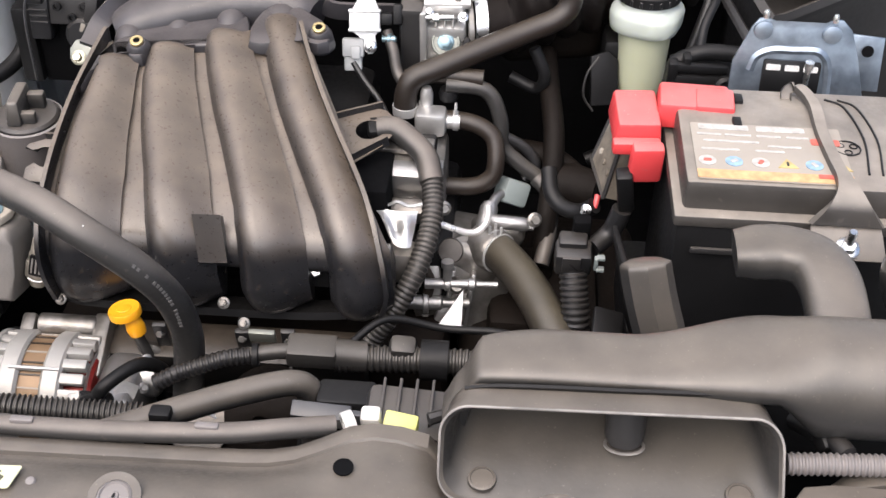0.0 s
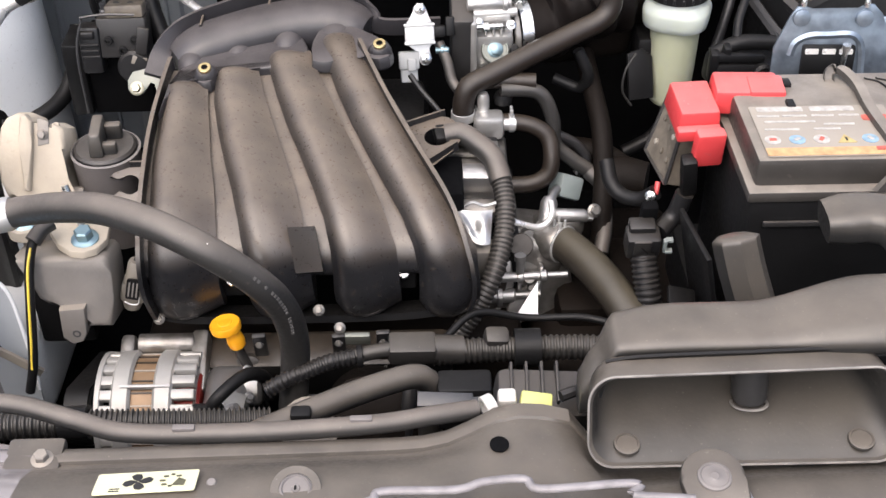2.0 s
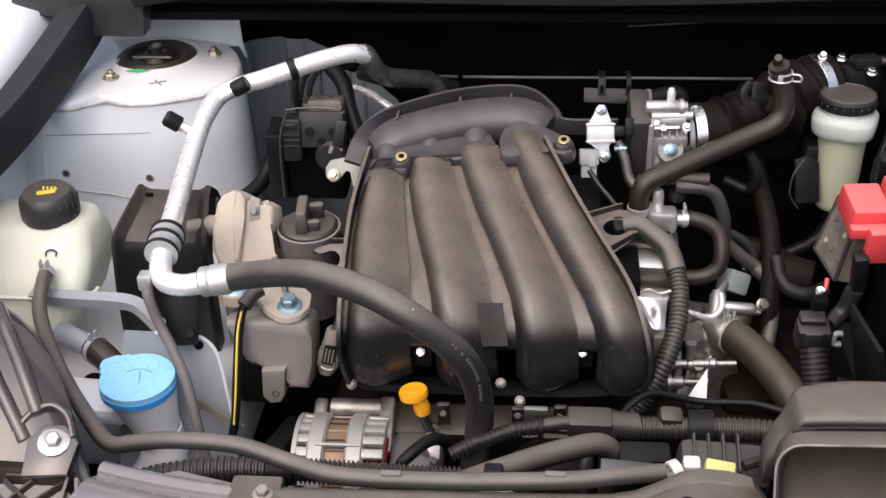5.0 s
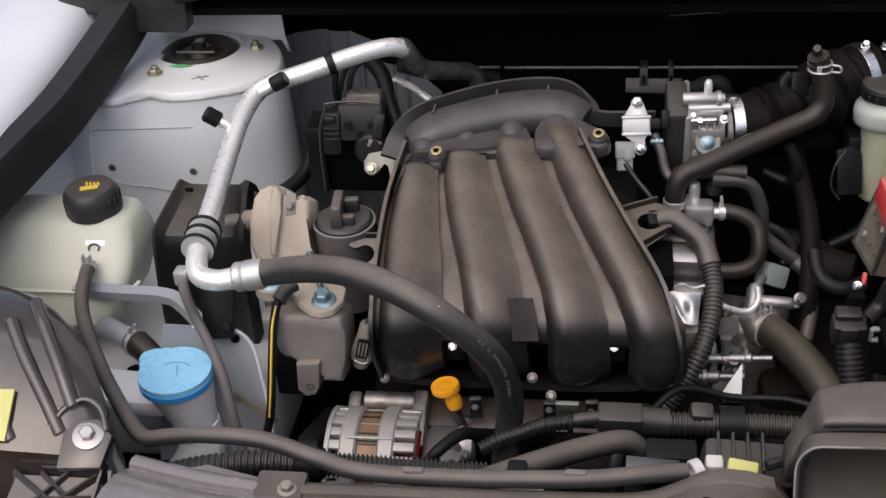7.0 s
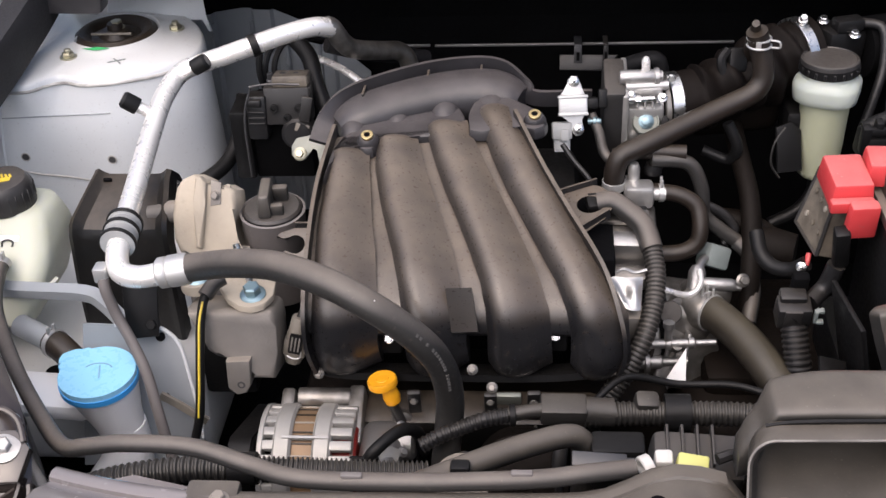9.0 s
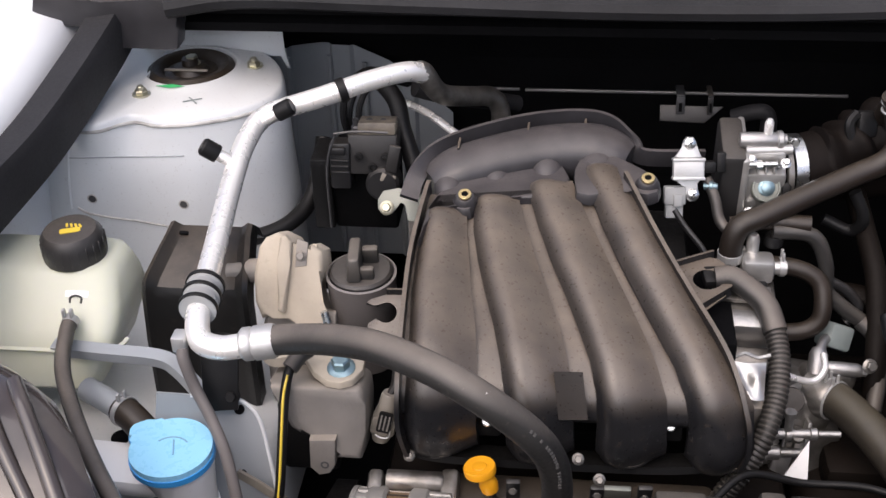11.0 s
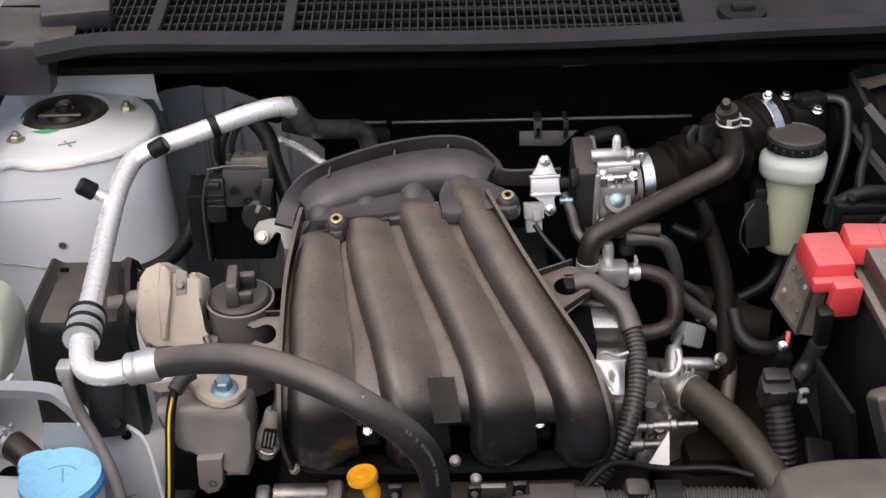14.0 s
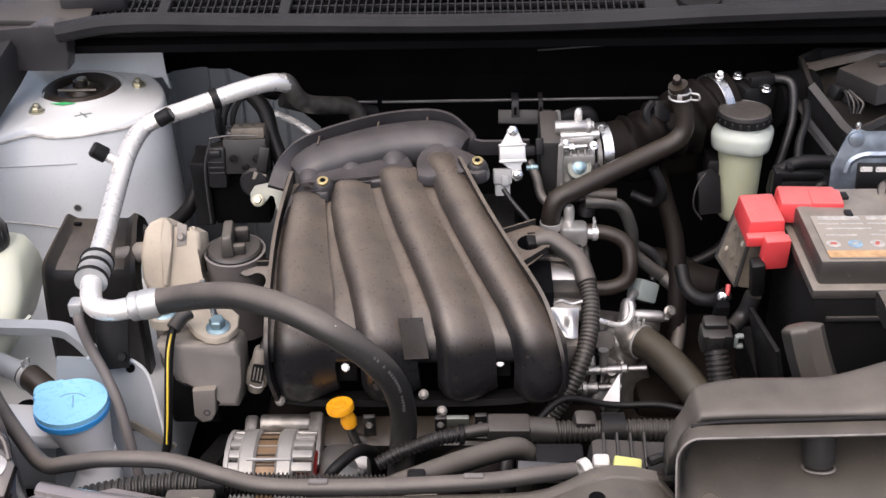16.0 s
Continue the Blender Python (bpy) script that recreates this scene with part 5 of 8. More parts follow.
# ---- things on the driver's side ----
def build_left_things():
    tank = thing("coolant_tank", (-0.55, 0.03, 0.74), "milky plastic coolant tank with black screw cap", "coolant tank")
    out = []
    for z, x0, x1, y0, y1, r in ((0.772, -0.66, -0.485, -0.040, 0.09, 0.02), (0.780, -0.665, -0.476, -0.047, 0.095, 0.022), (0.812, -0.665, -0.464, -0.040, 0.10, 0.022), (0.838, -0.665, -0.458, -0.024, 0.10, 0.022), (0.852, -0.662, -0.460, -0.008, 0.10, 0.022), (0.868, -0.655, -0.466, 0.012, 0.099, 0.022), (0.878, -0.645, -0.472, 0.024, 0.097, 0.020), (0.882, -0.63, -0.482, 0.032, 0.092, 0.018)):
        out.append([Vector((( x0 + x1) / 2 + a, (y0 + y1) / 2 + b, z)) for a, b in rounded(x1 - x0, y1 - y0, r)])
    part("body", loft(out), M_TANK, tank, angle=50)
    part("seam", sweep([Vector(((-0.665 - 0.452) / 2 + a, 0.03 + b, 0.826)) for a, b in rounded(0.222, 0.146, 0.026)], [(-0.002, -0.002), (0.002, -0.002), (0.002, 0.002), (-0.002, 0.002)]), M_TANK, tank)
    cap = part("cap", lathe([(0.028, 0.0), (0.0345, 0.002), (0.0345, 0.012), (0.0335, 0.028), (0.028, 0.035), (0.021, 0.0365), (0.0, 0.035)], (-0.521, 0.058, 0.880), (0, -0.05, 1), 36), M_PLASTIC, tank, "dusty black screw cap")
    for a in np.linspace(0, 2 * math.pi, 25)[:-1]:
        part("grip_rib", block((-0.521 + 0.034 * math.cos(a), 0.058 + 0.034 * math.sin(a), 0.895), (0.0022, 0.0025, 0.020), 0.001, (0, 0, math.degrees(a)), segments=1), M_PLASTIC, cap)
    part("symbol", merge(prism(rounded(0.022, 0.009, 0.002, 2), 0.0008, pose(-0.519, 0.052, 0.9155, 0, 0, 20)), *[prism(rounded(0.0025, 0.008, 0.001, 2), 0.0008, pose(-0.526 + 0.005 * i, 0.062, 0.9155, 0, 0, 20 + 6 * i)) for i in range(4)]), M_STRIPE, cap, "yellow printed symbol")
    mark = thing("tank_clip", (-0.50, 0.0, 0.85), "white tag with dark staple on the tank", "tag")
    part("tag", block((-0.505, 0.0055, 0.860), (0.026, 0.004, 0.016), 0.001, (-40, 0, 0)), M_WHITE, mark)
    part("staple", tube([(-0.511, -0.001, 0.858), (-0.511, 0.003, 0.8625), (-0.505, 0.004, 0.8645), (-0.499, 0.003, 0.8625), (-0.499, -0.001, 0.858)], 0.0012, 6), M_INK, mark)
    hose = thing("overflow_hose", (-0.3, -0.28, 0.80), "long dusty black rubber hose along the front panel", "hose")
    part("hose", tube([(-0.502, -0.022, 0.852), (-0.500, -0.045, 0.850), (-0.484, -0.10, 0.842), (-0.430, -0.19, 0.838), (-0.366, -0.280, 0.846), (-0.330, -0.322, 0.852), (-0.300, -0.334, 0.864), (-0.262, -0.342, 0.876), (-0.198, -0.350, 0.880), (-0.143, -0.366, 0.875), (-0.095, -0.386, 0.880), (0.0, -0.392, 0.884), (0.10, -0.391, 0.889), (0.150, -0.383, 0.890), (0.185, -0.373, 0.886)], 0.0082, 14, 7), M_RUBBER, hose)
    part("spring_clamp", clamp_ring((-0.502, -0.026, 0.852), (0, 1, 0.15), 0.0084, 0.008), M_ALU_WHITE, hose)
    for x, y, z in ((-0.05, -0.392, 0.8905), (0.092, -0.392, 0.8965)):
        part("clip", block((x, y, z), (0.018, 0.006, 0.004), 0.0012), M_NECK, hose)
    w = thing("washer_filler", (-0.36, -0.15, 0.55), "white washer fluid filler with sky-blue lid", "washer bottle")
    part("neck", lathe([(0.0225, -0.105), (0.0235, -0.080), (0.0275, -0.052), (0.0345, -0.022), (0.0385, -0.008), (0.039, 0.0)], (-0.363, -0.148, 0.787), (-0.17, 0, 1), 32), M_WHITE, w)
    part("lower_neck", sweep(spline([(-0.3495, -0.148, 0.725), (-0.348, -0.149, 0.700), (-0.355, -0.155, 0.670), (-0.374, -0.168, 0.635), (-0.395, -0.18, 0.58), (-0.41, -0.18, 0.50)], 5), [(0.0245 * c, 0.0235 * s) for c, s in circle(24)], [1.0 + 0.35 * max(0, min(1, (i - 4) / 10)) for i in range(40)], side=(1, 0, 0.3)), M_WHITE, w)
    part("shoulder", block((-0.43, -0.135, 0.752), (0.10, 0.06, 0.022), 0.008, (0, 4, 0)), M_WHITE, w)
    def lid_outline(r, lobe):
        """A disc with a smaller round lobe beside it, as one outline."""
        out, (lx, ly) = [], (-0.033, 0.022)
        for a in np.linspace(0, 2 * math.pi, 73)[:-1]:
            c, q = math.cos(a), math.sin(a)
            along = lx * c + ly * q
            miss = lobe ** 2 - (lx * lx + ly * ly - along * along)
            out.append((c, q, max(r, along + math.sqrt(miss)) if miss > 0 and along > 0 else r))
        return [(c * d, q * d) for c, q, d in out]

    flat = pose(-0.3645, -0.149, 0.786, 2.3, 0, 0)
    lid = part("lid", prism(lid_outline(0.0410, 0.0165), 0.0125, flat, 0.0035), M_BLUE, w, "sky-blue snap lid")
    part("rim", prism(lid_outline(0.0422, 0.0177), 0.0065, flat @ pose(0, 0, -0.001), 0.001), M_BLUE_RIM, lid, "deeper blue rim")
    arc = [Vector((-0.364 + 0.016 * math.cos(a), -0.148 + 0.012 * math.sin(a), 0.7989)) for a in np.linspace(0.5, 2.7, 9)]
    part("symbol", merge(sweep(arc, circle(6, 0.0009)), tube([(-0.364, -0.140, 0.7989), (-0.359, -0.160, 0.7982)], 0.0009, 6)), M_INK_BLUE, lid, "moulded washer symbol")
    solo("rusty_strap", sweep(spline([(-0.306, -0.138, 0.757), (-0.288, -0.139, 0.745), (-0.275, -0.140, 0.735), (-0.258, -0.141, 0.723)], 4), [(-0.002, -0.005), (0.002, -0.005), (0.002, 0.004), (-0.002, 0.004)], side=(0, 1, 0)), M_TAN_PLUG, "dusty brown metal strap beside the washer filler", "strap")
    # The aluminium refrigerant line with its rubber hose.
    ac = thing("refrigerant_line", (-0.30, 0.05, 0.70), "bright aluminium refrigerant pipe joined to a thick black hose", "refrigerant line")
    pipe = part("pipe", tube([(-0.285, -0.1135, 0.901), (-0.310, -0.116, 0.898), (-0.331, -0.108, 0.899), (-0.340, -0.086, 0.906), (-0.343, -0.050, 0.914), (-0.350, 0.03, 0.922), (-0.356, 0.11, 0.933), (-0.3565, 0.17, 0.948), (-0.353, 0.205, 0.956), (-0.347, 0.226, 0.962), (-0.336, 0.237, 0.967), (-0.322, 0.2415, 0.971), (-0.29, 0.249, 0.979), (-0.26, 0.256, 0.987), (-0.225, 0.274, 0.993), (-0.195, 0.2905, 0.9955), (-0.178, 0.301, 0.994), (-0.168, 0.309, 0.989), (-0.163, 0.315, 0.985)], 0.0122, 16, 6), M_ALU, ac)
    # The pipe's end goes on in darker metal, its shade put into the colour.
    part("tail", tube([(-0.170, 0.309, 0.991), (-0.163, 0.315, 0.985), (-0.152, 0.328, 0.958), (-0.140, 0.345, 0.942), (-0.112, 0.385, 0.922), (-0.092, 0.405, 0.912), (-0.080, 0.41, 0.895), (-0.078, 0.41, 0.86)], 0.0128, 16, 6), M_CAST_DARK, ac, "grey pipe end in darker metal that holds its shade")
    part("band", ring((-0.2575, 0.2565, 0.9875), (0.86, 0.38, 0.2), 0.0145, 0.0126, 0.010), M_BLACK, pipe, "black tape band")
    for at, ax in (((-0.357, 0.155, 0.944), (-0.75, -0.1, 0.55)), ((-0.345, 0.222, 0.963), (0.82, 0.10, 0.42))):
        port = part("service_port", lathe([(0.007, 0.006), (0.007, 0.026), (0.006, 0.028)], at, ax, 14), M_ALU, ac)
        cap_at = Vector(at) + Vector(ax).normalized() * 0.024
        part("port_cap", lathe([(0.010, 0), (0.0105, 0.002), (0.0105, 0.018), (0.008, 0.021), (0.0, 0.021)], cap_at, ax, 12), M_BLACK, port, "black ribbed service cap")
    part("grommet", lathe([(0.0185, -0.020), (0.0195, -0.014), (0.0185, -0.009), (0.0165, -0.008), (0.0165, -0.002), (0.0185, -0.001), (0.0190, 0.003), (0.0165, 0.005), (0.0165, 0.013), (0.0185, 0.014), (0.019, 0.018), (0.0165, 0.021)], (-0.343, -0.056, 0.913), (-0.05, 1, 0.1), 28), M_GREY, ac, "grey rubber-banded clamp collar")
    for k in (-0.017, 0.001, 0.017):
        part("collar_band", ring((-0.343 - 0.05 * k, -0.056 + k - 0.002, 0.913 + 0.1 * k), (-0.05, 1, 0.1), 0.0200, 0.0168, 0.005), M_BLACK, ac)
    part("crimp", lathe([(0.0135, 0.0), (0.0165, 0.003), (0.0165, 0.010), (0.0150, 0.012), (0.0170, 0.014), (0.0172, 0.030), (0.0160, 0.034)], (-0.290, -0.113, 0.9005), (1, 0.06, 0.16), 24), M_ALU_WHITE, ac)
    part("fixing_block", block((-0.352, -0.108, 0.898), (0.014, 0.018, 0.018), 0.003), M_ALU_WHITE, ac)
    rub = part("rubber_hose", tube([(-0.258, -0.111, 0.906), (-0.235, -0.118, 0.914), (-0.195, -0.140, 0.932), (-0.150, -0.165, 0.946), (-0.095, -0.198, 0.950), (-0.050, -0.2155, 0.934), (-0.012, -0.210, 0.895), (0.008, -0.195, 0.850), (0.014, -0.182, 0.800), (0.011, -0.180, 0.755), (0.005, -0.186, 0.705), (0.0, -0.19, 0.66)], 0.0148, 18, 7), M_RUBBER, ac, "thick dusty black rubber hose")
    part("print_mark", merge(*[block((-0.052 + dx, -0.222, 0.948 + dz), (0.006, 0.0012, 0.0012), 0.0, (0, 30 + r, -15)) for dx, dz, r in ((0.0, 0.0, 0), (-0.004, -0.004, 90), (0.004, -0.003, 90), (0.0, -0.007, 0))]), M_LABEL, rub, "white printed mark")
    toward = Vector((0.05, -0.68, 0.73))
    path = evenly(spline([(-0.050, -0.2155, 0.934), (-0.012, -0.210, 0.895), (0.008, -0.195, 0.850), (0.014, -0.182, 0.800), (0.011, -0.180, 0.755)], 8), 0.0045)
    rnd = random.Random(5)
    for i in range(4, len(path) - 16):
        along = (path[i + 1] - path[i]).normalized()
        out_dir = (toward - along * toward.dot(along)).normalized()
        if rnd.random() < 0.8:
            q = path[i] + out_dir * 0.0149
            part("print_bar", sweep([q - along * 0.0014, q + along * 0.0014], [(-0.0016, -0.0003), (0.0016, -0.0003), (0.0016, 0.0003), (-0.0016, 0.0003)], side=out_dir.cross(along)), M_FADED, rub)
    part("thin_pipe", tube([(-0.350, -0.112, 0.893), (-0.348, -0.117, 0.880), (-0.340, -0.122, 0.852), (-0.325, -0.134, 0.826), (-0.310, -0.150, 0.795), (-0.298, -0.170, 0.750), (-0.290, -0.18, 0.70)], 0.0062, 10), M_NECK, ac)
    # Engine mounting: a beige casting on the rail and a dark bracket on the engine.
    mount = thing("engine_mount", (-0.275, 0.02, 0.71), "dusty beige cast engine mounting with stepped top", "engine mount")
    top = pose(-0.272, 0.020, 0.870, 59.5, 0, 0)
    prof = [(-0.036, 0.046), (-0.029, 0.056), (-0.016, 0.062), (0.000, 0.055), (0.006, 0.043), (0.020, 0.050), (0.031, 0.044), (0.034, 0.022), (0.027, 0.006), (0.030, -0.012), (0.039, -0.031), (0.049, -0.041), (0.016, -0.041), (0.010, -0.030), (0.000, -0.023), (-0.020, -0.024), (-0.031, -0.030), (-0.039, -0.012), (-0.041, 0.016)]
    part("casting", prism(prof[::-1], 0.048, top @ pose(0, 0, -0.042), 0.005), M_CAST_BEIGE, mount, angle=50)
    for u, v, r in ((-0.002, 0.050, 0.0045), (0.012, 0.047, 0.0050), (0.022, 0.049, 0.0040)):
        part("stud", lathe([(r, -0.03), (r, -0.004), (r * 0.8, -0.001)], top @ Vector((u, v, 0)), (0, -0.4, 0.9), 12), M_CAST_BEIGE, mount)
    part("ridge", prism([(-0.012, -0.020), (-0.005, -0.022), (0.000, 0.030), (0.001, 0.052), (-0.006, 0.060), (-0.012, 0.058), (-0.014, 0.030)], 0.012, top @ pose(0, 0, 0.002), 0.003), M_CAST_BEIGE, mount)
    part("notch", prism([(0.004, 0.026), (0.016, 0.028), (0.017, 0.052), (0.005, 0.056)], 0.004, top @ pose(0, 0, 0.0035), 0.001), M_CAST_DUSTY, mount)
    part("notch_bolt", hexbolt(top @ Vector((0.010, 0.038, 0.007)), (0, -0.85, 0.5), 0.0045, 0.005, 1.3), M_CAST_DUSTY, mount)
    part("lower_face", prism([(-0.030, -0.050), (0.046, -0.050), (0.046, -0.020), (-0.030, -0.016)], 0.020, top @ pose(0, 0, -0.030), 0.004), M_CAST_DUSTY, mount)
    part("base", block((-0.272, 0.045, 0.775), (0.075, 0.07, 0.12), 0.015, segments=3), M_CAST_DUSTY, mount)
    brk = thing("mount_bracket", (-0.225, -0.06, 0.62), "dark dusty cast bracket with two blue-plated bolts", "bracket")
    face = pose(-0.225, -0.095, 0.830, 72.5, 0, 0)
    prof = [(-0.050, 0.009), (-0.048, 0.005), (-0.046, 0.000), (-0.040, -0.012), (-0.030, -0.038), (-0.020, -0.045), (0.012, -0.048), (0.017, -0.070), (0.042, -0.070), (0.0465, -0.040), (0.0470, -0.010), (0.0450, 0.004), (0.040, 0.009)]
    part("casting", prism(prof, 0.052, face @ pose(0, 0, -0.050), 0.006), M_CAST_DUSTY, brk, angle=50)
    # Solid black block painted in for the shade under the casting.
    part("hollow_shade", block((-0.245, -0.060, 0.755), (0.060, 0.04, 0.09), 0.006), M_BLACK, brk)
    pad = [(-0.250, -0.040), (-0.245, -0.060), (-0.231, -0.083), (-0.216, -0.096), (-0.203, -0.099), (-0.190, -0.093), (-0.182, -0.076), (-0.184, -0.050), (-0.200, -0.030), (-0.230, -0.026)]
    part("top_pad", prism(pad, 0.008, pose(0, 0, 0.8395, 0, 0, 0), 0.002), M_CAST_BEIGE, brk)
    part("top_pad", prism([(-0.272 + 0.019 * math.cos(a), -0.049 + 0.019 * math.sin(a)) for a in np.linspace(0, 6.28, 19)[:-1]], 0.012, pose(0, 0, 0.838), 0.002), M_CAST_BEIGE, brk)
    for at in ((-0.204, -0.077, 0.8475), (-0.272, -0.049, 0.850)):
        part("bolt", hexbolt(at, (0, -0.15, 1), 0.0095, 0.011, 1.5), M_BLUE_BOLT, brk, "blue-plated flange bolt")
    part("stud", lathe([(0.004, 0), (0.004, 0.045)], (-0.212, -0.055, 0.850), (-0.3, 0.3, 1), 10), M_BOLT, brk)
    lug = [(-0.014, -0.018), (-0.005, -0.027), (0.006, -0.024), (0.012, -0.014), (0.014, 0.018), (-0.013, 0.016)]
    part("lug", prism(lug, 0.030, pose(-0.2205, -0.092, 0.770, 84, 0, 0), 0.003), M_CAST_DUSTY, brk)
    part("lug_hole", merge(ring((-0.219, -0.1215, 0.760), (0, -1, 0.1), 0.0045, 0.0025, 0.002, 14)), M_GREASY, brk)
    oil = thing("oil_filler", (-0.202, 0.045, 0.76), "dark grey oil filler neck with dusty black cap", "oil filler")
    part("neck", lathe([(0.034, -0.115), (0.034, -0.06), (0.036, -0.055), (0.037, -0.004), (0.038, 0.0), (0.0355, 0.001), (0.0345, -0.006), (0.0, -0.006)], (-0.202, 0.045, 0.880), (0, -0.05, 1), 36), M_NECK, oil)
    cap = part("cap", lathe([(0.0335, -0.005), (0.0335, 0.002), (0.031, 0.005), (0.0, 0.006)], (-0.202, 0.045, 0.880), (0, -0.05, 1), 32), M_PLASTIC, oil)
    part("handle", merge(block((-0.208, 0.046, 0.897), (0.016, 0.056, 0.026), 0.003, (0, 0, 6), (0.75, 0.8)), block((-0.194, 0.060, 0.893), (0.018, 0.012, 0.020), 0.003, (0, 0, 6)), block((-0.194, 0.030, 0.890), (0.018, 0.010, 0.014), 0.003, (0, 0, 6))), M_DUCT, cap)
    cable = thing("striped_cable", (-0.257, -0.11, 0.70), "thin black cable with yellow stripes", "cable")
    part("cable", tube([(-0.243, -0.078, 0.862), (-0.252, -0.092, 0.856), (-0.256, -0.108, 0.835), (-0.257, -0.124, 0.808), (-0.259, -0.140, 0.770), (-0.262, -0.150, 0.740), (-0.27, -0.155, 0.71)], 0.0050, 10), M_BLACK, cable)
    part("stripe", tube([(-0.2530, -0.0990, 0.8545), (-0.2560, -0.1125, 0.838), (-0.2570, -0.1285, 0.810), (-0.2590, -0.1445, 0.771), (-0.2620, -0.1545, 0.740)], 0.0014, 6), M_STRIPE, cable, "yellow stripe")
    part("boot", tube([(-0.236, -0.072, 0.866), (-0.244, -0.080, 0.864), (-0.252, -0.092, 0.857)], 0.0085, 10), M_RUBBER, cable)
    # Stamped black bracket behind the pipe, and the silver bracket bar and plate.
    blk = thing("stamped_bracket", (-0.375, 0.04, 0.70), "black stamped steel bracket with curled edges", "bracket")
    rows = []
    for y, z, x0, x1 in ((0.104, 0.880, -0.418, -0.330), (0.094, 0.900, -0.417, -0.331), (0.078, 0.897, -0.418, -0.330), (0.050, 0.886, -0.424, -0.326), (0.026, 0.876, -0.429, -0.323), (0.017, 0.871, -0.430, -0.322), (0.012, 0.858, -0.431, -0.322), (0.010, 0.80, -0.434, -0.322), (0.010, 0.70, -0.436, -0.322)):
        rows.append([Vector((x, y + dy, z + dz)) for x, dy, dz in ((x0 - 0.003, -0.002, 0.006), (x0 + 0.002, -0.004, 0.009), (x0 + 0.007, -0.002, 0.004), (x0 + 0.012, 0, 0.0), ((x0 + x1) / 2, 0.001, -0.002), (x1 - 0.012, 0, 0.0), (x1 - 0.007, -0.002, 0.004), (x1 - 0.002, -0.004, 0.009), (x1 + 0.003, -0.002, 0.006), (x1 + 0.003, 0.02, -0.012), (x0 - 0.003, 0.02, -0.012))])
    part("channel", loft(rows), M_STAMPED, blk)
    part("slot", block((-0.403, 0.080, 0.8995), (0.010, 0.004, 0.004), 0.001, (20, 0, 0)), M_VOID, blk)
    part("link", lathe([(0.009, -0.02), (0.010, 0.0), (0.013, 0.006), (0.013, 0.016)], (-0.326, 0.040, 0.880), (1, 0, 0.1), 16), M_CAST_DUSTY, blk, "dusty brown link pin")
    bar = thing("silver_bracket_bar", (-0.39, -0.06, 0.73), "silver painted bent bracket bar", "bracket")
    part("bar", sweep(spline([(-0.52, -0.035, 0.822), (-0.460, -0.048, 0.828), (-0.400, -0.058, 0.832), (-0.378, -0.066, 0.826), (-0.350, -0.084, 0.810), (-0.335, -0.09, 0.802)], 6), [(-0.007, 0.003), (0.006, 0.004), (0.007, -0.010), (-0.007, -0.010)], side=(0.1, 0.95, 0.2)), M_PANEL, bar)
    part("bar_edge", tube([(-0.52, -0.028, 0.826), (-0.460, -0.041, 0.832), (-0.400, -0.051, 0.836), (-0.378, -0.059, 0.830), (-0.350, -0.077, 0.814)], 0.0016, 6), M_PAINT, bar)
    plate = [(-0.075, -0.13), (0.066, -0.13), (0.060, -0.06), (0.052, -0.005), (0.046, 0.016), (0.036, 0.028), (0.022, 0.034), (-0.055, 0.040)]
    pl = part("plate", prism(plate, 0.003, pose(-0.335, -0.104, 0.785, 74, 0, 4)), M_PANEL, bar)
    lip = [pose(-0.335, -0.104, 0.785, 74, 0, 4) @ Vector((a, b, 0.004)) for a, b in ((-0.02, 0.0375), (0.022, 0.034), (0.036, 0.028), (0.046, 0.016), (0.052, -0.005), (0.060, -0.06), (0.063, -0.10))]
    part("plate_lip", tube(lip, 0.0022, 8), M_PAINT, pl)
    for a, b in ((0.028, 0.022), (-0.01, -0.045), (0.026, -0.05)):
        q = pose(-0.335, -0.104, 0.785, 74, 0, 4) @ Vector((a, b, 0.003))
        part("plate_hole", lathe([(0.0055, 0), (0.0055, 0.0008)], q, (0, -0.9, 0.45), 14), M_VOID, pl)
    dark = prism([(-0.02, -0.04), (0.014, -0.04), (0.02, 0.035), (-0.018, 0.045)], 0.004, pose(-0.322, -0.092, 0.850, 66, 0, 10), 0.001)
    part("dark_tab", dark, M_BLACK, bar)
    part("nut", hexbolt((-0.312, -0.101, 0.826), (0, -0.9, 0.4), 0.006, 0.006), M_BLACK, bar)
    hs = thing("heater_hose", (-0.42, -0.1, 0.72), "short thick black hose with spring clamp", "hose")
    part("hose", tube([(-0.436, -0.090, 0.792), (-0.420, -0.102, 0.791), (-0.398, -0.118, 0.780), (-0.382, -0.13, 0.760)], 0.0155, 14), M_BROWN_RUBBER, hs)
    part("spring_clamp", clamp_ring((-0.431, -0.094, 0.792), (0.8, -0.5, 0), 0.0155, 0.006), M_ALU_WHITE, hs)
    part("stub", lathe([(0.013, -0.05), (0.013, 0.01)], (-0.440, -0.088, 0.792), (0.8, -0.5, 0), 16), M_PANEL, hs)
    # Sensor with its plug at the manifold's corner.
    sn = thing("cam_sensor", (-0.165, -0.08, 0.74), "small grey sensor with plug beside the manifold", "sensor")
    up = Vector((0.22, 0.12, 0.97)).normalized()
    base = Vector((-0.1675, -0.082, 0.768))
    part("body", merge(lathe([(0.0085, -0.006), (0.0105, 0.0), (0.0115, 0.006), (0.0115, 0.030), (0.0100, 0.034), (0.0090, 0.048), (0.0075, 0.052)], base, up, 20), block(base + up * 0.014, (0.026, 0.018, 0.022), 0.004, (-8, 13, 0))), M_TAN_PLUG, sn)
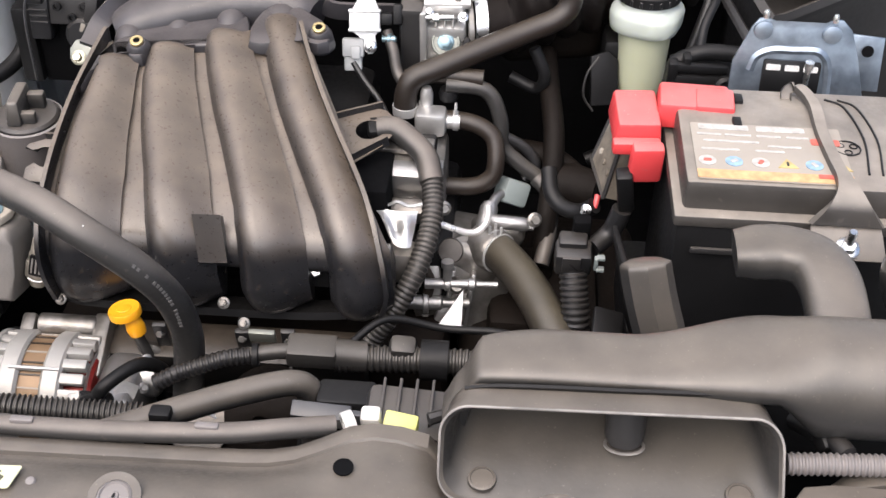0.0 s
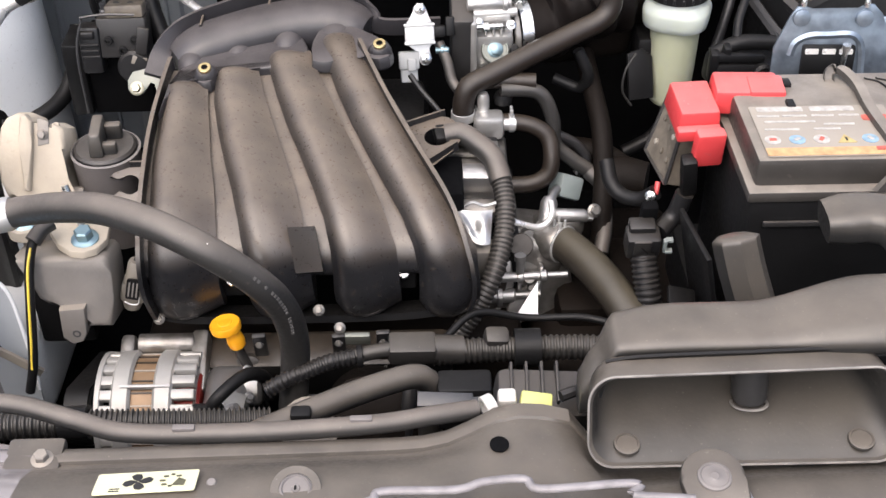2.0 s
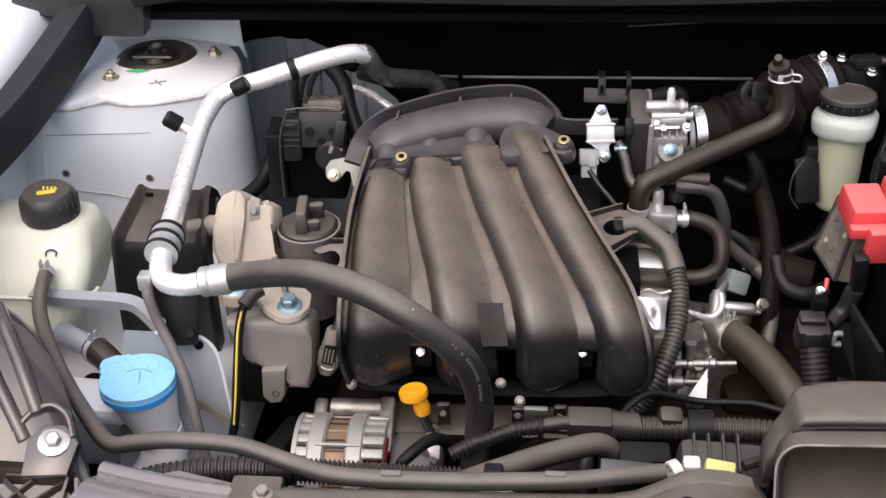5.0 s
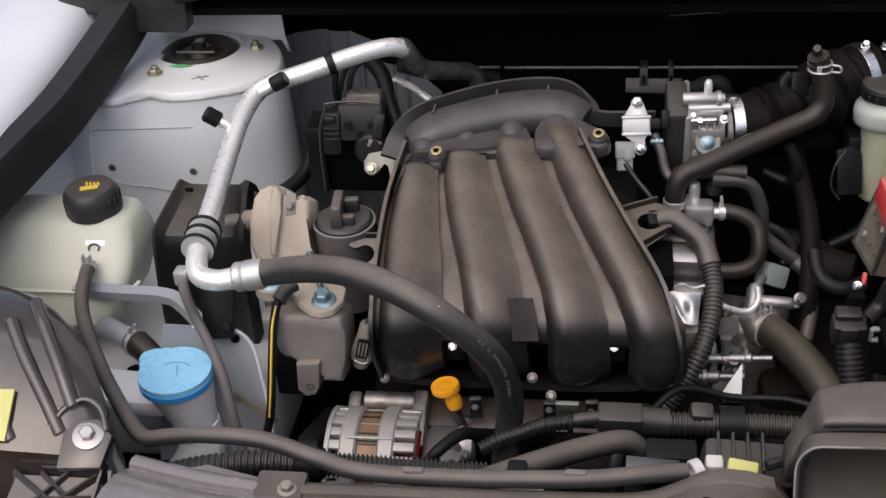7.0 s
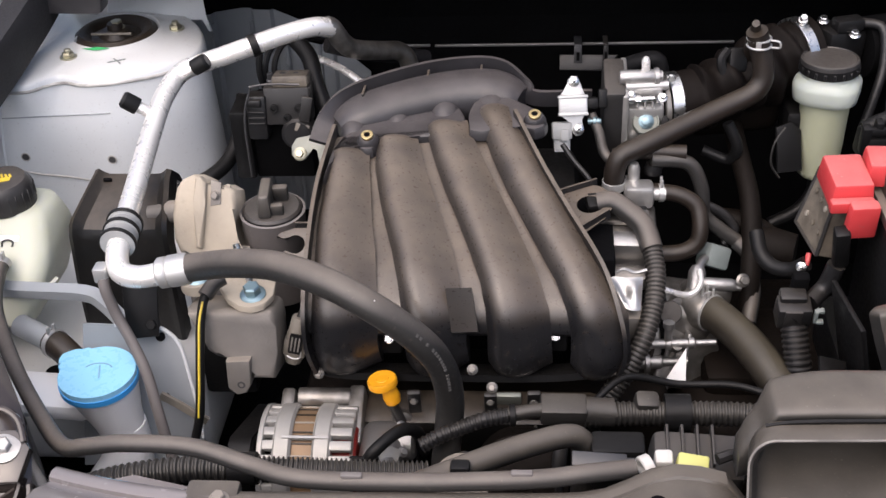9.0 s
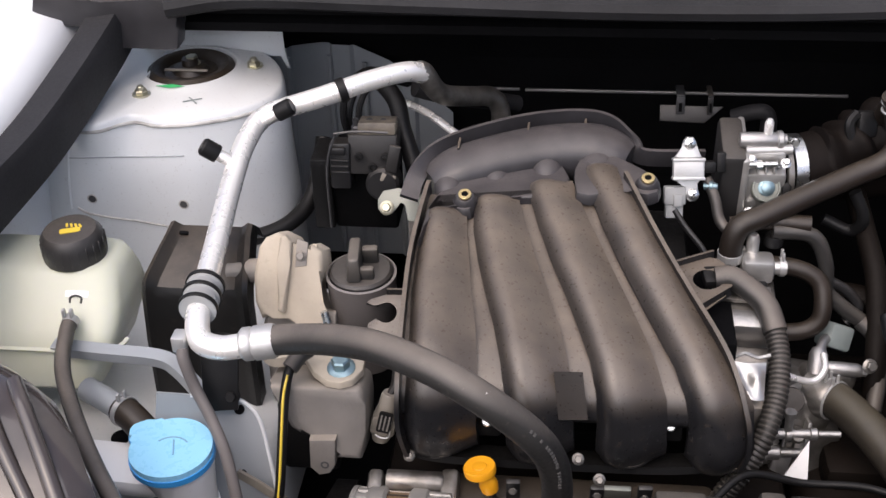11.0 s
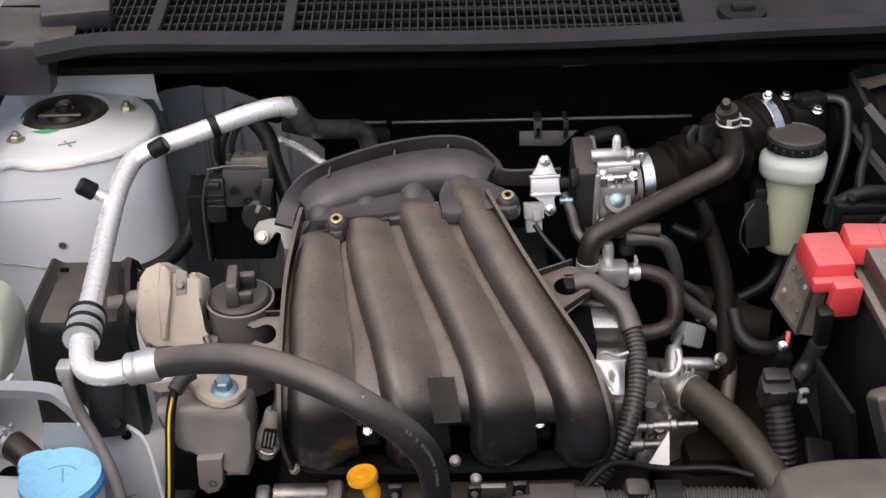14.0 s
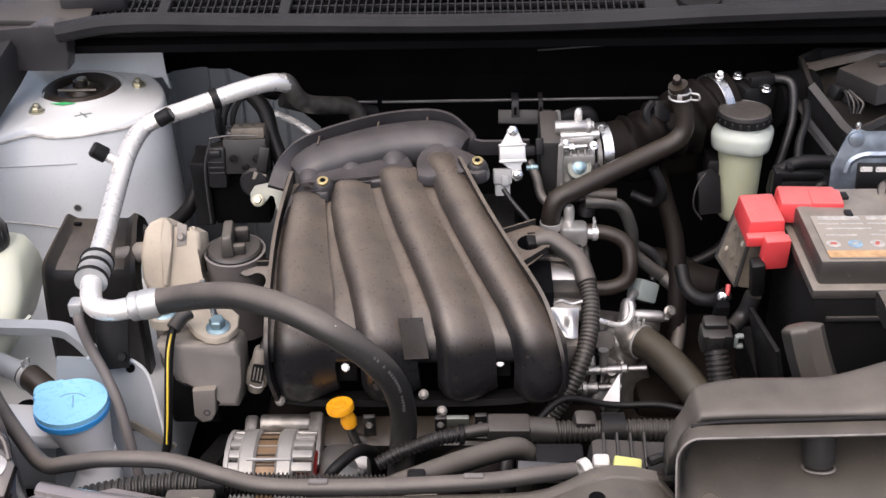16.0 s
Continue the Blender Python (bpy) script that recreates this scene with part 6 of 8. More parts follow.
    win = pose(*(base + up * 0.024 + Vector((0.001, -0.0125, 0.002))), 82, 13, 0)
    window = part("window", prism(rounded(0.014, 0.024, 0.002, 3), 0.002, win), M_BLACK, sn)
    part("pins", merge(*[prism(rounded(0.0016, 0.017, 0.0005, 2), 0.0016, win @ pose(-0.004 + 0.004 * i, 0, 0.0018)) for i in range(3)]), M_LIP, window)
    part("spring_clip", tube([win @ Vector(q) for q in ((-0.007, -0.016, 0.002), (0.0, -0.0175, 0.003), (0.007, -0.016, 0.002), (0.0075, -0.008, 0.002))], 0.0009, 6, 4), M_ALU_WHITE, sn)
    part("cable", tube([base + up * 0.05, base + up * 0.058 + Vector((0.002, 0.008, 0)), (-0.152, -0.055, 0.835), (-0.150, -0.04, 0.842)], 0.004, 8), M_LOOM, sn)
    # Brake hydraulic unit and black lines behind.
    ab = thing("brake_unit", (-0.235, 0.30, 0.78), "black brake hydraulic unit with plug and metal lines", "brake unit")
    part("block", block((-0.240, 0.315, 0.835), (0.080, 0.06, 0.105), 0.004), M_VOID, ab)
    body = part("valve_body", block((-0.225, 0.290, 0.893), (0.060, 0.040, 0.050), 0.003, (-12, 0, 2)), M_PLASTIC, ab, "dusty dark alloy valve body")
    part("cover", block((-0.219, 0.292, 0.926), (0.046, 0.034, 0.016), 0.003, (-12, 0, 2)), M_FUSE, body)
    part("union", merge(*[lathe([(0.006, 0), (0.006, 0.008), (0.004, 0.010), (0.004, 0.018)], (-0.246 + 0.017 * k, 0.292, 0.917), (0, -0.1, 1), 6) for k in range(3)]), M_GREASY, body)
    part("port", merge(*[ring((-0.240 + 0.016 * k, 0.2655, 0.897 - 0.014 * (k % 2)), (0, -1, 0.2), 0.0055, 0.003, 0.004, 14) for k in range(3)]), M_BLACK, body)
    part("motor", lathe([(0.021, 0), (0.021, 0.026), (0.017, 0.030), (0.0, 0.030)], (-0.212, 0.284, 0.858), (0, -1, 0.2), 24), M_LOOM, ab)
    part("plug", merge(block((-0.264, 0.276, 0.882), (0.026, 0.026, 0.060), 0.004, (-8, 0, 0)), block((-0.266, 0.264, 0.905), (0.020, 0.008, 0.010), 0.002, (-8, 0, 0)), *[block((-0.264, 0.2625, 0.868 + 0.008 * k), (0.022, 0.003, 0.003), 0.0008, (-8, 0, 0)) for k in range(4)]), M_LOOM, ab)
    part("frame", merge(tube([(-0.266, 0.262, 0.930), (-0.279, 0.258, 0.885), (-0.280, 0.257, 0.800)], 0.0016, 6, 4), tube([(-0.268, 0.260, 0.930), (-0.240, 0.262, 0.933), (-0.203, 0.264, 0.931)], 0.0016, 6, 4)), M_GREASY, ab)
    # Added black block, made up to darken the gap beside the tower hose.
    part("carrier", block((-0.292, 0.306, 0.835), (0.026, 0.060, 0.10), 0.004), M_BLACK, ab)
    part("lever", block((-0.198, 0.262, 0.897), (0.014, 0.005, 0.034), 0.0015, (-8, 12, 0)), M_PLASTIC, ab)
    part("tag", block((-0.205, 0.258, 0.872), (0.018, 0.003, 0.012), 0.001, (-10, 20, 0)), M_TAN_PLUG, ab)
    part("thin_line", tube([(-0.262, 0.33, 0.885), (-0.268, 0.325, 0.92), (-0.262, 0.335, 0.955), (-0.245, 0.36, 0.965), (-0.225, 0.385, 0.955)], 0.0045, 8), M_BLACK, ab)
    for dx in (0, 0.012):
        part("line", tube([(-0.262 + dx, 0.33, 0.885), (-0.262 + dx, 0.34, 0.925), (-0.250 + dx, 0.36, 0.945), (-0.225 + dx, 0.39, 0.940), (-0.20 + dx, 0.42, 0.92)], 0.004, 8), M_BLACK, ab)
    part("pipe", tube([(-0.226, 0.36, 0.955), (-0.205, 0.35, 0.93), (-0.195, 0.33, 0.90), (-0.182, 0.31, 0.87), (-0.17, 0.29, 0.84)], 0.0115, 12), M_BLACK, ab)
    part("bright_line", tube([(-0.215, 0.39, 0.915), (-0.17, 0.37, 0.905), (-0.13, 0.34, 0.892), (-0.10, 0.32, 0.885)], 0.005, 8), M_ALU, ab)
    part("return_pipe", tube([(-0.06, 0.46, 0.875), (-0.10, 0.43, 0.895), (-0.145, 0.40, 0.915), (-0.185, 0.38, 0.935)], 0.012, 12), M_COWL, ab)
    hl = thing("lifting_eye", (-0.185, 0.20, 0.78), "pale metal lifting bracket with bolt", "bracket")
    out = [(-0.029, 0.0134), (-0.0285, 0.002), (-0.023, -0.004), (-0.011, -0.003), (-0.006, 0.004), (-0.002, 0.011), (0.004, 0.0084), (0.006, -0.006), (0.008, -0.0116), (0.021, -0.013), (0.027, 0.0084), (0.020, 0.025), (-0.006, 0.027), (-0.023, 0.0234)]
    part("plate", prism(out, 0.003, pose(-0.180, 0.200, 0.862, 53.1, 0, 0), 0.0008), M_LIFT, hl)
    part("bolt", hexbolt((-0.198, 0.200, 0.866), (0, -0.8, 0.6), 0.0055, 0.007, 1.6), M_GOLD_BOLT, hl)
    part("stem", block((-0.165, 0.21, 0.82), (0.02, 0.01, 0.08), 0.003), M_CAST_DUSTY, hl)
    tower_hose = thing("tower_hose", (-0.33, 0.25, 0.74), "black rubber hose curved round the strut tower", "hose")
    part("hose", tube([(-0.42, 0.243, 0.782), (-0.385, 0.247, 0.785), (-0.345, 0.270, 0.790), (-0.320, 0.305, 0.802), (-0.309, 0.340, 0.832), (-0.306, 0.37, 0.865)], 0.0105, 12), M_BLACK, tower_hose)


build_left_things()


# ---- the front: alternator, looms, panel, intake duct ----
def build_alternator():
    alt = thing("alternator", (-0.12, -0.17, 0.62), "bright cast aluminium alternator with copper windings", "alternator")
    c, ax = Vector((-0.124, -0.165, 0.688)), Vector((1, 0.0, 0))
    r = 0.060
    part("stator", lathe([(r - 0.002, -0.036), (r - 0.001, -0.034), (r - 0.001, -0.004), (r - 0.002, -0.002)], c, ax, 48), M_COPPER, alt, "copper-brown laminated stator")
    for i in range(14):
        a = 0.2 + 0.22 * i
        part("stator_strip", block(c + Vector((-0.019, -(r - 0.0005) * math.cos(a), (r - 0.0005) * math.sin(a))), (0.031, 0.0014, 0.0016), 0.0, (-math.degrees(a), 0, 0)), M_BROWN_RUBBER if i % 3 else M_LABEL_TAN, alt)
    part("core", lathe([(r - 0.020, -0.066), (r - 0.016, -0.05), (r - 0.016, -0.036)], c, ax, 40), M_BLACK, alt)
    for x0, x1, n in ((-0.066, -0.036, 24), (-0.002, 0.034, 24)):
        drum = part("end_housing", merge(ring(c + ax * x0, ax, r + 0.003, r - 0.010, 0.006, 40), ring(c + ax * (x1 - 0.014), ax, r + 0.004, r - 0.010, 0.020, 40) if x0 < -0.05 else ring(c + ax * (x0 - 0.006), ax, r + 0.004, r - 0.010, 0.020, 40), lathe([(0.02, 0), (r - 0.014, 0.001), (r - 0.010, 0.004)], c + ax * (x0 + 0.001 if x0 < -0.05 else x1 - 0.005), ax, 40)), M_ALT, alt)
        for i in range(n):
            a = 2 * math.pi * i / n
            d = Vector((0, math.cos(a), math.sin(a)))
            if d.z < -0.5:
                continue
            q = c + ax * ((x0 + x1) / 2) + d * (r - 0.003)
            part("fin", block(q, (x1 - x0, 0.0108, 0.010), 0.0018, (math.degrees(a) - 90, 0, 0)), M_ALT, drum)
    part("winding", lathe([(r - 0.020, -0.002), (r - 0.016, 0.0), (r - 0.016, 0.034), (r - 0.018, 0.036)], c, ax, 40), M_REDCOIL, alt, "red varnished windings")
    part("lug_arm", merge(block(c + Vector((-0.045, 0.032, 0.036)), (0.016, 0.06, 0.03), 0.005, (25, 0, 0)), block(c + Vector((0.030, 0.032, 0.034)), (0.018, 0.07, 0.034), 0.005, (25, 0, 0)), lathe([(0.011, 0), (0.0115, 0.002), (0.0115, 0.055), (0.010, 0.058)], c + Vector((-0.034, 0.048, 0.050)), ax, 20)), M_CAST_DARK, alt)
    part("through_bolt", tube([c + Vector((-0.04, -0.024, 0.057)), c + Vector((0.01, -0.024, 0.057))], 0.003, 8), M_CAST, alt)
    rear = part("rear_cover", merge(block(c + Vector((0.060, -0.01, 0.0)), (0.045, 0.085, 0.080), 0.014, segments=3), lathe([(0.018, 0), (0.018, 0.02), (0.014, 0.024)], c + Vector((0.072, 0.01, 0.02)), ax, 20)), M_CAST, alt)
    part("regulator_plug", merge(block(c + Vector((0.048, -0.046, 0.030)), (0.034, 0.026, 0.034), 0.005, (20, 0, 0)), tube([c + Vector((0.050, -0.05, 0.046)), c + Vector((0.062, -0.045, 0.062)), c + Vector((0.085, -0.02, 0.066)), c + Vector((0.100, 0.0, 0.045)), c + Vector((0.104, 0.01, 0.01))], 0.007, 10)), M_BLACK, rear)
    sock = part("socket", ring(c + Vector((0.046, -0.052, 0.036)), (0.25, -0.8, 0.55), 0.017, 0.0125, 0.014, 24), M_BLACK, rear)
    part("socket_floor", lathe([(0.0125, 0), (0.0125, 0.004), (0.005, 0.006)], c + Vector((0.046, -0.050, 0.035)), (0.25, -0.8, 0.55), 20), M_PURPLE, sock, "violet socket inside")
    for dx, dy, dz, w, h, rx, ry in ((0.066, -0.048, 0.012, 0.022, 0.020, 50, 20), (0.050, -0.062, 0.006, 0.034, 0.012, 62, -10), (0.072, -0.030, 0.036, 0.020, 0.026, 30, 28), (0.030, -0.050, 0.044, 0.012, 0.014, 40, -8)):
        part("facet", block(c + Vector((dx, dy, dz)), (w, h, 0.006), 0.0015, (rx, ry, 0)), M_ALT, rear)
    for q in ((0.084, -0.012, 0.028), (0.080, 0.020, 0.036)):
        part("screw", hexbolt(c + Vector(q), (0.5, -0.5, 0.7), 0.004, 0.004), M_CAST, rear)
    pulley = part("pulley", lathe([(0.028, 0), (0.030, 0.003), (0.027, 0.006), (0.030, 0.009), (0.027, 0.012), (0.030, 0.015), (0.027, 0.018), (0.030, 0.021), (0.028, 0.024)], c - ax * 0.102, ax, 32), M_BLACK, alt)
    solo("drive_belt", sweep([c + Vector((-0.092, 0.032 * math.cos(a) + (0.10 if abs(a) < 1.5 else 0), 0.032 * math.sin(a) - (0.05 if abs(a) < 1.5 else 0))) for a in np.linspace(-math.pi, math.pi, 25)], [(-0.012, -0.002), (0.012, -0.002), (0.012, 0.002), (-0.012, 0.002)], side=(1, 0, 0)), M_BLACK, "black ribbed drive belt beside the alternator", "belt")
    dip = thing("dipstick", (-0.055, -0.125, 0.64), "oil dipstick with orange-yellow ring handle", "dipstick")
    part("tube", tube([(-0.0550, -0.1335, 0.755), (-0.050, -0.134, 0.736), (-0.040, -0.136, 0.705), (-0.032, -0.134, 0.655)], 0.0056, 10), M_LOOM_DUSTY, dip)
    h = part("handle", merge(lathe([(0.0125, 0.000), (0.0158, 0.0025), (0.0162, 0.0085), (0.0150, 0.0105), (0.0120, 0.0098), (0.0, 0.0098)], (-0.0615, -0.133, 0.7690), (-0.12, 0.06, 1), 32), lathe([(0.004, -0.010), (0.0085, -0.007), (0.0096, 0.000), (0.0085, 0.007), (0.006, 0.012)], (-0.0535, -0.1345, 0.757), (-0.2, 0.0, 1), 20)), M_ORANGE, dip, "orange-yellow ring handle")
    part("knob", lathe([(0.0075, 0.0), (0.0070, 0.0008), (0.0, 0.001)], (-0.0627, -0.1324, 0.7788), (-0.12, 0.12, 1), 24), M_ORANGE, h)


def build_looms():
    lm = thing("front_loom", (0.15, -0.19, 0.70), "black corrugated wiring loom with taped branches", "wiring loom")
    part("conduit", conduit([(-0.015, -0.205, 0.752), (0.005, -0.200, 0.762), (0.023, -0.195, 0.767), (0.048, -0.188, 0.773), (0.074, -0.182, 0.774)], 0.0085, 0.0055, 0.14, 12), M_LOOM, lm)
    part("junction", block((0.129, -0.170, 0.773), (0.048, 0.028, 0.022), 0.004, (10, 2, 2)), M_LOOM_DUSTY, lm, "dusty black loom junction")
    part("collar", ring((0.074, -0.182, 0.774), (1, 0.1, 0), 0.0115, 0.008, 0.006), M_BLACK, lm)
    part("sleeve", tube([(0.072, -0.182, 0.774), (0.092, -0.178, 0.776), (0.108, -0.175, 0.776)], 0.0075, 12), M_LOOM_DUSTY, lm)
    part("conduit", conduit([(0.150, -0.170, 0.765), (0.200, -0.165, 0.764), (0.245, -0.165, 0.765), (0.30, -0.165, 0.765), (0.345, -0.170, 0.765)], 0.0132, 0.0060, 0.12, 14), M_LOOM_DUSTY, lm)
    part("tape", merge(tube([(0.150, -0.168, 0.769), (0.158, -0.167, 0.768), (0.170, -0.166, 0.766), (0.180, -0.165, 0.765)], 0.0150, 14), block((0.214, -0.160, 0.774), (0.026, 0.022, 0.020), 0.006, (14, 6, 4))), M_LOOM_DUSTY, lm)
    part("tape", tube([(0.232, -0.165, 0.766), (0.245, -0.165, 0.766), (0.258, -0.165, 0.766)], 0.0195, 14), M_BLACK, lm)
    part("cable", tube([(0.160, -0.150, 0.765), (0.195, -0.120, 0.775), (0.250, -0.112, 0.760), (0.305, -0.115, 0.762), (0.34, -0.125, 0.76)], 0.0040, 10), M_BLACK, lm)
    part("branch", tube([(0.128, -0.19, 0.755), (0.125, -0.205, 0.735), (0.12, -0.22, 0.70)], 0.008, 10), M_LOOM, lm)
    l2 = thing("headlamp_loom", (-0.17, -0.30, 0.77), "black corrugated loom along the front panel", "wiring loom")
    part("conduit", conduit([(-0.335, -0.318, 0.790), (-0.289, -0.312, 0.803), (-0.228, -0.305, 0.809), (-0.175, -0.302, 0.808)], 0.0135, 0.0065, 0.14, 14), M_LOOM_DUSTY, l2)
    part("conduit", conduit([(-0.165, -0.305, 0.812), (-0.10, -0.300, 0.806), (-0.05, -0.292, 0.797), (0.0, -0.285, 0.79)], 0.0125, 0.0045, 0.2, 14), M_LOOM_DUSTY, l2)
    part("tape", tube([(-0.182, -0.303, 0.809), (-0.170, -0.304, 0.811), (-0.158, -0.304, 0.812)], 0.0155, 14), M_BLACK, l2)
    gp = thing("coolant_pipe", (0.08, -0.30, 0.74), "dusty dark grey moulded pipe with rounded end", "coolant pipe")
    part("pipe", tube([(-0.03, -0.366, 0.838), (0.016, -0.338, 0.838), (0.074, -0.303, 0.836), (0.112, -0.283, 0.834), (0.131, -0.275, 0.832), (0.142, -0.271, 0.825), (0.146, -0.270, 0.810), (0.146, -0.27, 0.74)], 0.0115, 16), M_DUCT, gp)
    part("clip", block((0.036, -0.336, 0.848), (0.018, 0.014, 0.010), 0.003), M_BLACK, gp)
    st = thing("water_pump_area", (0.06, -0.20, 0.62), "grimy pump housing darkened for deep shade, with bright clips", "pump housing")
    part("housing", lathe([(0.05, 0), (0.05, 0.05), (0.032, 0.062), (0.014, 0.062), (0.012, 0.05)], (0.085, -0.17, 0.685), (0, -0.85, 0.5), 28), M_DEEP_SHADE, st)
    part("boss", lathe([(0.03, 0), (0.03, 0.04), (0.012, 0.044)], (0.025, -0.19, 0.69), (0, -0.7, 0.6), 24), M_CAST_DUSTY, st)
    part("bright_clip", merge(block((0.036, -0.215, 0.725), (0.020, 0.005, 0.007), 0.001, (20, 40, 0)), block((0.028, -0.212, 0.735), (0.010, 0.006, 0.010), 0.001)), M_ALU_WHITE, st)


def build_front_panel():
    fp = thing("radiator_cover", (0.05, -0.44, 0.62), "dusty dark plastic radiator top cover with push clips", "radiator cover")
    # Rows from back to front, columns from side to side; the rear edge rises to a crest beside the duct.
    xs = np.linspace(-0.318, 0.62, 50)
    bm = bmesh.new()
    rows = []
    for dy, dz in ((0.0, -0.05), (0.0, -0.004), (-0.003, 0.0), (-0.011, 0.003), (-0.0145, 0.002), (-0.0165, -0.002), (-0.021, -0.001), (-0.034, 0.008), (-0.050, 0.018), (-0.074, 0.025), (-0.094, 0.027), (-0.118, 0.029), (-0.121, 0.018), (-0.122, -0.02)):
        row = []
        for x in xs:
            crest = math.exp(-(((x - 0.215) / (0.042 if x < 0.215 else 0.085)) ** 2))
            bend = 0.045 * max(0.0, (-0.17 - x) / 0.2) ** 1.6
            y0 = -0.398 + 0.020 * crest + 1.2 * bend
            z0 = 0.874 + 0.045 * max(0, x + 0.15) * 0.45 + 0.014 * crest - 0.25 * bend
            z0 += 0.012 * max(0.0, min(1.0, (x - 0.3) / 0.1))
            under = max(0.0, min(1.0, (x - 0.252) / 0.034)) * max(0.0, min(1.0, (0.57 - x) / 0.03))
            z0 -= 0.034 * under * under * (3 - 2 * under) * max(0.15, min(1.0, 1.0 + (dy + 0.05) / 0.045))
            row.append(bm.verts.new((x, y0 + dy, z0 + dz * (1 - 0.85 * crest if dz > 0 else 1))))
        rows.append(row)
    for a, b in zip(rows, rows[1:]):
        for k in range(8, len(xs) - 1):
            bm.faces.new((a[k], a[k + 1], b[k + 1], b[k]))
    # The cover's corner, a paler copy with the sky's sheen painted in.
    corner = bmesh.new()
    for a, b in zip(rows, rows[1:]):
        p, q = ([corner.verts.new(v.co) for v in r[:9]] for r in (a, b))
        for k in range(8):
            corner.faces.new((p[k], p[k + 1], q[k + 1], q[k]))
    bmesh.ops.remove_doubles(corner, verts=list(corner.verts), dist=0.00001)
    bmesh.ops.solidify(corner, geom=list(corner.faces), thickness=0.003)
    part("corner", corner, M_MAUVE, fp, "glossy cover corner, painted paler for its sky reflection", angle=45)
    bmesh.ops.delete(bm, geom=[v for v in bm.verts if not v.link_faces], context="VERTS")
    bmesh.ops.solidify(bm, geom=list(bm.faces), thickness=0.003)
    part("panel", bm, M_DUCT, fp, angle=45)
    part("hole", lathe([(0.0075, 0), (0.0075, 0.0012)], (0.200, -0.4295, 0.9030), (0, -0.08, 1), 20), M_VOID, fp, "round black hole")
    part("side_panel", prism([(0.516, -0.520), (0.640, -0.520), (0.640, -0.422), (0.545, -0.420), (0.524, -0.424), (0.517, -0.434)], 0.012, pose(0, 0, 0.898), 0.003), M_DUCT, fp)
    part("step", block((-0.06, -0.5045, 0.8895), (0.19, 0.050, 0.020), 0.006, (3, 0, 0)), M_PLASTIC, fp)
    part("clip_seat", ring((0.047, -0.4725, 0.9050), (0, -0.3, 1), 0.0190, 0.0125, 0.002, 28), M_DUCT, fp)
    part("push_clip", lathe([(0.0125, 0), (0.0122, 0.002), (0.0105, 0.003), (0.0095, 0.0018), (0.0035, 0.002), (0.003, 0.003), (0.0, 0.003)], (0.047, -0.4725, 0.9052), (0, -0.25, 1), 24), M_NECK, fp, "pale worn push clip")
    part("clip_slot", block((0.047, -0.4727, 0.9084), (0.0015, 0.006, 0.001), 0.0, (-14, 0, 0)), M_BLACK, fp)
    part("pip", lathe([(0.004, 0), (0.003, 0.0012), (0, 0.0015)], (-0.017, -0.461, 0.9025), (0, -0.28, 1), 14), M_NECK, fp)
    lab = thing("fan_warning_label", (-0.062, -0.457, 0.888), "pale yellow warning sticker with fan symbol", "sticker")
    base = pose(-0.0655, -0.4612, 0.9035, -16, -1.2, 1.5)
    part("sticker", prism(rounded(0.076, 0.028, 0.002, 3), 0.0010, base), M_PALE_YELLOW, lab)
    blades = []
    for a in (20, 110, 200, 290):
        blades.append(prism([(0.001, 0.0), (0.0045, 0.0045), (0.0045, 0.0090), (0.001, 0.0115), (-0.003, 0.0095), (-0.0028, 0.005)], 0.0004, base @ pose(-0.006, 0.0, 0.0011, 0, 0, a)))
    part("fan_symbol", merge(*blades), M_INK, lab, "black fan symbol")
    dots = [prism(rounded(0.003, 0.0022, 0.0008, 2), 0.0004, base @ pose(0.019 + 0.006 * math.cos(a) * (1 + j * 0.25), 0.008 * math.sin(a), 0.0011)) for j in range(2) for a in np.linspace(0, 6.28, 9)[:-1]]
    part("hand_symbol", merge(*dots, prism([(0, -0.006), (0.009, -0.007), (0.010, 0.0), (0.004, 0.004)], 0.0004, base @ pose(0.020, -0.001, 0.0011))), M_OLIVE_INK, lab, "faded printed warning symbol")
    part("edge_marks", merge(*[prism(rounded(0.008, 0.001, 0.0004, 2), 0.0004, base @ pose(-0.022, -0.0115 + 0.003 * i, 0.0011)) for i in range(2)]), M_INK, lab)
    la = thing("bonnet_latch", (0.21, -0.50, 0.80), "black bonnet latch recess with worn silver edge", "latch")
    # A solid block; its black stands in for the darkness of the cutout.
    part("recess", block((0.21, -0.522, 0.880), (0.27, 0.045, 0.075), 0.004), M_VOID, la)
    edge = [(0.085, -0.502, 0.918), (0.105, -0.497, 0.920), (0.112, -0.490, 0.921), (0.165, -0.490, 0.921), (0.185, -0.484, 0.922), (0.215, -0.483, 0.923), (0.226, -0.492, 0.922), (0.285, -0.490, 0.924), (0.298, -0.493, 0.924), (0.292, -0.500, 0.923), (0.335, -0.506, 0.924)]
    part("edge", sweep(spline(edge, 4), [(0.0034 * c, 0.0026 * q) for c, q in circle(10)], side=(0, 1, 0.2)), M_EDGE, la, "worn pale edge")
    part("edge", sweep(spline([(0.066, -0.500, 0.913), (0.091, -0.500, 0.914), (0.103, -0.501, 0.914), (0.119, -0.507, 0.914), (0.139, -0.503, 0.914)], 4), [(0.0036 * c, 0.0026 * q) for c, q in circle(10)], side=(0, 1, 0.2)), M_EDGE, la, "worn pale edge")
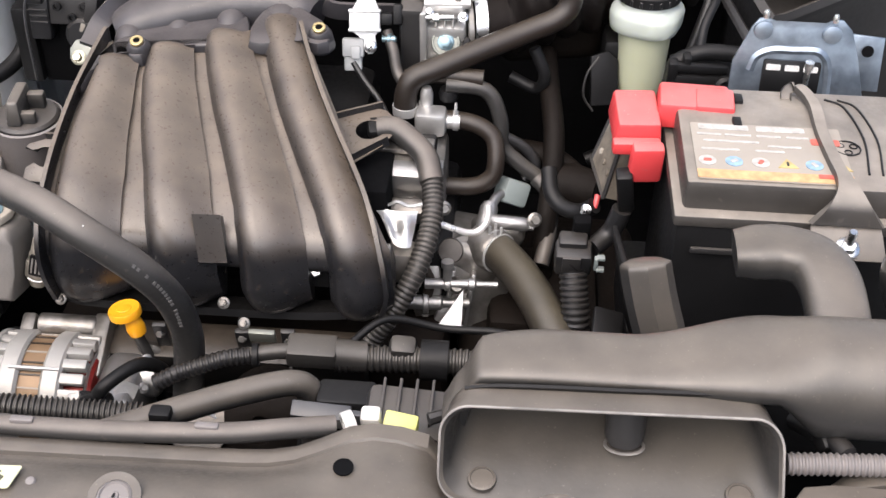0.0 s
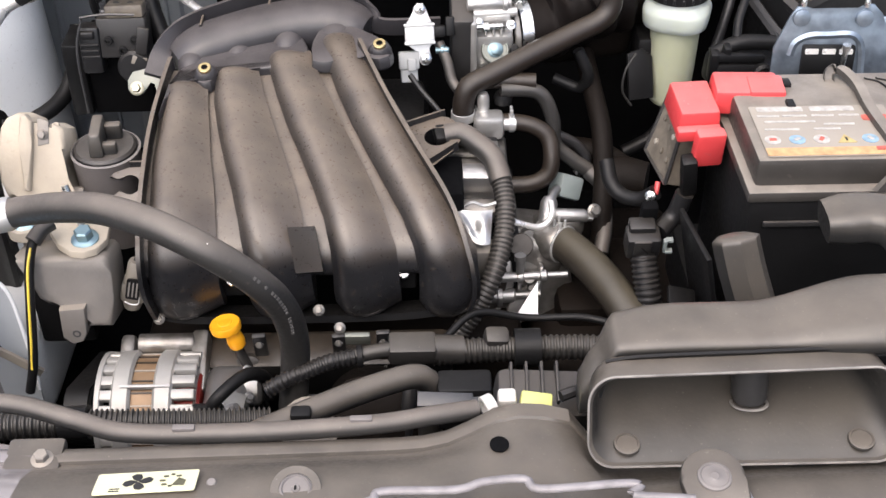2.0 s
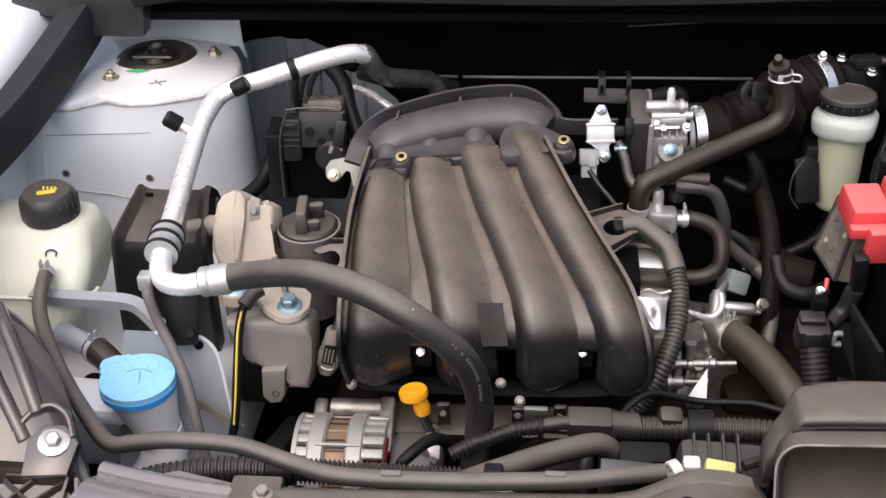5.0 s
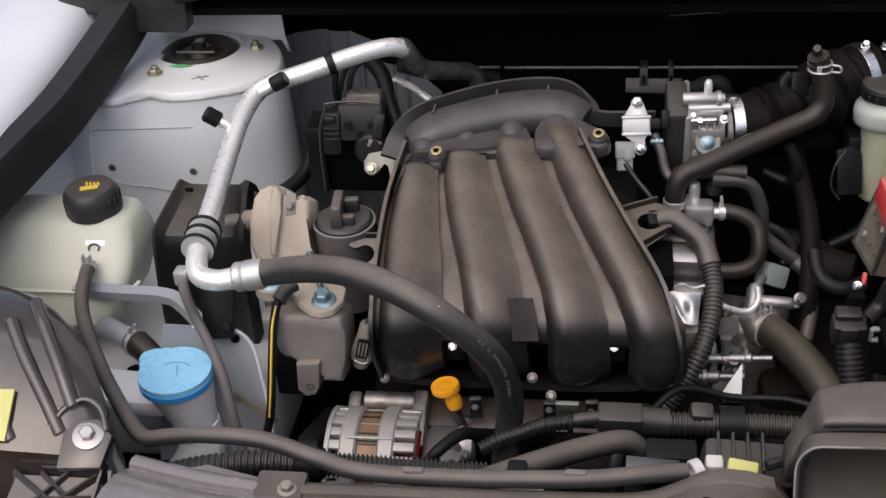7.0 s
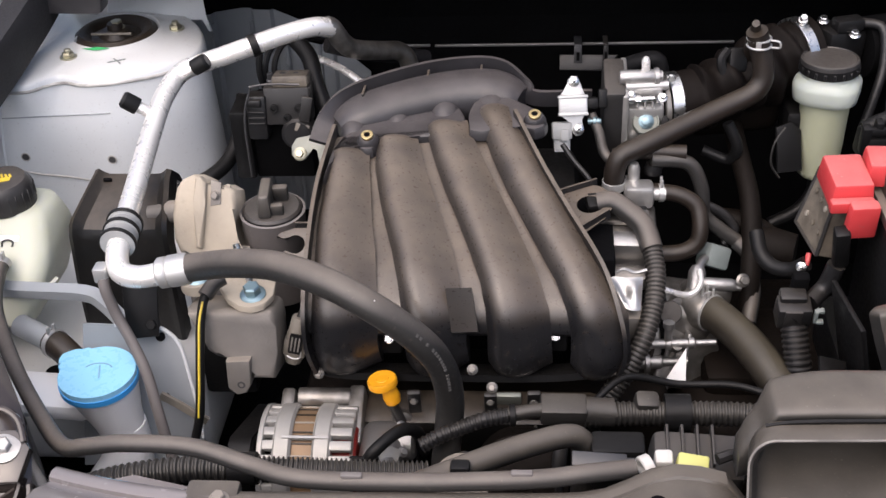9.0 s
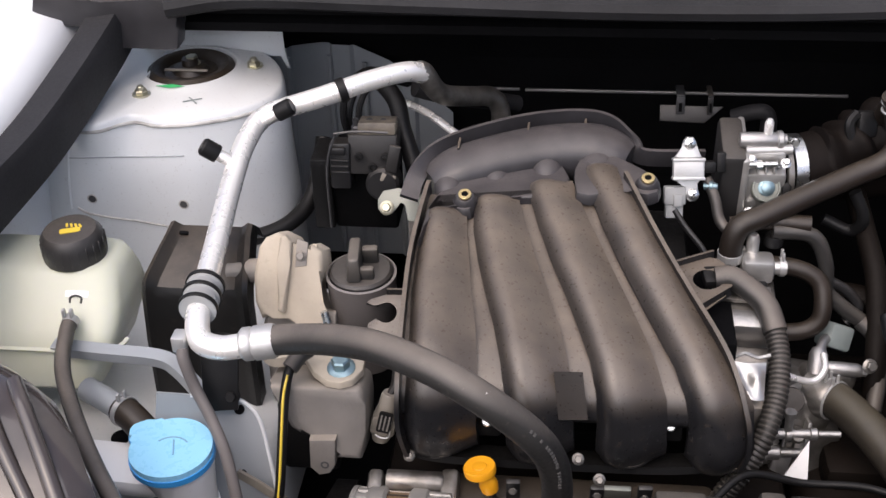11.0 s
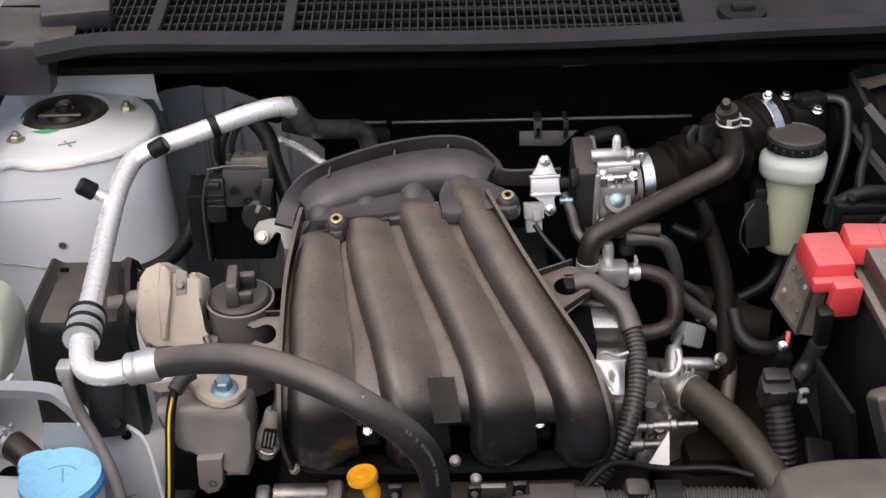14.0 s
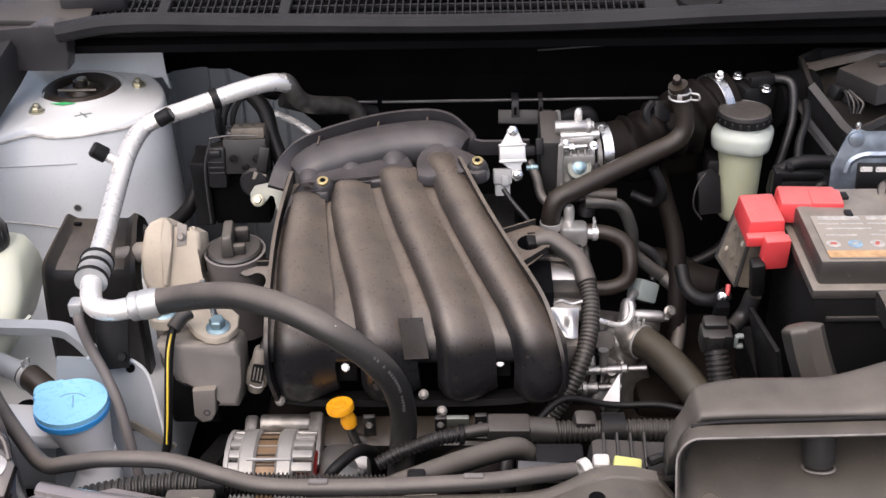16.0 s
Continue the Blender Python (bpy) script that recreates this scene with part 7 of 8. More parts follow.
    part("latch_plate", merge(block((0.20, -0.512, 0.921), (0.10, 0.018, 0.004), 0.001), block((0.23, -0.517, 0.922), (0.05, 0.010, 0.012), 0.002), tube([(0.17, -0.515, 0.922), (0.19, -0.512, 0.930), (0.22, -0.514, 0.926), (0.25, -0.512, 0.93)], 0.003, 8)), M_BLACK, la)
    sb = thing("cover_bracket", (-0.16, -0.42, 0.80), "dark plastic bracket with bolt on the front panel", "bracket")
    part("plate", block((-0.168, -0.418, 0.873), (0.046, 0.058, 0.012), 0.004, (6, 0, 0)), M_DUCT, sb)
    part("bolt", hexbolt((-0.160, -0.412, 0.879), (0, -0.1, 1), 0.006, 0.006, 1.5), M_CAST_DUSTY, sb)
    hd = thing("headlamp_housing", (-0.42, -0.33, 0.70), "glossy black ribbed headlamp housing top", "headlamp")
    body = []
    for y, z, xr_ in ((-0.19, 0.930, -0.470), (-0.23, 0.940, -0.426), (-0.27, 0.932, -0.393), (-0.31, 0.908, -0.366), (-0.345, 0.880, -0.350), (-0.368, 0.862, -0.346), (-0.373, 0.800, -0.346), (-0.43, 0.780, -0.342)):
        body.append([Vector((-0.66, y, z - 0.18)), Vector((-0.66, y, z + 0.006)), Vector((-0.56, y, z + 0.010)), Vector((xr_ - 0.045, y, z + 0.004)), Vector((xr_ - 0.014, y, z - 0.006)), Vector((xr_, y, z - 0.020)), Vector((xr_ + 0.008, y, z - 0.18))])
    part("shell", loft(body), M_SHELL, hd)
    for pts in ([(-0.455, -0.235, 0.945), (-0.437, -0.262, 0.941), (-0.410, -0.300, 0.919), (-0.389, -0.330, 0.893)], [(-0.470, -0.262, 0.942), (-0.448, -0.292, 0.925), (-0.418, -0.326, 0.898), (-0.397, -0.350, 0.876)], [(-0.52, -0.25, 0.946), (-0.495, -0.295, 0.925), (-0.465, -0.335, 0.893), (-0.445, -0.358, 0.872)]):
        part("long_rib", tube(pts, 0.0075, 10), M_SHELL, hd)
    arch = [(-0.408, -0.348, 0.882), (-0.395, -0.332, 0.894), (-0.377, -0.325, 0.899), (-0.360, -0.332, 0.893), (-0.351, -0.348, 0.881)]
    part("arch_rim", tube(arch, 0.0032, 8), M_SHELL, hd)
    part("lug", prism([(-0.02, -0.03), (0.022, -0.025), (0.026, 0.006), (0.010, 0.022), (-0.010, 0.020), (-0.022, 0.004)], 0.010, pose(-0.372, -0.352, 0.868, 32, 4, 0), 0.002), M_SHELL, hd)
    part("bolt", hexbolt((-0.368, -0.353, 0.8785), (0.1, -0.45, 1), 0.0075, 0.007, 2.0), M_CAST, hd)
    plate = [(-0.075, -0.075), (0.028, -0.075), (0.034, -0.010), (0.020, 0.002), (-0.060, 0.002)]
    part("rib_floor", prism(plate, 0.003, pose(-0.378, -0.376, 0.842, 32, 0, 0)), M_SHELL, hd)
    for p, q in (((-0.345, -0.372, 0.852), (-0.332, -0.430, 0.818)), ((-0.440, -0.376, 0.850), (-0.350, -0.425, 0.821)), ((-0.340, -0.398, 0.836), (-0.440, -0.420, 0.824)), ((-0.412, -0.372, 0.852), (-0.352, -0.372, 0.852)), ((-0.412, -0.376, 0.850), (-0.356, -0.412, 0.826)), ((-0.356, -0.376, 0.850), (-0.415, -0.414, 0.826)), ((-0.415, -0.398, 0.836), (-0.356, -0.394, 0.838)), ((-0.352, -0.366, 0.856), (-0.360, -0.428, 0.818)), ((-0.385, -0.374, 0.850), (-0.420, -0.405, 0.832))):
        part("rib", sweep(spline([p, q], 3), [(-0.0015, -0.016), (0.0015, -0.016), (0.0015, 0.002), (-0.0015, 0.002)], side=Vector((q[0] - p[0], q[1] - p[1], 0)).cross(Vector((0, 0, 1)))), M_SHELL, hd)
    part("label", block((-0.462, -0.345, 0.892), (0.03, 0.05, 0.003), 0.0, (37, 0, 0)), M_YELLOW, hd, "yellow sticker")
    fl = thing("wing_front_panel", (-0.28, -0.40, 0.62), "grey-violet front corner panel, paled for its sky reflection", "body panel")
    part("panel", loft([[Vector((-0.316, y, z - 0.18)), Vector((-0.316, y, z - 0.012)), Vector((-0.306, y, z)), Vector((-0.25, y + 0.01, z + 0.008)), Vector((-0.18, y, z)), Vector((-0.18, y, z - 0.18))] for y, z in ((-0.375, 0.852), (-0.40, 0.852), (-0.46, 0.84), (-0.50, 0.80))]), M_MAUVE, fl)
    rb = thing("relay_box", (0.235, -0.335, 0.80), "dark ribbed plastic box with white and yellow tags", "relay box")
    part("box", block((0.242, -0.332, 0.853), (0.080, 0.048, 0.036), 0.008, (16, 4, 0)), M_PLASTIC, rb)
    for i in range(4):
        part("rib", block((0.216 + 0.013 * i, -0.330, 0.872), (0.0025, 0.040, 0.010), 0.0008, (16, 4, 0)), M_PLASTIC, rb)
    part("yellow_tag", block((0.234, -0.361, 0.8785), (0.026, 0.014, 0.022), 0.002, (24, 6, -6)), M_YELLOW, rb, "pale yellow tag")
    part("white_tag", block((0.2105, -0.357, 0.8785), (0.0155, 0.014, 0.022), 0.003, (15, 0, 0)), M_LABEL, rb, "off-white tag")
    part("ring_clip", ring((0.191, -0.370, 0.8830), (0.9, 0.45, 0.1), 0.0105, 0.0075, 0.009), M_LABEL, rb, "white ring clip")
    part("lead", tube([(0.255, -0.358, 0.884), (0.268, -0.352, 0.884), (0.275, -0.345, 0.875), (0.28, -0.34, 0.86)], 0.005, 8), M_LOOM, rb)
    rm = thing("radiator_mount", (0.17, -0.30, 0.74), "dark plastic radiator mounting in front of the pump", "radiator mount")
    part("block", block((0.178, -0.275, 0.802), (0.050, 0.03, 0.05), 0.004), M_BLACK, rm)
    part("bracket", merge(block((0.160, -0.300, 0.826), (0.050, 0.014, 0.004), 0.001, (28, 4, 0)), block((0.200, -0.300, 0.820), (0.034, 0.006, 0.016), 0.001, (10, 0, 0))), M_GREASY, rm, "worn dull metal bracket")
    part("clip", block((0.168, -0.300, 0.818), (0.026, 0.012, 0.014), 0.003), M_CAST, rm)


def build_duct():
    d = thing("intake_duct", (0.40, -0.38, 0.80), "dusty dark plastic air intake duct with wide flat mouth", "air duct")
    xl, xr = 0.270, 0.509

    def mouth(y, z0, z1, grow=0.0, rad=0.022, amp=0.028, narrow=0.0, lift=0.0, n=9):
        """A wide rounded opening that leans back, as points round it; lift raises the far end into the side tube."""
        w, h = xr - xl + 2 * grow - narrow, z1 - z0 + 2 * grow
        cx, cz = (xl + xr) / 2, (z0 + z1) / 2
        out = []
        edge = [Vector((a, b, 0)) for a, b in rounded(w, h, min(rad, h / 2 - 0.001), n)]
        loop = [*edge, edge[0]]
        around = sum((q - p).length for p, q in zip(loop, loop[1:]))
        for q in evenly(loop, around / 150)[:-1]:
            up = q.y / h + 0.5
            s = max(0.0, min(1.0, (cx + q.x - 0.405) / 0.075))
            out.append(Vector((cx + q.x - 0.015 * up * max(0.0, q.x / w), y + amp * q.y / h, cz + q.y + up * (0.006 * (q.x / w + 0.5) + lift * s * s * (3 - 2 * s)))))
        return out

    shell = [
        mouth(-0.345, 0.893, 0.938, -0.018, 0.010, 0.01),
        mouth(-0.370, 0.892, 0.945, -0.012, 0.012, 0.014),
        mouth(-0.416, 0.890, 0.951, -0.006, 0.016),
        mouth(-0.4245, 0.889, 0.952, -0.001, 0.019),
        mouth(-0.4265, 0.889, 0.953, 0.002, 0.020),
        mouth(-0.4225, 0.889, 0.953, 0.002, 0.020),
        mouth(-0.414, 0.889, 0.9525, 0.0, 0.021),
        mouth(-0.404, 0.888, 0.9535, -0.001, 0.023, 0.024),
        mouth(-0.396, 0.888, 0.9540, -0.002, 0.024, 0.022),
        mouth(-0.390, 0.888, 0.9480, -0.004, 0.024, 0.020),
        mouth(-0.378, 0.888, 0.9440, -0.008, 0.024, 0.018),
    ]
    # Liner and back wall are coloured darker to hold the mouth's inner shadow.
    part("shaded_mouth_liner", loft(shell[:4], caps=False), M_LOOM_DUSTY, d, angle=60)
    part("shaded_back_wall", loft([shell[0], [q + Vector((0, 0.004, 0)) for q in shell[0]]]), M_BLACK, d)
    part("collar", loft(shell[3:], caps=False), M_DUCT, d, angle=60)
    # Pale line for the lip's wear and its painted highlight.
    part("lip_edge", sweep([*shell[4], shell[4][0]], circle(6, 0.0010)), M_LIP, d, "pale worn lip with its highlight painted in")
    # The body behind the mouth: a boxy section that grows into the round side tube.
    rings = []
    for x in [xl - 0.003 + 0.0033 * k for k in range(11)] + [0.312 + 0.008 * k for k in range(47)]:
        s = max(0.0, min(1.0, (x - 0.400) / 0.105))
        s = s * s * (3 - 2 * s)
        end = math.sqrt(max(0.02, 1 - max(0.0, (0.352 - x) / 0.084) ** 2))
        yc, hy = -0.3590 + 0.0040 * s, 0.0275 + 0.0145 * s
        wall = max(0.0, min(1.0, (0.292 - x) / 0.010))
        far = max(0.0, min(1.0, (x - 0.505) / 0.03))
        z_top, z_low = 0.9655 + 0.0165 * s + 0.010 * far, 0.9475 - 0.062 * wall - 0.0375 * far
        e = 0.68 + 0.16 * s
        hz = (z_top - z_low) / 2 * (0.36 + 0.64 * end)
        zc = z_low + hz
        hy2 = hy * (0.40 + 0.60 * end)
        rings.append([Vector((x, yc - (hy - hy2) + hy2 * math.copysign(abs(c) ** e, c), zc + hz * math.copysign(abs(q) ** e, q))) for c, q in circle(40)])
    part("body", loft(rings), M_DUCT, d, angle=70)
    part("inner_stop", lathe([(0.015, -0.002), (0.0145, 0.03), (0.012, 0.036), (0.0, 0.038)], (0.400, -0.378, 0.940), (0.02, -0.35, -1), 24), M_PLASTIC, d)
    # No crease is cut here; a raised black strip paints its shade.
    part("crease_shade", sweep(spline([(0.284, -0.3895, 0.9490), (0.306, -0.3900, 0.9535), (0.350, -0.3900, 0.9555), (0.394, -0.3900, 0.9565), (0.437, -0.3900, 0.9580), (0.472, -0.3900, 0.9580), (0.484, -0.3905, 0.9565)], 5), [(-0.0012, -0.0036), (0.0012, -0.0036), (0.0012, 0.0036), (-0.0012, 0.0036)], side=(0, 0.9, 0.4)), M_BLACK, d, "black strip painted in as the crease's shade above the lip")
    for at in ((0.299, -0.427, 0.8975), (0.481, -0.427, 0.8975)):
        part("push_clip", lathe([(0.0105, 0), (0.0100, 0.0018), (0.0085, 0.0022), (0.008, 0.0014), (0.0, 0.0016)], at, (0, -0.15, 1), 24), M_DUCT, d)
    part("stop_ring", ring((0.4007, -0.3908, 0.905), (0.02, -0.35, -1), 0.0152, 0.0130, 0.0015), M_LIP, d, "pale ring round the stop's foot")
    lug = [(-0.022, -0.024), (0.025, -0.024), *[(0.0235 * math.cos(a), 0.004 + 0.0235 * math.sin(a)) for a in np.linspace(-0.2, math.pi + 0.2, 17)]]
    part("front_lug", prism(lug, 0.010, pose(0.352, -0.487, 0.915, 10, -3, 0), 0.003), M_DUCT, d)
    part("push_clip", lathe([(0.0125, 0), (0.0122, 0.0016), (0.0105, 0.0022), (0.0098, 0.0012), (0.004, 0.0014), (0.003, 0.0022), (0.0, 0.0022)], (0.352, -0.487, 0.9250), (0, -0.15, 1), 24), M_NECK, d, "pale worn push clip")
    part("metal_lip", tube([(0.371, -0.478, 0.922), (0.3735, -0.494, 0.922), (0.376, -0.510, 0.921)], 0.0015, 6), M_CAST, d, "bright metal lip")
    post = thing("air_resonator", (0.425, -0.22, 0.78), "dusty dark grey rounded resonator post", "resonator")
    line = spline([(0.462, -0.262, 0.80), (0.446, -0.248, 0.860), (0.431, -0.232, 0.905), (0.425, -0.224, 0.925), (0.422, -0.219, 0.937), (0.421, -0.2165, 0.9425)], 5)
    n = len(line) - 1
    scale = [1.0 if i < n * 0.8 else max(0.30, math.sqrt(max(0, 1 - ((i / n - 0.8) / 0.205) ** 2))) for i in range(n + 1)]
    part("post", sweep(line, [(0.0215 * c, 0.0175 * s) for c, s in circle(8)], scale, side=(1, 0, 0)), M_DUCT, post, angle=30)
    part("seam", tube([(0.4305, -0.2480, 0.905), (0.4460, -0.2640, 0.862), (0.462, -0.2780, 0.80)], 0.0014, 6), M_PLASTIC, post)
    sn = thing("air_snorkel", (0.53, -0.27, 0.86), "dusty dark grey bent air snorkel", "air duct")
    line = spline([(0.484, -0.252, 0.980), (0.500, -0.252, 0.982), (0.522, -0.252, 0.983), (0.542, -0.262, 0.983), (0.552, -0.285, 0.979), (0.555, -0.320, 0.966), (0.555, -0.35, 0.95)], 6)
    n = len(line) - 1
    part("snorkel", sweep(line, [(math.copysign(abs(c) ** 0.6, c) * 0.016, math.copysign(abs(s) ** 0.6, s) * 0.023) for c, s in circle(24)], [0.86 + 0.14 * min(1, 6 * i / n) for i in range(n + 1)], side=(0, 0, 1)), M_DUCT, sn, angle=50)
    part("side_duct", block((0.655, -0.255, 0.955), (0.10, 0.09, 0.06), 0.025, segments=4), M_DUCT, sn)
    fr = thing("front_loom_clip", (0.55, -0.45, 0.88), "grey corrugated loom with black plug in front", "wiring loom")
    part("conduit", conduit([(0.513, -0.409, 0.915), (0.54, -0.408, 0.916), (0.61, -0.405, 0.917)], 0.0085, 0.0045, 0.14, 12), M_NECK, fr)
    part("branch", tube([(0.532, -0.345, 0.895), (0.541, -0.368, 0.908), (0.550, -0.388, 0.919), (0.556, -0.402, 0.920)], 0.0075, 10), M_LOOM, fr)
    part("plug", block((0.546, -0.380, 0.916), (0.018, 0.022, 0.016), 0.003, (25, 0, 20)), M_BLACK, fr)


build_alternator()
build_looms()
build_front_panel()
build_duct()


# ---- the battery side ----
def build_battery():
    b = thing("battery", (0.58, -0.045, 0.74), "black car battery with faded white label and carry ridge", "battery")
    x0, x1, y0, y1 = 0.452, 0.700, -0.138, 0.045
    cx, cy, w, dpt = (x0 + x1) / 2, (y0 + y1) / 2, x1 - x0, y1 - y0
    part("case", block((cx, cy, 0.830), (w - 0.006, dpt - 0.006, 0.185), 0.006), M_BLACK, b)
    part("rim", block((cx, cy, 0.925), (w, dpt, 0.012), 0.003), M_LID, b)
    part("lid", block((cx + 0.002, cy + 0.004, 0.944), (w - 0.012, dpt - 0.016, 0.032), 0.005), M_LID, b)
    part("handle_slot", block((0.505, -0.1385, 0.895), (0.07, 0.004, 0.006), 0.0015), M_PLASTIC, b)
    z = 0.9608
    lab = part("label", prism(rounded(0.136, 0.092, 0.002, 3), 0.0008, pose(0.538, -0.076, z, 0, 0, 0)), M_LABEL_TAN, b, "faded tan label")
    part("orange_band", prism(rounded(0.136, 0.013, 0.001, 2), 0.0006, pose(0.538, -0.1145, z + 0.0009)), M_PRINT_ORANGE, lab, "faded orange band")
    part("red_band_end", prism(rounded(0.030, 0.006, 0.001, 2), 0.0006, pose(0.590, -0.112, z + 0.0017)), M_PRINT_RED, lab)
    part("title_bar", merge(prism(rounded(0.046, 0.0085, 0.0015, 2), 0.0006, pose(0.500, -0.037, z + 0.0009)), prism(rounded(0.044, 0.0085, 0.0015, 2), 0.0006, pose(0.552, -0.037, z + 0.0009))), M_PRINT, lab, "white title bars")
    for xx, yy, wd in ((0.486, -0.0495, 0.022), (0.512, -0.0495, 0.024), (0.540, -0.0495, 0.022), (0.566, -0.0495, 0.020), (0.505, -0.0605, 0.050), (0.552, -0.066, 0.030), (0.494, -0.0745, 0.034), (0.538, -0.0745, 0.026)):
        part("text_bar", prism(rounded(wd, 0.0032, 0.0008, 2), 0.0006, pose(xx, yy, z + 0.0009)), M_PRINT, lab)
    for i, m in enumerate((M_PRINT, M_PRINT_BLUE, M_PRINT, None, M_PRINT_BLUE, None)):
        xx = 0.4805 + 0.0235 * i
        if m:
            disc = part("symbol_disc", lathe([(0.0078, 0), (0.0078, 0.0006)], (xx, -0.0935, z + 0.0009), (0, 0, 1), 24), m, lab)
            part("symbol_ink", prism(rounded(0.007, 0.004, 0.001, 2), 0.0005, pose(xx, -0.0935, z + 0.0017, 0, 0, 30 * i)), M_PRINT_RED if i in (0, 2) else M_PRINT, disc)
        else:
            tri_part = part("symbol_triangle", prism([(-0.009, -0.0065), (0.009, -0.0065), (0, 0.008)], 0.0006, pose(xx, -0.0935, z + 0.0009)), M_PRINT_YELLOW, lab, "yellow warning triangle")
            part("symbol_ink", prism(rounded(0.002, 0.006, 0.0008, 2), 0.0005, pose(xx, -0.0945, z + 0.0017)), M_INK, tri_part)
    part("red_badge", prism(rounded(0.026, 0.010, 0.002, 2), 0.0006, pose(0.590, -0.055, z + 0.0009)), M_PRINT_RED, lab, "red printed badge")
    part("mould_mark", merge(ring((0.609, -0.061, z), (0, 0, 1), 0.0125, 0.0112, 0.001), *[ring((0.609 + 0.007 * math.cos(a), -0.061 + 0.007 * math.sin(a), z), (0, 0, 1), 0.004, 0.003, 0.001, 14) for a in (0.5, 2.6, 4.7)]), M_BLACK, b)
    for dx in (0.0, 0.012):
        part("vent_line", tube([(0.603 + dx, 0.025, z), (0.619 + dx, 0.011, z), (0.627 + dx, -0.044, z), (0.621 + dx, -0.102, z)], 0.0011, 6), M_BLACK, b)
    for at in ((0.520, 0.017, z), (0.514, -0.026, z)):
        part("catch", block(at, (0.008, 0.014, 0.006), 0.001), M_BLACK, b)
    # Hold-down strap over the lid.
    st = thing("battery_clamp", (0.61, -0.06, 0.90), "dusty black steel battery hold-down strap with bolt", "clamp")
    strap_line = spline([(0.566, 0.022, 0.955), (0.567, 0.030, 0.966), (0.578, 0.030, 0.9705), (0.588, 0.004, 0.9685), (0.5885, -0.044, 0.967), (0.592, -0.092, 0.967), (0.596, -0.128, 0.967), (0.597, -0.146, 0.958), (0.597, -0.152, 0.940)], 6)
    m = len(strap_line) - 1
    wide = [(0.9 + 0.3 * i / m + 4.8 * max(0.0, (i / m - 0.66) / 0.34) ** 1.7, 1.0) for i in range(m + 1)]
    part("strap", sweep(strap_line, [(-0.0050, -0.0015), (0.0050, -0.0015), (0.0054, 0.0050), (0.0044, 0.0008), (-0.0044, 0.0008), (-0.0054, 0.0050)], wide, side=(1, 0, 0)), M_LID, st)
    part("foot", prism([(-0.034, -0.014), (0.034, -0.014), (0.030, 0.016), (-0.030, 0.016)], 0.004, pose(0.597, -0.160, 0.925, 40, 0, 0), 0.001), M_LID, st)
    part("bolt", merge(hexbolt((0.597, -0.166, 0.926), (0, -0.6, 1), 0.007, 0.007, 1.5), lathe([(0.004, 0), (0.004, 0.020), (0.003, 0.022)], (0.597, -0.166, 0.928), (0, -0.3, 1), 12)), M_BOLT, st, "bright hold-down bolt")
    part("rod", lathe([(0.003, 0), (0.003, 0.018), (0.0045, 0.019), (0.0045, 0.026)], (0.590, 0.058, 0.958), (0, -0.1, 1), 10), M_BOLT, st)
    # The red terminal cover and fuse block beside it.
    red = thing("terminal_cover", (0.45, 0.0, 0.88), "bright red plastic battery terminal cover in three lobes", "terminal cover")
    part("hood", block((0.424, 0.006, 0.940), (0.046, 0.062, 0.030), 0.0035, (6, 0, 4), (0.88, 0.92), 2), M_RED, red)
    part("lobe", block((0.478, 0.016, 0.952), (0.070, 0.046, 0.026), 0.0035, (4, 0, -3), (0.94, 0.88), 2), M_RED, red)
    part("lobe", block((0.497, 0.010, 0.952), (0.040, 0.038, 0.029), 0.0035, (4, 0, -3), (0.92, 0.88), 2), M_RED, red)
    part("skirt", block((0.434, -0.038, 0.920), (0.032, 0.016, 0.042), 0.004, (10, 0, 6), (0.95, 0.95)), M_RED, red)
    part("lip", block((0.424, -0.030, 0.932), (0.046, 0.012, 0.014), 0.003, (8, 0, 4)), M_RED, red)
    part("catch", merge(block((0.412, -0.026, 0.932), (0.006, 0.006, 0.004), 0.001), block((0.466, -0.012, 0.943), (0.008, 0.004, 0.004), 0.001)), M_INK_RED, red)
    fu = thing("fuse_block", (0.40, 0.0, 0.80), "grey-brown fuse link block under the red cover", "fuse block")
    # A slab of fuse links that faces the engine and leans.
    corner = [Vector(q) for q in ((0.390, 0.058, 0.857), (0.400, -0.012, 0.858), (0.413, -0.005, 0.922), (0.412, 0.072, 0.919))]
    back = Vector((0.018, 0.004, -0.006))
    part("body", loft([corner, [q + back for q in corner]]), M_FUSE, fu, "tan dusty slab")
    out_dir = (corner[1] - corner[0]).cross(corner[3] - corner[0]).normalized()
    if out_dir.x > 0:
        out_dir = -out_dir
    for i in range(3):
        for j in range(2):
            u, v = (i + 0.8) / 3.6, (j + 0.7) / 2.4
            at = corner[0].lerp(corner[1], u).lerp(corner[3].lerp(corner[2], u), v)
            part("fuse_cell", lathe([(0.0036, -0.001), (0.0036, 0.0010), (0.0026, 0.0016)], at, out_dir, 8), M_LABEL_TAN if (i + j) % 3 == 0 else M_FUSE, fu)
    for p, q in ((0, 1), (1, 2), (2, 3), (3, 0)):
        part("rim", sweep(spline([corner[p], corner[q]], 3), circle(6, 0.0022)), M_PLASTIC, fu)
    part("black_clip", block((0.418, -0.036, 0.885), (0.016, 0.016, 0.055), 0.003, (18, -8, 0)), M_BLACK, fu)
    part("stud", merge(hexbolt((0.384, -0.02, 0.848), (-0.4, -0.8, 0.3), 0.004, 0.004), lathe([(0.002, 0), (0.002, 0.012)], (0.384, -0.02, 0.848), (-0.4, -0.8, 0.3), 8)), M_BOLT, fu)
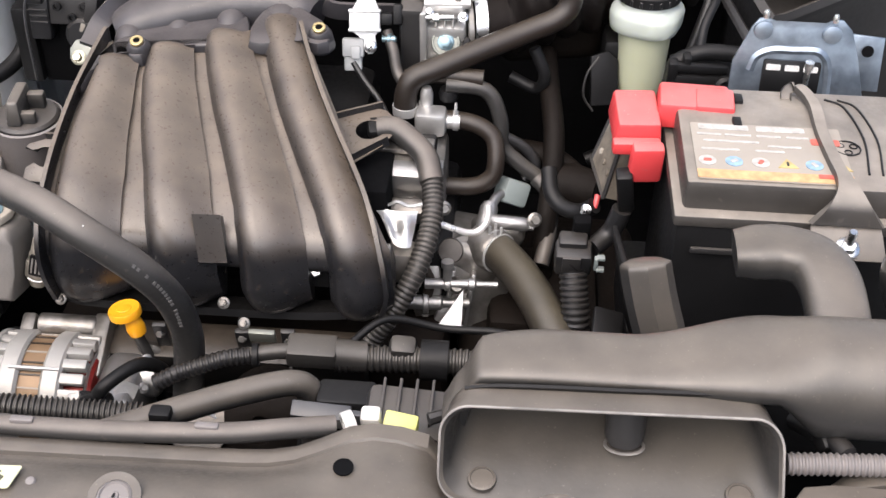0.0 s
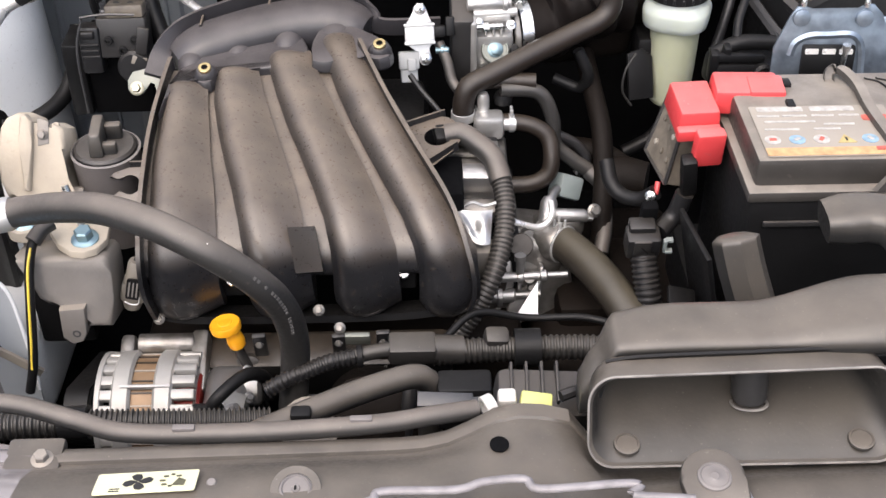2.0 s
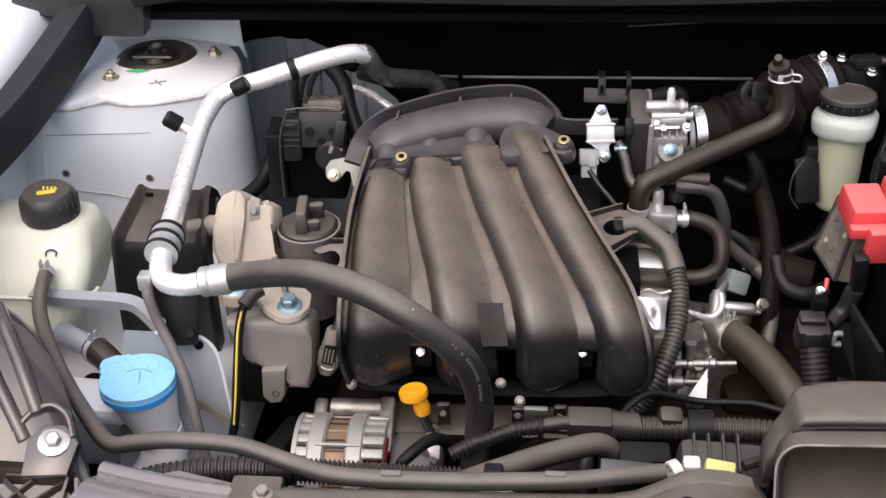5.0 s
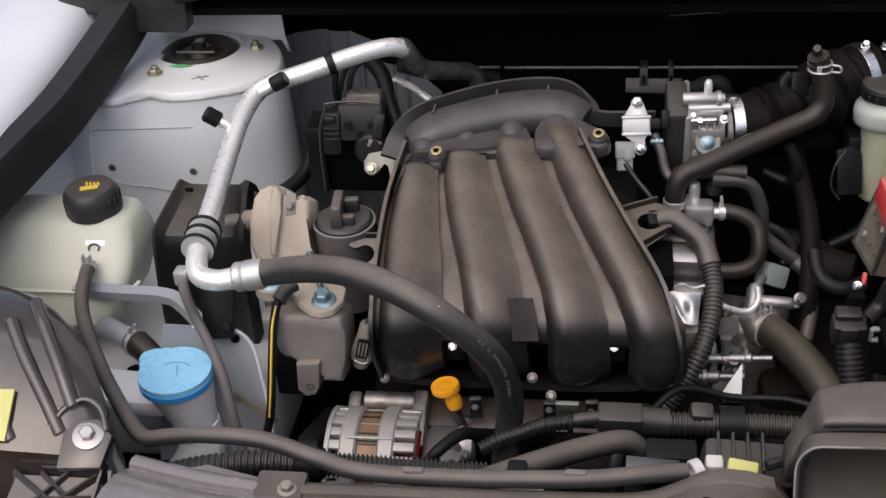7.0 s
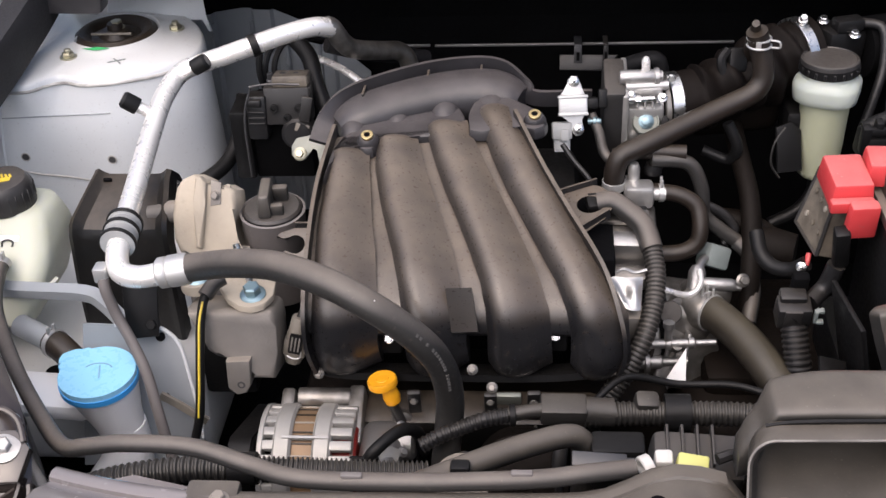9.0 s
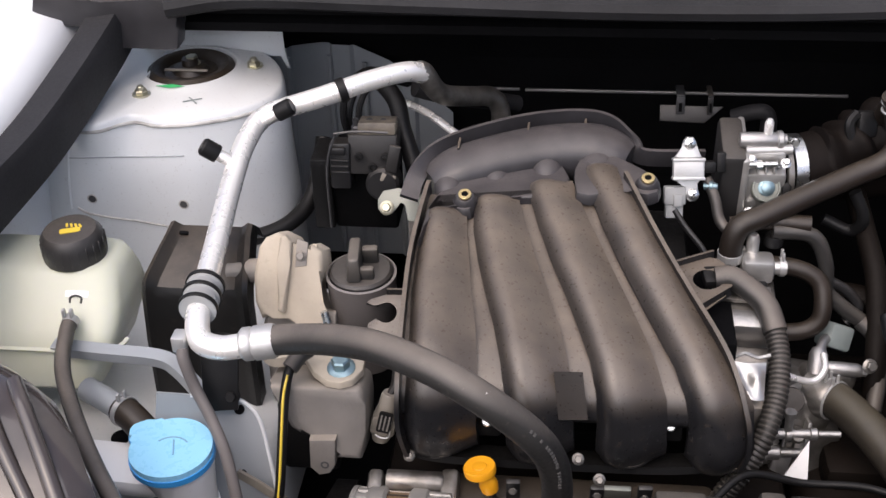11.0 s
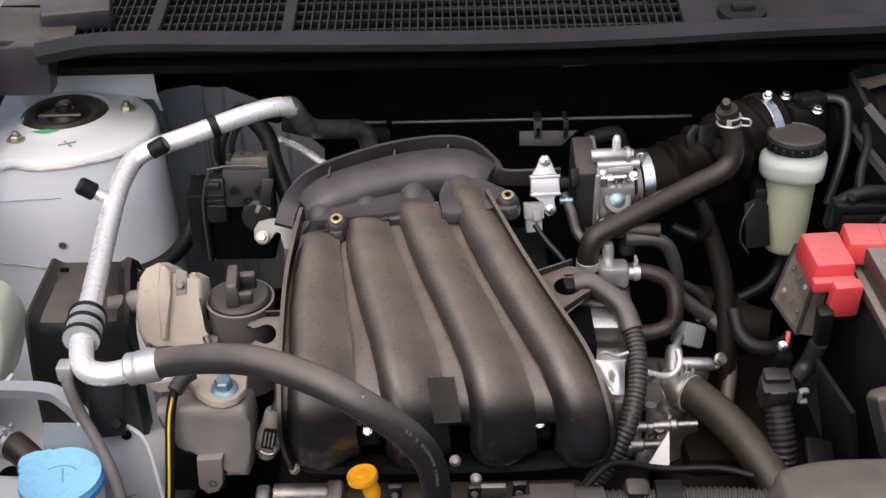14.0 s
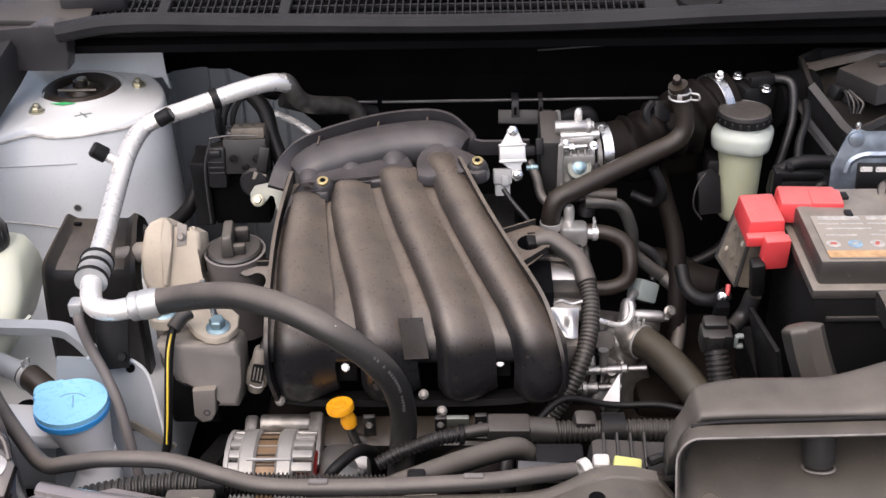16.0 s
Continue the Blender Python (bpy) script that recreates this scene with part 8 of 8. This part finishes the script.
    part("red_lead", tube([(0.396, 0.004, 0.850), (0.394, -0.002, 0.842), (0.391, -0.006, 0.834)], 0.003, 8), M_RED, fu, "red lead")
    part("cable", tube([(0.393, -0.004, 0.842), (0.380, 0.004, 0.828), (0.362, 0.016, 0.824), (0.350, 0.03, 0.832), (0.346, 0.05, 0.848)], 0.0085, 12), M_BLACK, fu)
    part("cable", tube([(0.418, -0.030, 0.858), (0.412, -0.030, 0.835), (0.404, -0.034, 0.825), (0.392, -0.046, 0.82)], 0.010, 12), M_LOOM, fu)
    # Zinc bracket behind the battery.
    zb = thing("battery_bracket", (0.585, 0.09, 0.90), "zinc-plated steel battery bracket with bluish sheen", "bracket")
    out = [(-0.066, -0.050), (-0.066, -0.012), (-0.052, 0.024), (-0.046, 0.033), (-0.038, 0.034), (-0.030, 0.031), (0.018, 0.032), (0.026, 0.037), (0.034, 0.036), (0.044, 0.026), (0.055, -0.004), (0.067, -0.046), (0.062, -0.056), (-0.060, -0.058)]
    lean = pose(0.586, 0.079, 0.981, 82, 0, -3)
    part("plate", prism(out, 0.003, lean, 0.0008), M_ZINC, zb)
    fold = [Vector((x, y, 0.004)) for x, y in ((-0.048, -0.020), (-0.044, -0.006), (-0.030, 0.002), (-0.010, 0.003), (0.012, 0.004), (0.022, -0.002), (0.027, -0.014), (0.030, -0.045))]
    part("fold", sweep([lean @ q for q in spline(fold, 5)], [(-0.004, 0), (0, 0.0028), (0.004, 0), (0, -0.002)], side=(0, 0.15, 0.98)), M_ZINC, zb)
    part("inset", prism(rounded(0.056, 0.038, 0.003), 0.003, lean @ pose(-0.008, -0.026, 0.004), 0.0006), M_BLACK, zb, "dark slotted recess")
    for dx in (-0.018, 0.0, 0.018):
        part("slot", prism(rounded(0.014, 0.006, 0.001, 2), 0.0012, lean @ pose(-0.008 + dx, -0.014, 0.0068)), M_ALU, zb, "bright slot edge")
    for x in (-0.041, 0.025):
        part("rivet", lathe([(0.0095, 0), (0.009, 0.003), (0.004, 0.0045)], lean @ Vector((x, 0.022, 0.003)), (0, -0.99, 0.14), 24), M_ZINC, zb)
        part("pin", lathe([(0.003, 0), (0.003, 0.006), (0.002, 0.008)], lean @ Vector((x + 0.001, 0.034, 0.002)), (0, 0, 1), 12), M_BOLT, zb)
    side = part("side_plate", prism([(-0.016, -0.030), (0.020, -0.030), (0.017, 0.026), (-0.016, 0.028)], 0.003, pose(0.650, 0.092, 0.968, 82, 0, -3), 0.0006), M_ZINC, zb)
    part("plate_hole", lathe([(0.006, 0), (0.006, 0.0008)], (0.652, 0.0885, 0.981), (0, -0.99, 0.14), 16), M_VOID, side)
    tray = thing("battery_tray", (0.58, -0.04, 0.62), "black plastic tray under the battery", "tray")
    part("tray", block((0.58, -0.045, 0.70), (0.30, 0.24, 0.09), 0.008), M_BLACK, tray)
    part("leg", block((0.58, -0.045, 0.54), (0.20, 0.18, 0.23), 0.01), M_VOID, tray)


def build_right_things():
    rs = thing("fluid_reservoir", (0.452, 0.246, 0.80), "milky plastic fluid reservoir with black cap", "fluid reservoir")
    part("bottle", lathe([(0.020, -0.137), (0.0230, -0.134), (0.0245, -0.128), (0.0275, -0.09), (0.0300, -0.030)], (0.449, 0.246, 0.950), (0, 0.05, 1), 32), M_FLUID, rs, "fluid-filled lower bottle")
    shape = ((0.058, -0.0325, 0.024), (0.068, -0.0320, 0.026), (0.0755, -0.0290, 0.027), (0.0775, -0.0230, 0.028), (0.0790, -0.0130, 0.029), (0.0775, -0.0090, 0.030), (0.0720, -0.0050, 0.032), (0.0650, -0.0020, 0.032), (0.0640, 0.004, 0.0319))
    part("collar", loft([[Vector((0.449 + c * a + q * b, 0.246 - q * a + c * b + 0.05 * dz, 0.950 + dz)) for a, b in rounded(w, w, r, 6) for c, q in ((math.cos(0.35), math.sin(0.35)),)] for w, dz, r in shape]), M_BOTTLE, rs, angle=50)
    cap = part("cap", lathe([(0.0325, -0.002), (0.0350, 0.0), (0.0350, 0.0125), (0.0340, 0.0155), (0.0318, 0.0165), (0.0310, 0.0155), (0.0, 0.0160)], (0.449, 0.247, 0.953), (0, 0.02, 1), 40), M_PLASTIC, rs, "black screw cap with dusty top")
    part("skirt", ring((0.449, 0.247, 0.9525), (0, 0.02, 1), 0.0356, 0.0340, 0.0115, 40), M_BLACK, cap)
    for a in np.linspace(0, 2 * math.pi, 21)[:-1]:
        part("grip_rib", block((0.449 + 0.0353 * math.cos(a), 0.247 + 0.0353 * math.sin(a), 0.9580), (0.0016, 0.0036, 0.007), 0.0006, (0, 0, math.degrees(a)), segments=1), M_LOOM, cap)
    part("feed_hose", tube([(0.450, 0.244, 0.812), (0.446, 0.238, 0.785), (0.428, 0.228, 0.765), (0.395, 0.22, 0.75)], 0.0085, 10), M_BLACK, rs)
    part("bracket", prism([(-0.020, -0.03), (0.012, -0.032), (0.016, 0.018), (0.004, 0.030), (-0.016, 0.026)], 0.004, pose(0.408, 0.222, 0.862, 66, 0, 18), 0.001), M_BLACK, rs)
    part("wire", tube([(0.398, 0.210, 0.895), (0.386, 0.204, 0.875), (0.384, 0.200, 0.850), (0.396, 0.200, 0.830)], 0.0014, 6), M_LOOM_DUSTY, rs)
    part("holder", block((0.424, 0.262, 0.865), (0.04, 0.05, 0.07), 0.008), M_BLACK, rs)
    ab = thing("air_filter_box", (0.60, 0.27, 0.78), "dusty black air filter box with sloped lid", "air filter box")
    # The body's open front pocket, with the pale rim round it and the raised lid behind.
    plan = [(0.543, 0.285), (0.573, 0.222), (0.581, 0.209), (0.593, 0.211), (0.80, 0.335), (0.80, 0.42), (0.585, 0.42), (0.552, 0.390)]
    high = {(0.573, 0.222): -0.030, (0.581, 0.209): -0.035, (0.593, 0.211): -0.033, (0.80, 0.335): 0.0}
    rim = [Vector((x, y, 0.985 + high.get((x, y), 0.0))) for x, y in plan]
    mid = Vector((0.66, 0.30, 0.0))
    rings = [[Vector((q.x + (q.x - mid.x) * g, q.y + (q.y - mid.y) * g, q.z + dz if dz > -0.1 else 0.78)) for q in rim] for g, dz in ((-0.06, -0.2), (-0.04, -0.070), (0.0, -0.062), (0.0, -0.012), (0.02, -0.010), (0.02, 0.0), (-0.035, 0.0), (-0.04, -0.018))]
    part("body", loft(rings), M_LOOM, ab)
    part("rim", sweep([Vector((q.x, q.y, q.z + 0.001)) for q in (rim[0], rim[1], rim[2], rim[3], rim[4])], [(-0.005, -0.002), (0.005, -0.002), (0.005, 0.002), (-0.005, 0.002)]), M_PLASTIC, ab, "dusty paler rim")
    for dz, g in ((-0.030, 0.012), (-0.050, 0.004)):
        part("wall_rib", sweep([q + Vector((-g, -g, dz)) for q in (rim[7], rim[0], rim[1], rim[2])], [(-0.003, -0.003), (0.003, -0.003), (0.003, 0.003), (-0.003, 0.003)]), M_LOOM, ab)
    lid = part("lid", prism([(-0.052, -0.060), (0.16, 0.040), (0.16, 0.115), (0.02, 0.100), (-0.085, 0.010)], 0.028, pose(0.668, 0.300, 0.972, -3, 0, 0), 0.003), M_PLASTIC, ab, "raised dusty lid")
    part("lid_rib", block((0.69, 0.335, 1.004), (0.12, 0.005, 0.006), 0.001, (-3, 0, 25)), M_PLASTIC, lid)
    dome = [[Vector((0.555 + 0.245 * u, 0.345 + 0.035 * v + 0.05 * u * (1 - v), 0.968 + 0.036 * math.sin(math.pi * min(1, 0.15 + 0.6 * u)) * math.sin(math.pi * (0.25 + 0.5 * v)))) for u in np.linspace(0, 1, 9)] for v in np.linspace(0, 2, 7)]
    db = bmesh.new()
    grid = [[db.verts.new(q) for q in r] for r in dome]
    for r0, r1 in zip(grid, grid[1:]):
        for k in range(8):
            db.faces.new((r0[k], r0[k + 1], r1[k + 1], r1[k]))
    bmesh.ops.solidify(db, geom=list(db.faces), thickness=0.004)
    part("rear_cover", db, M_PLASTIC, ab, "dusty domed rear cover")
    plugs = part("plug", merge(block((0.574, 0.268, 0.983), (0.024, 0.018, 0.020), 0.004, (10, 15, 30)), block((0.588, 0.262, 0.978), (0.014, 0.014, 0.018), 0.003, (0, 20, 50))), M_BLACK, ab)
    for k in range(4):
        part("wire", tube([(0.574 + 0.004 * k, 0.262, 0.988), (0.578 + 0.005 * k, 0.250, 0.990 - 0.002 * k), (0.582 + 0.006 * k, 0.240, 0.978), (0.584 + 0.004 * k, 0.236, 0.966)], 0.0017, 6), M_LOOM_DUSTY if k % 2 else M_BLACK, plugs)
    part("outlet", lathe([(0.038, 0), (0.038, 0.06)], (0.56, 0.345, 0.945), (-1, -0.3, 0), 24), M_VOID, ab)
    cn = thing("relay_cluster", (0.50, 0.13, 0.88), "black plug cluster with levers behind the terminal cover", "connector")
    part("base", block((0.505, 0.135, 0.912), (0.080, 0.040, 0.034), 0.006, (0, 6, 10)), M_BLACK, cn)
    part("lever", block((0.497, 0.120, 0.936), (0.060, 0.010, 0.010), 0.003, (0, 8, 12)), M_BLACK, cn)
    part("wheel", lathe([(0.012, 0), (0.012, 0.010), (0.008, 0.012), (0.007, 0.008), (0.0, 0.008)], (0.524, 0.116, 0.918), (0, -1, 0.3), 20), M_BLACK, cn)
    part("post", block((0.468, 0.118, 0.928), (0.010, 0.014, 0.036), 0.002, (8, 0, 0)), M_BLACK, cn)
    part("post", block((0.482, 0.122, 0.936), (0.008, 0.014, 0.030), 0.002, (8, 0, 0)), M_BLACK, cn)
    part("tube", tube([(0.47, 0.135, 0.932), (0.50, 0.14, 0.944), (0.54, 0.142, 0.942)], 0.009, 12), M_BLACK, cn)
    part("cable", tube([(0.497, 0.140, 0.944), (0.500, 0.155, 0.966), (0.512, 0.18, 0.985), (0.520, 0.22, 0.99)], 0.005, 10), M_BLACK, cn)
    sup = thing("plug_support", (0.385, -0.06, 0.70), "black square plug on a corrugated loom", "connector")
    part("plug", merge(block((0.373, -0.056, 0.815), (0.036, 0.026, 0.030), 0.004, (14, 0, 0)), block((0.372, -0.052, 0.832), (0.028, 0.018, 0.012), 0.003, (14, 0, 0))), M_LOOM, sup)
    face = part("face", block((0.371, -0.0705, 0.8165), (0.018, 0.003, 0.021), 0.001, (14, 0, 0)), M_PLASTIC, sup, "dusty square face")
    part("scratch", block((0.371, -0.0723, 0.8170), (0.020, 0.0006, 0.0012), 0.0, (14, 45, 0)), M_BLACK, face)
    part("latch", merge(block((0.3955, -0.064, 0.815), (0.004, 0.006, 0.018), 0.001, (14, 0, 0)), block((0.400, -0.064, 0.822), (0.008, 0.006, 0.004), 0.001, (14, 0, 0)), block((0.400, -0.064, 0.808), (0.008, 0.006, 0.004), 0.001, (14, 0, 0))), M_TEAL, sup)
    part("conduit", conduit([(0.374, -0.062, 0.803), (0.377, -0.076, 0.782), (0.380, -0.090, 0.755), (0.381, -0.10, 0.70)], 0.0145, 0.0060, 0.12, 14), M_LOOM, sup)
    part("stem", block((0.380, -0.040, 0.840), (0.018, 0.014, 0.03), 0.004, (14, 0, 0)), M_VOID, sup)
    vp = thing("shift_cable", (0.33, 0.13, 0.70), "black hoses and cables dropping beside the gearbox", "cable")
    part("hose", tube([(0.34, 0.24, 0.88), (0.345, 0.19, 0.862), (0.352, 0.14, 0.835), (0.352, 0.10, 0.80), (0.348, 0.06, 0.76), (0.345, 0.04, 0.70)], 0.012, 12), M_DEEP_SHADE, vp)
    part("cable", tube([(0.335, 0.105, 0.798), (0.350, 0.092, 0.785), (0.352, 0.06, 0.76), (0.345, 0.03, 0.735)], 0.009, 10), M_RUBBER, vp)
    part("hose", tube([(0.30, 0.155, 0.80), (0.35, 0.14, 0.80), (0.385, 0.11, 0.79)], 0.016, 12), M_DEEP_SHADE, vp)
    part("elbow", lathe([(0.022, 0), (0.026, 0.02), (0.022, 0.05)], (0.355, 0.11, 0.79), (0.9, -0.3, 0), 20), M_DEEP_SHADE, vp)
    gb = thing("gearbox", (0.40, 0.05, 0.43), "grimy gearbox housing below the battery, darkened for deep shade", "gearbox")
    part("housing", block((0.36, 0.06, 0.56), (0.20, 0.30, 0.25), 0.03, segments=3), M_DEEP_SHADE, gb)
    part("lid", block((0.35, 0.03, 0.69), (0.12, 0.14, 0.04), 0.012), M_DEEP_SHADE, gb)
    bk = thing("tray_bracket", (0.43, -0.13, 0.66), "tray bracket beside the battery, blackened for the shade there", "bracket")
    # Plate and flange are coloured black to stand in for shade.
    part("plate", block((0.428, -0.10, 0.80), (0.006, 0.09, 0.12), 0.002, (0, -12, 8)), M_BLACK, bk)
    part("flange", block((0.408, -0.12, 0.775), (0.030, 0.05, 0.006), 0.002, (20, 15, 0)), M_BLACK, bk)


build_battery()
build_right_things()
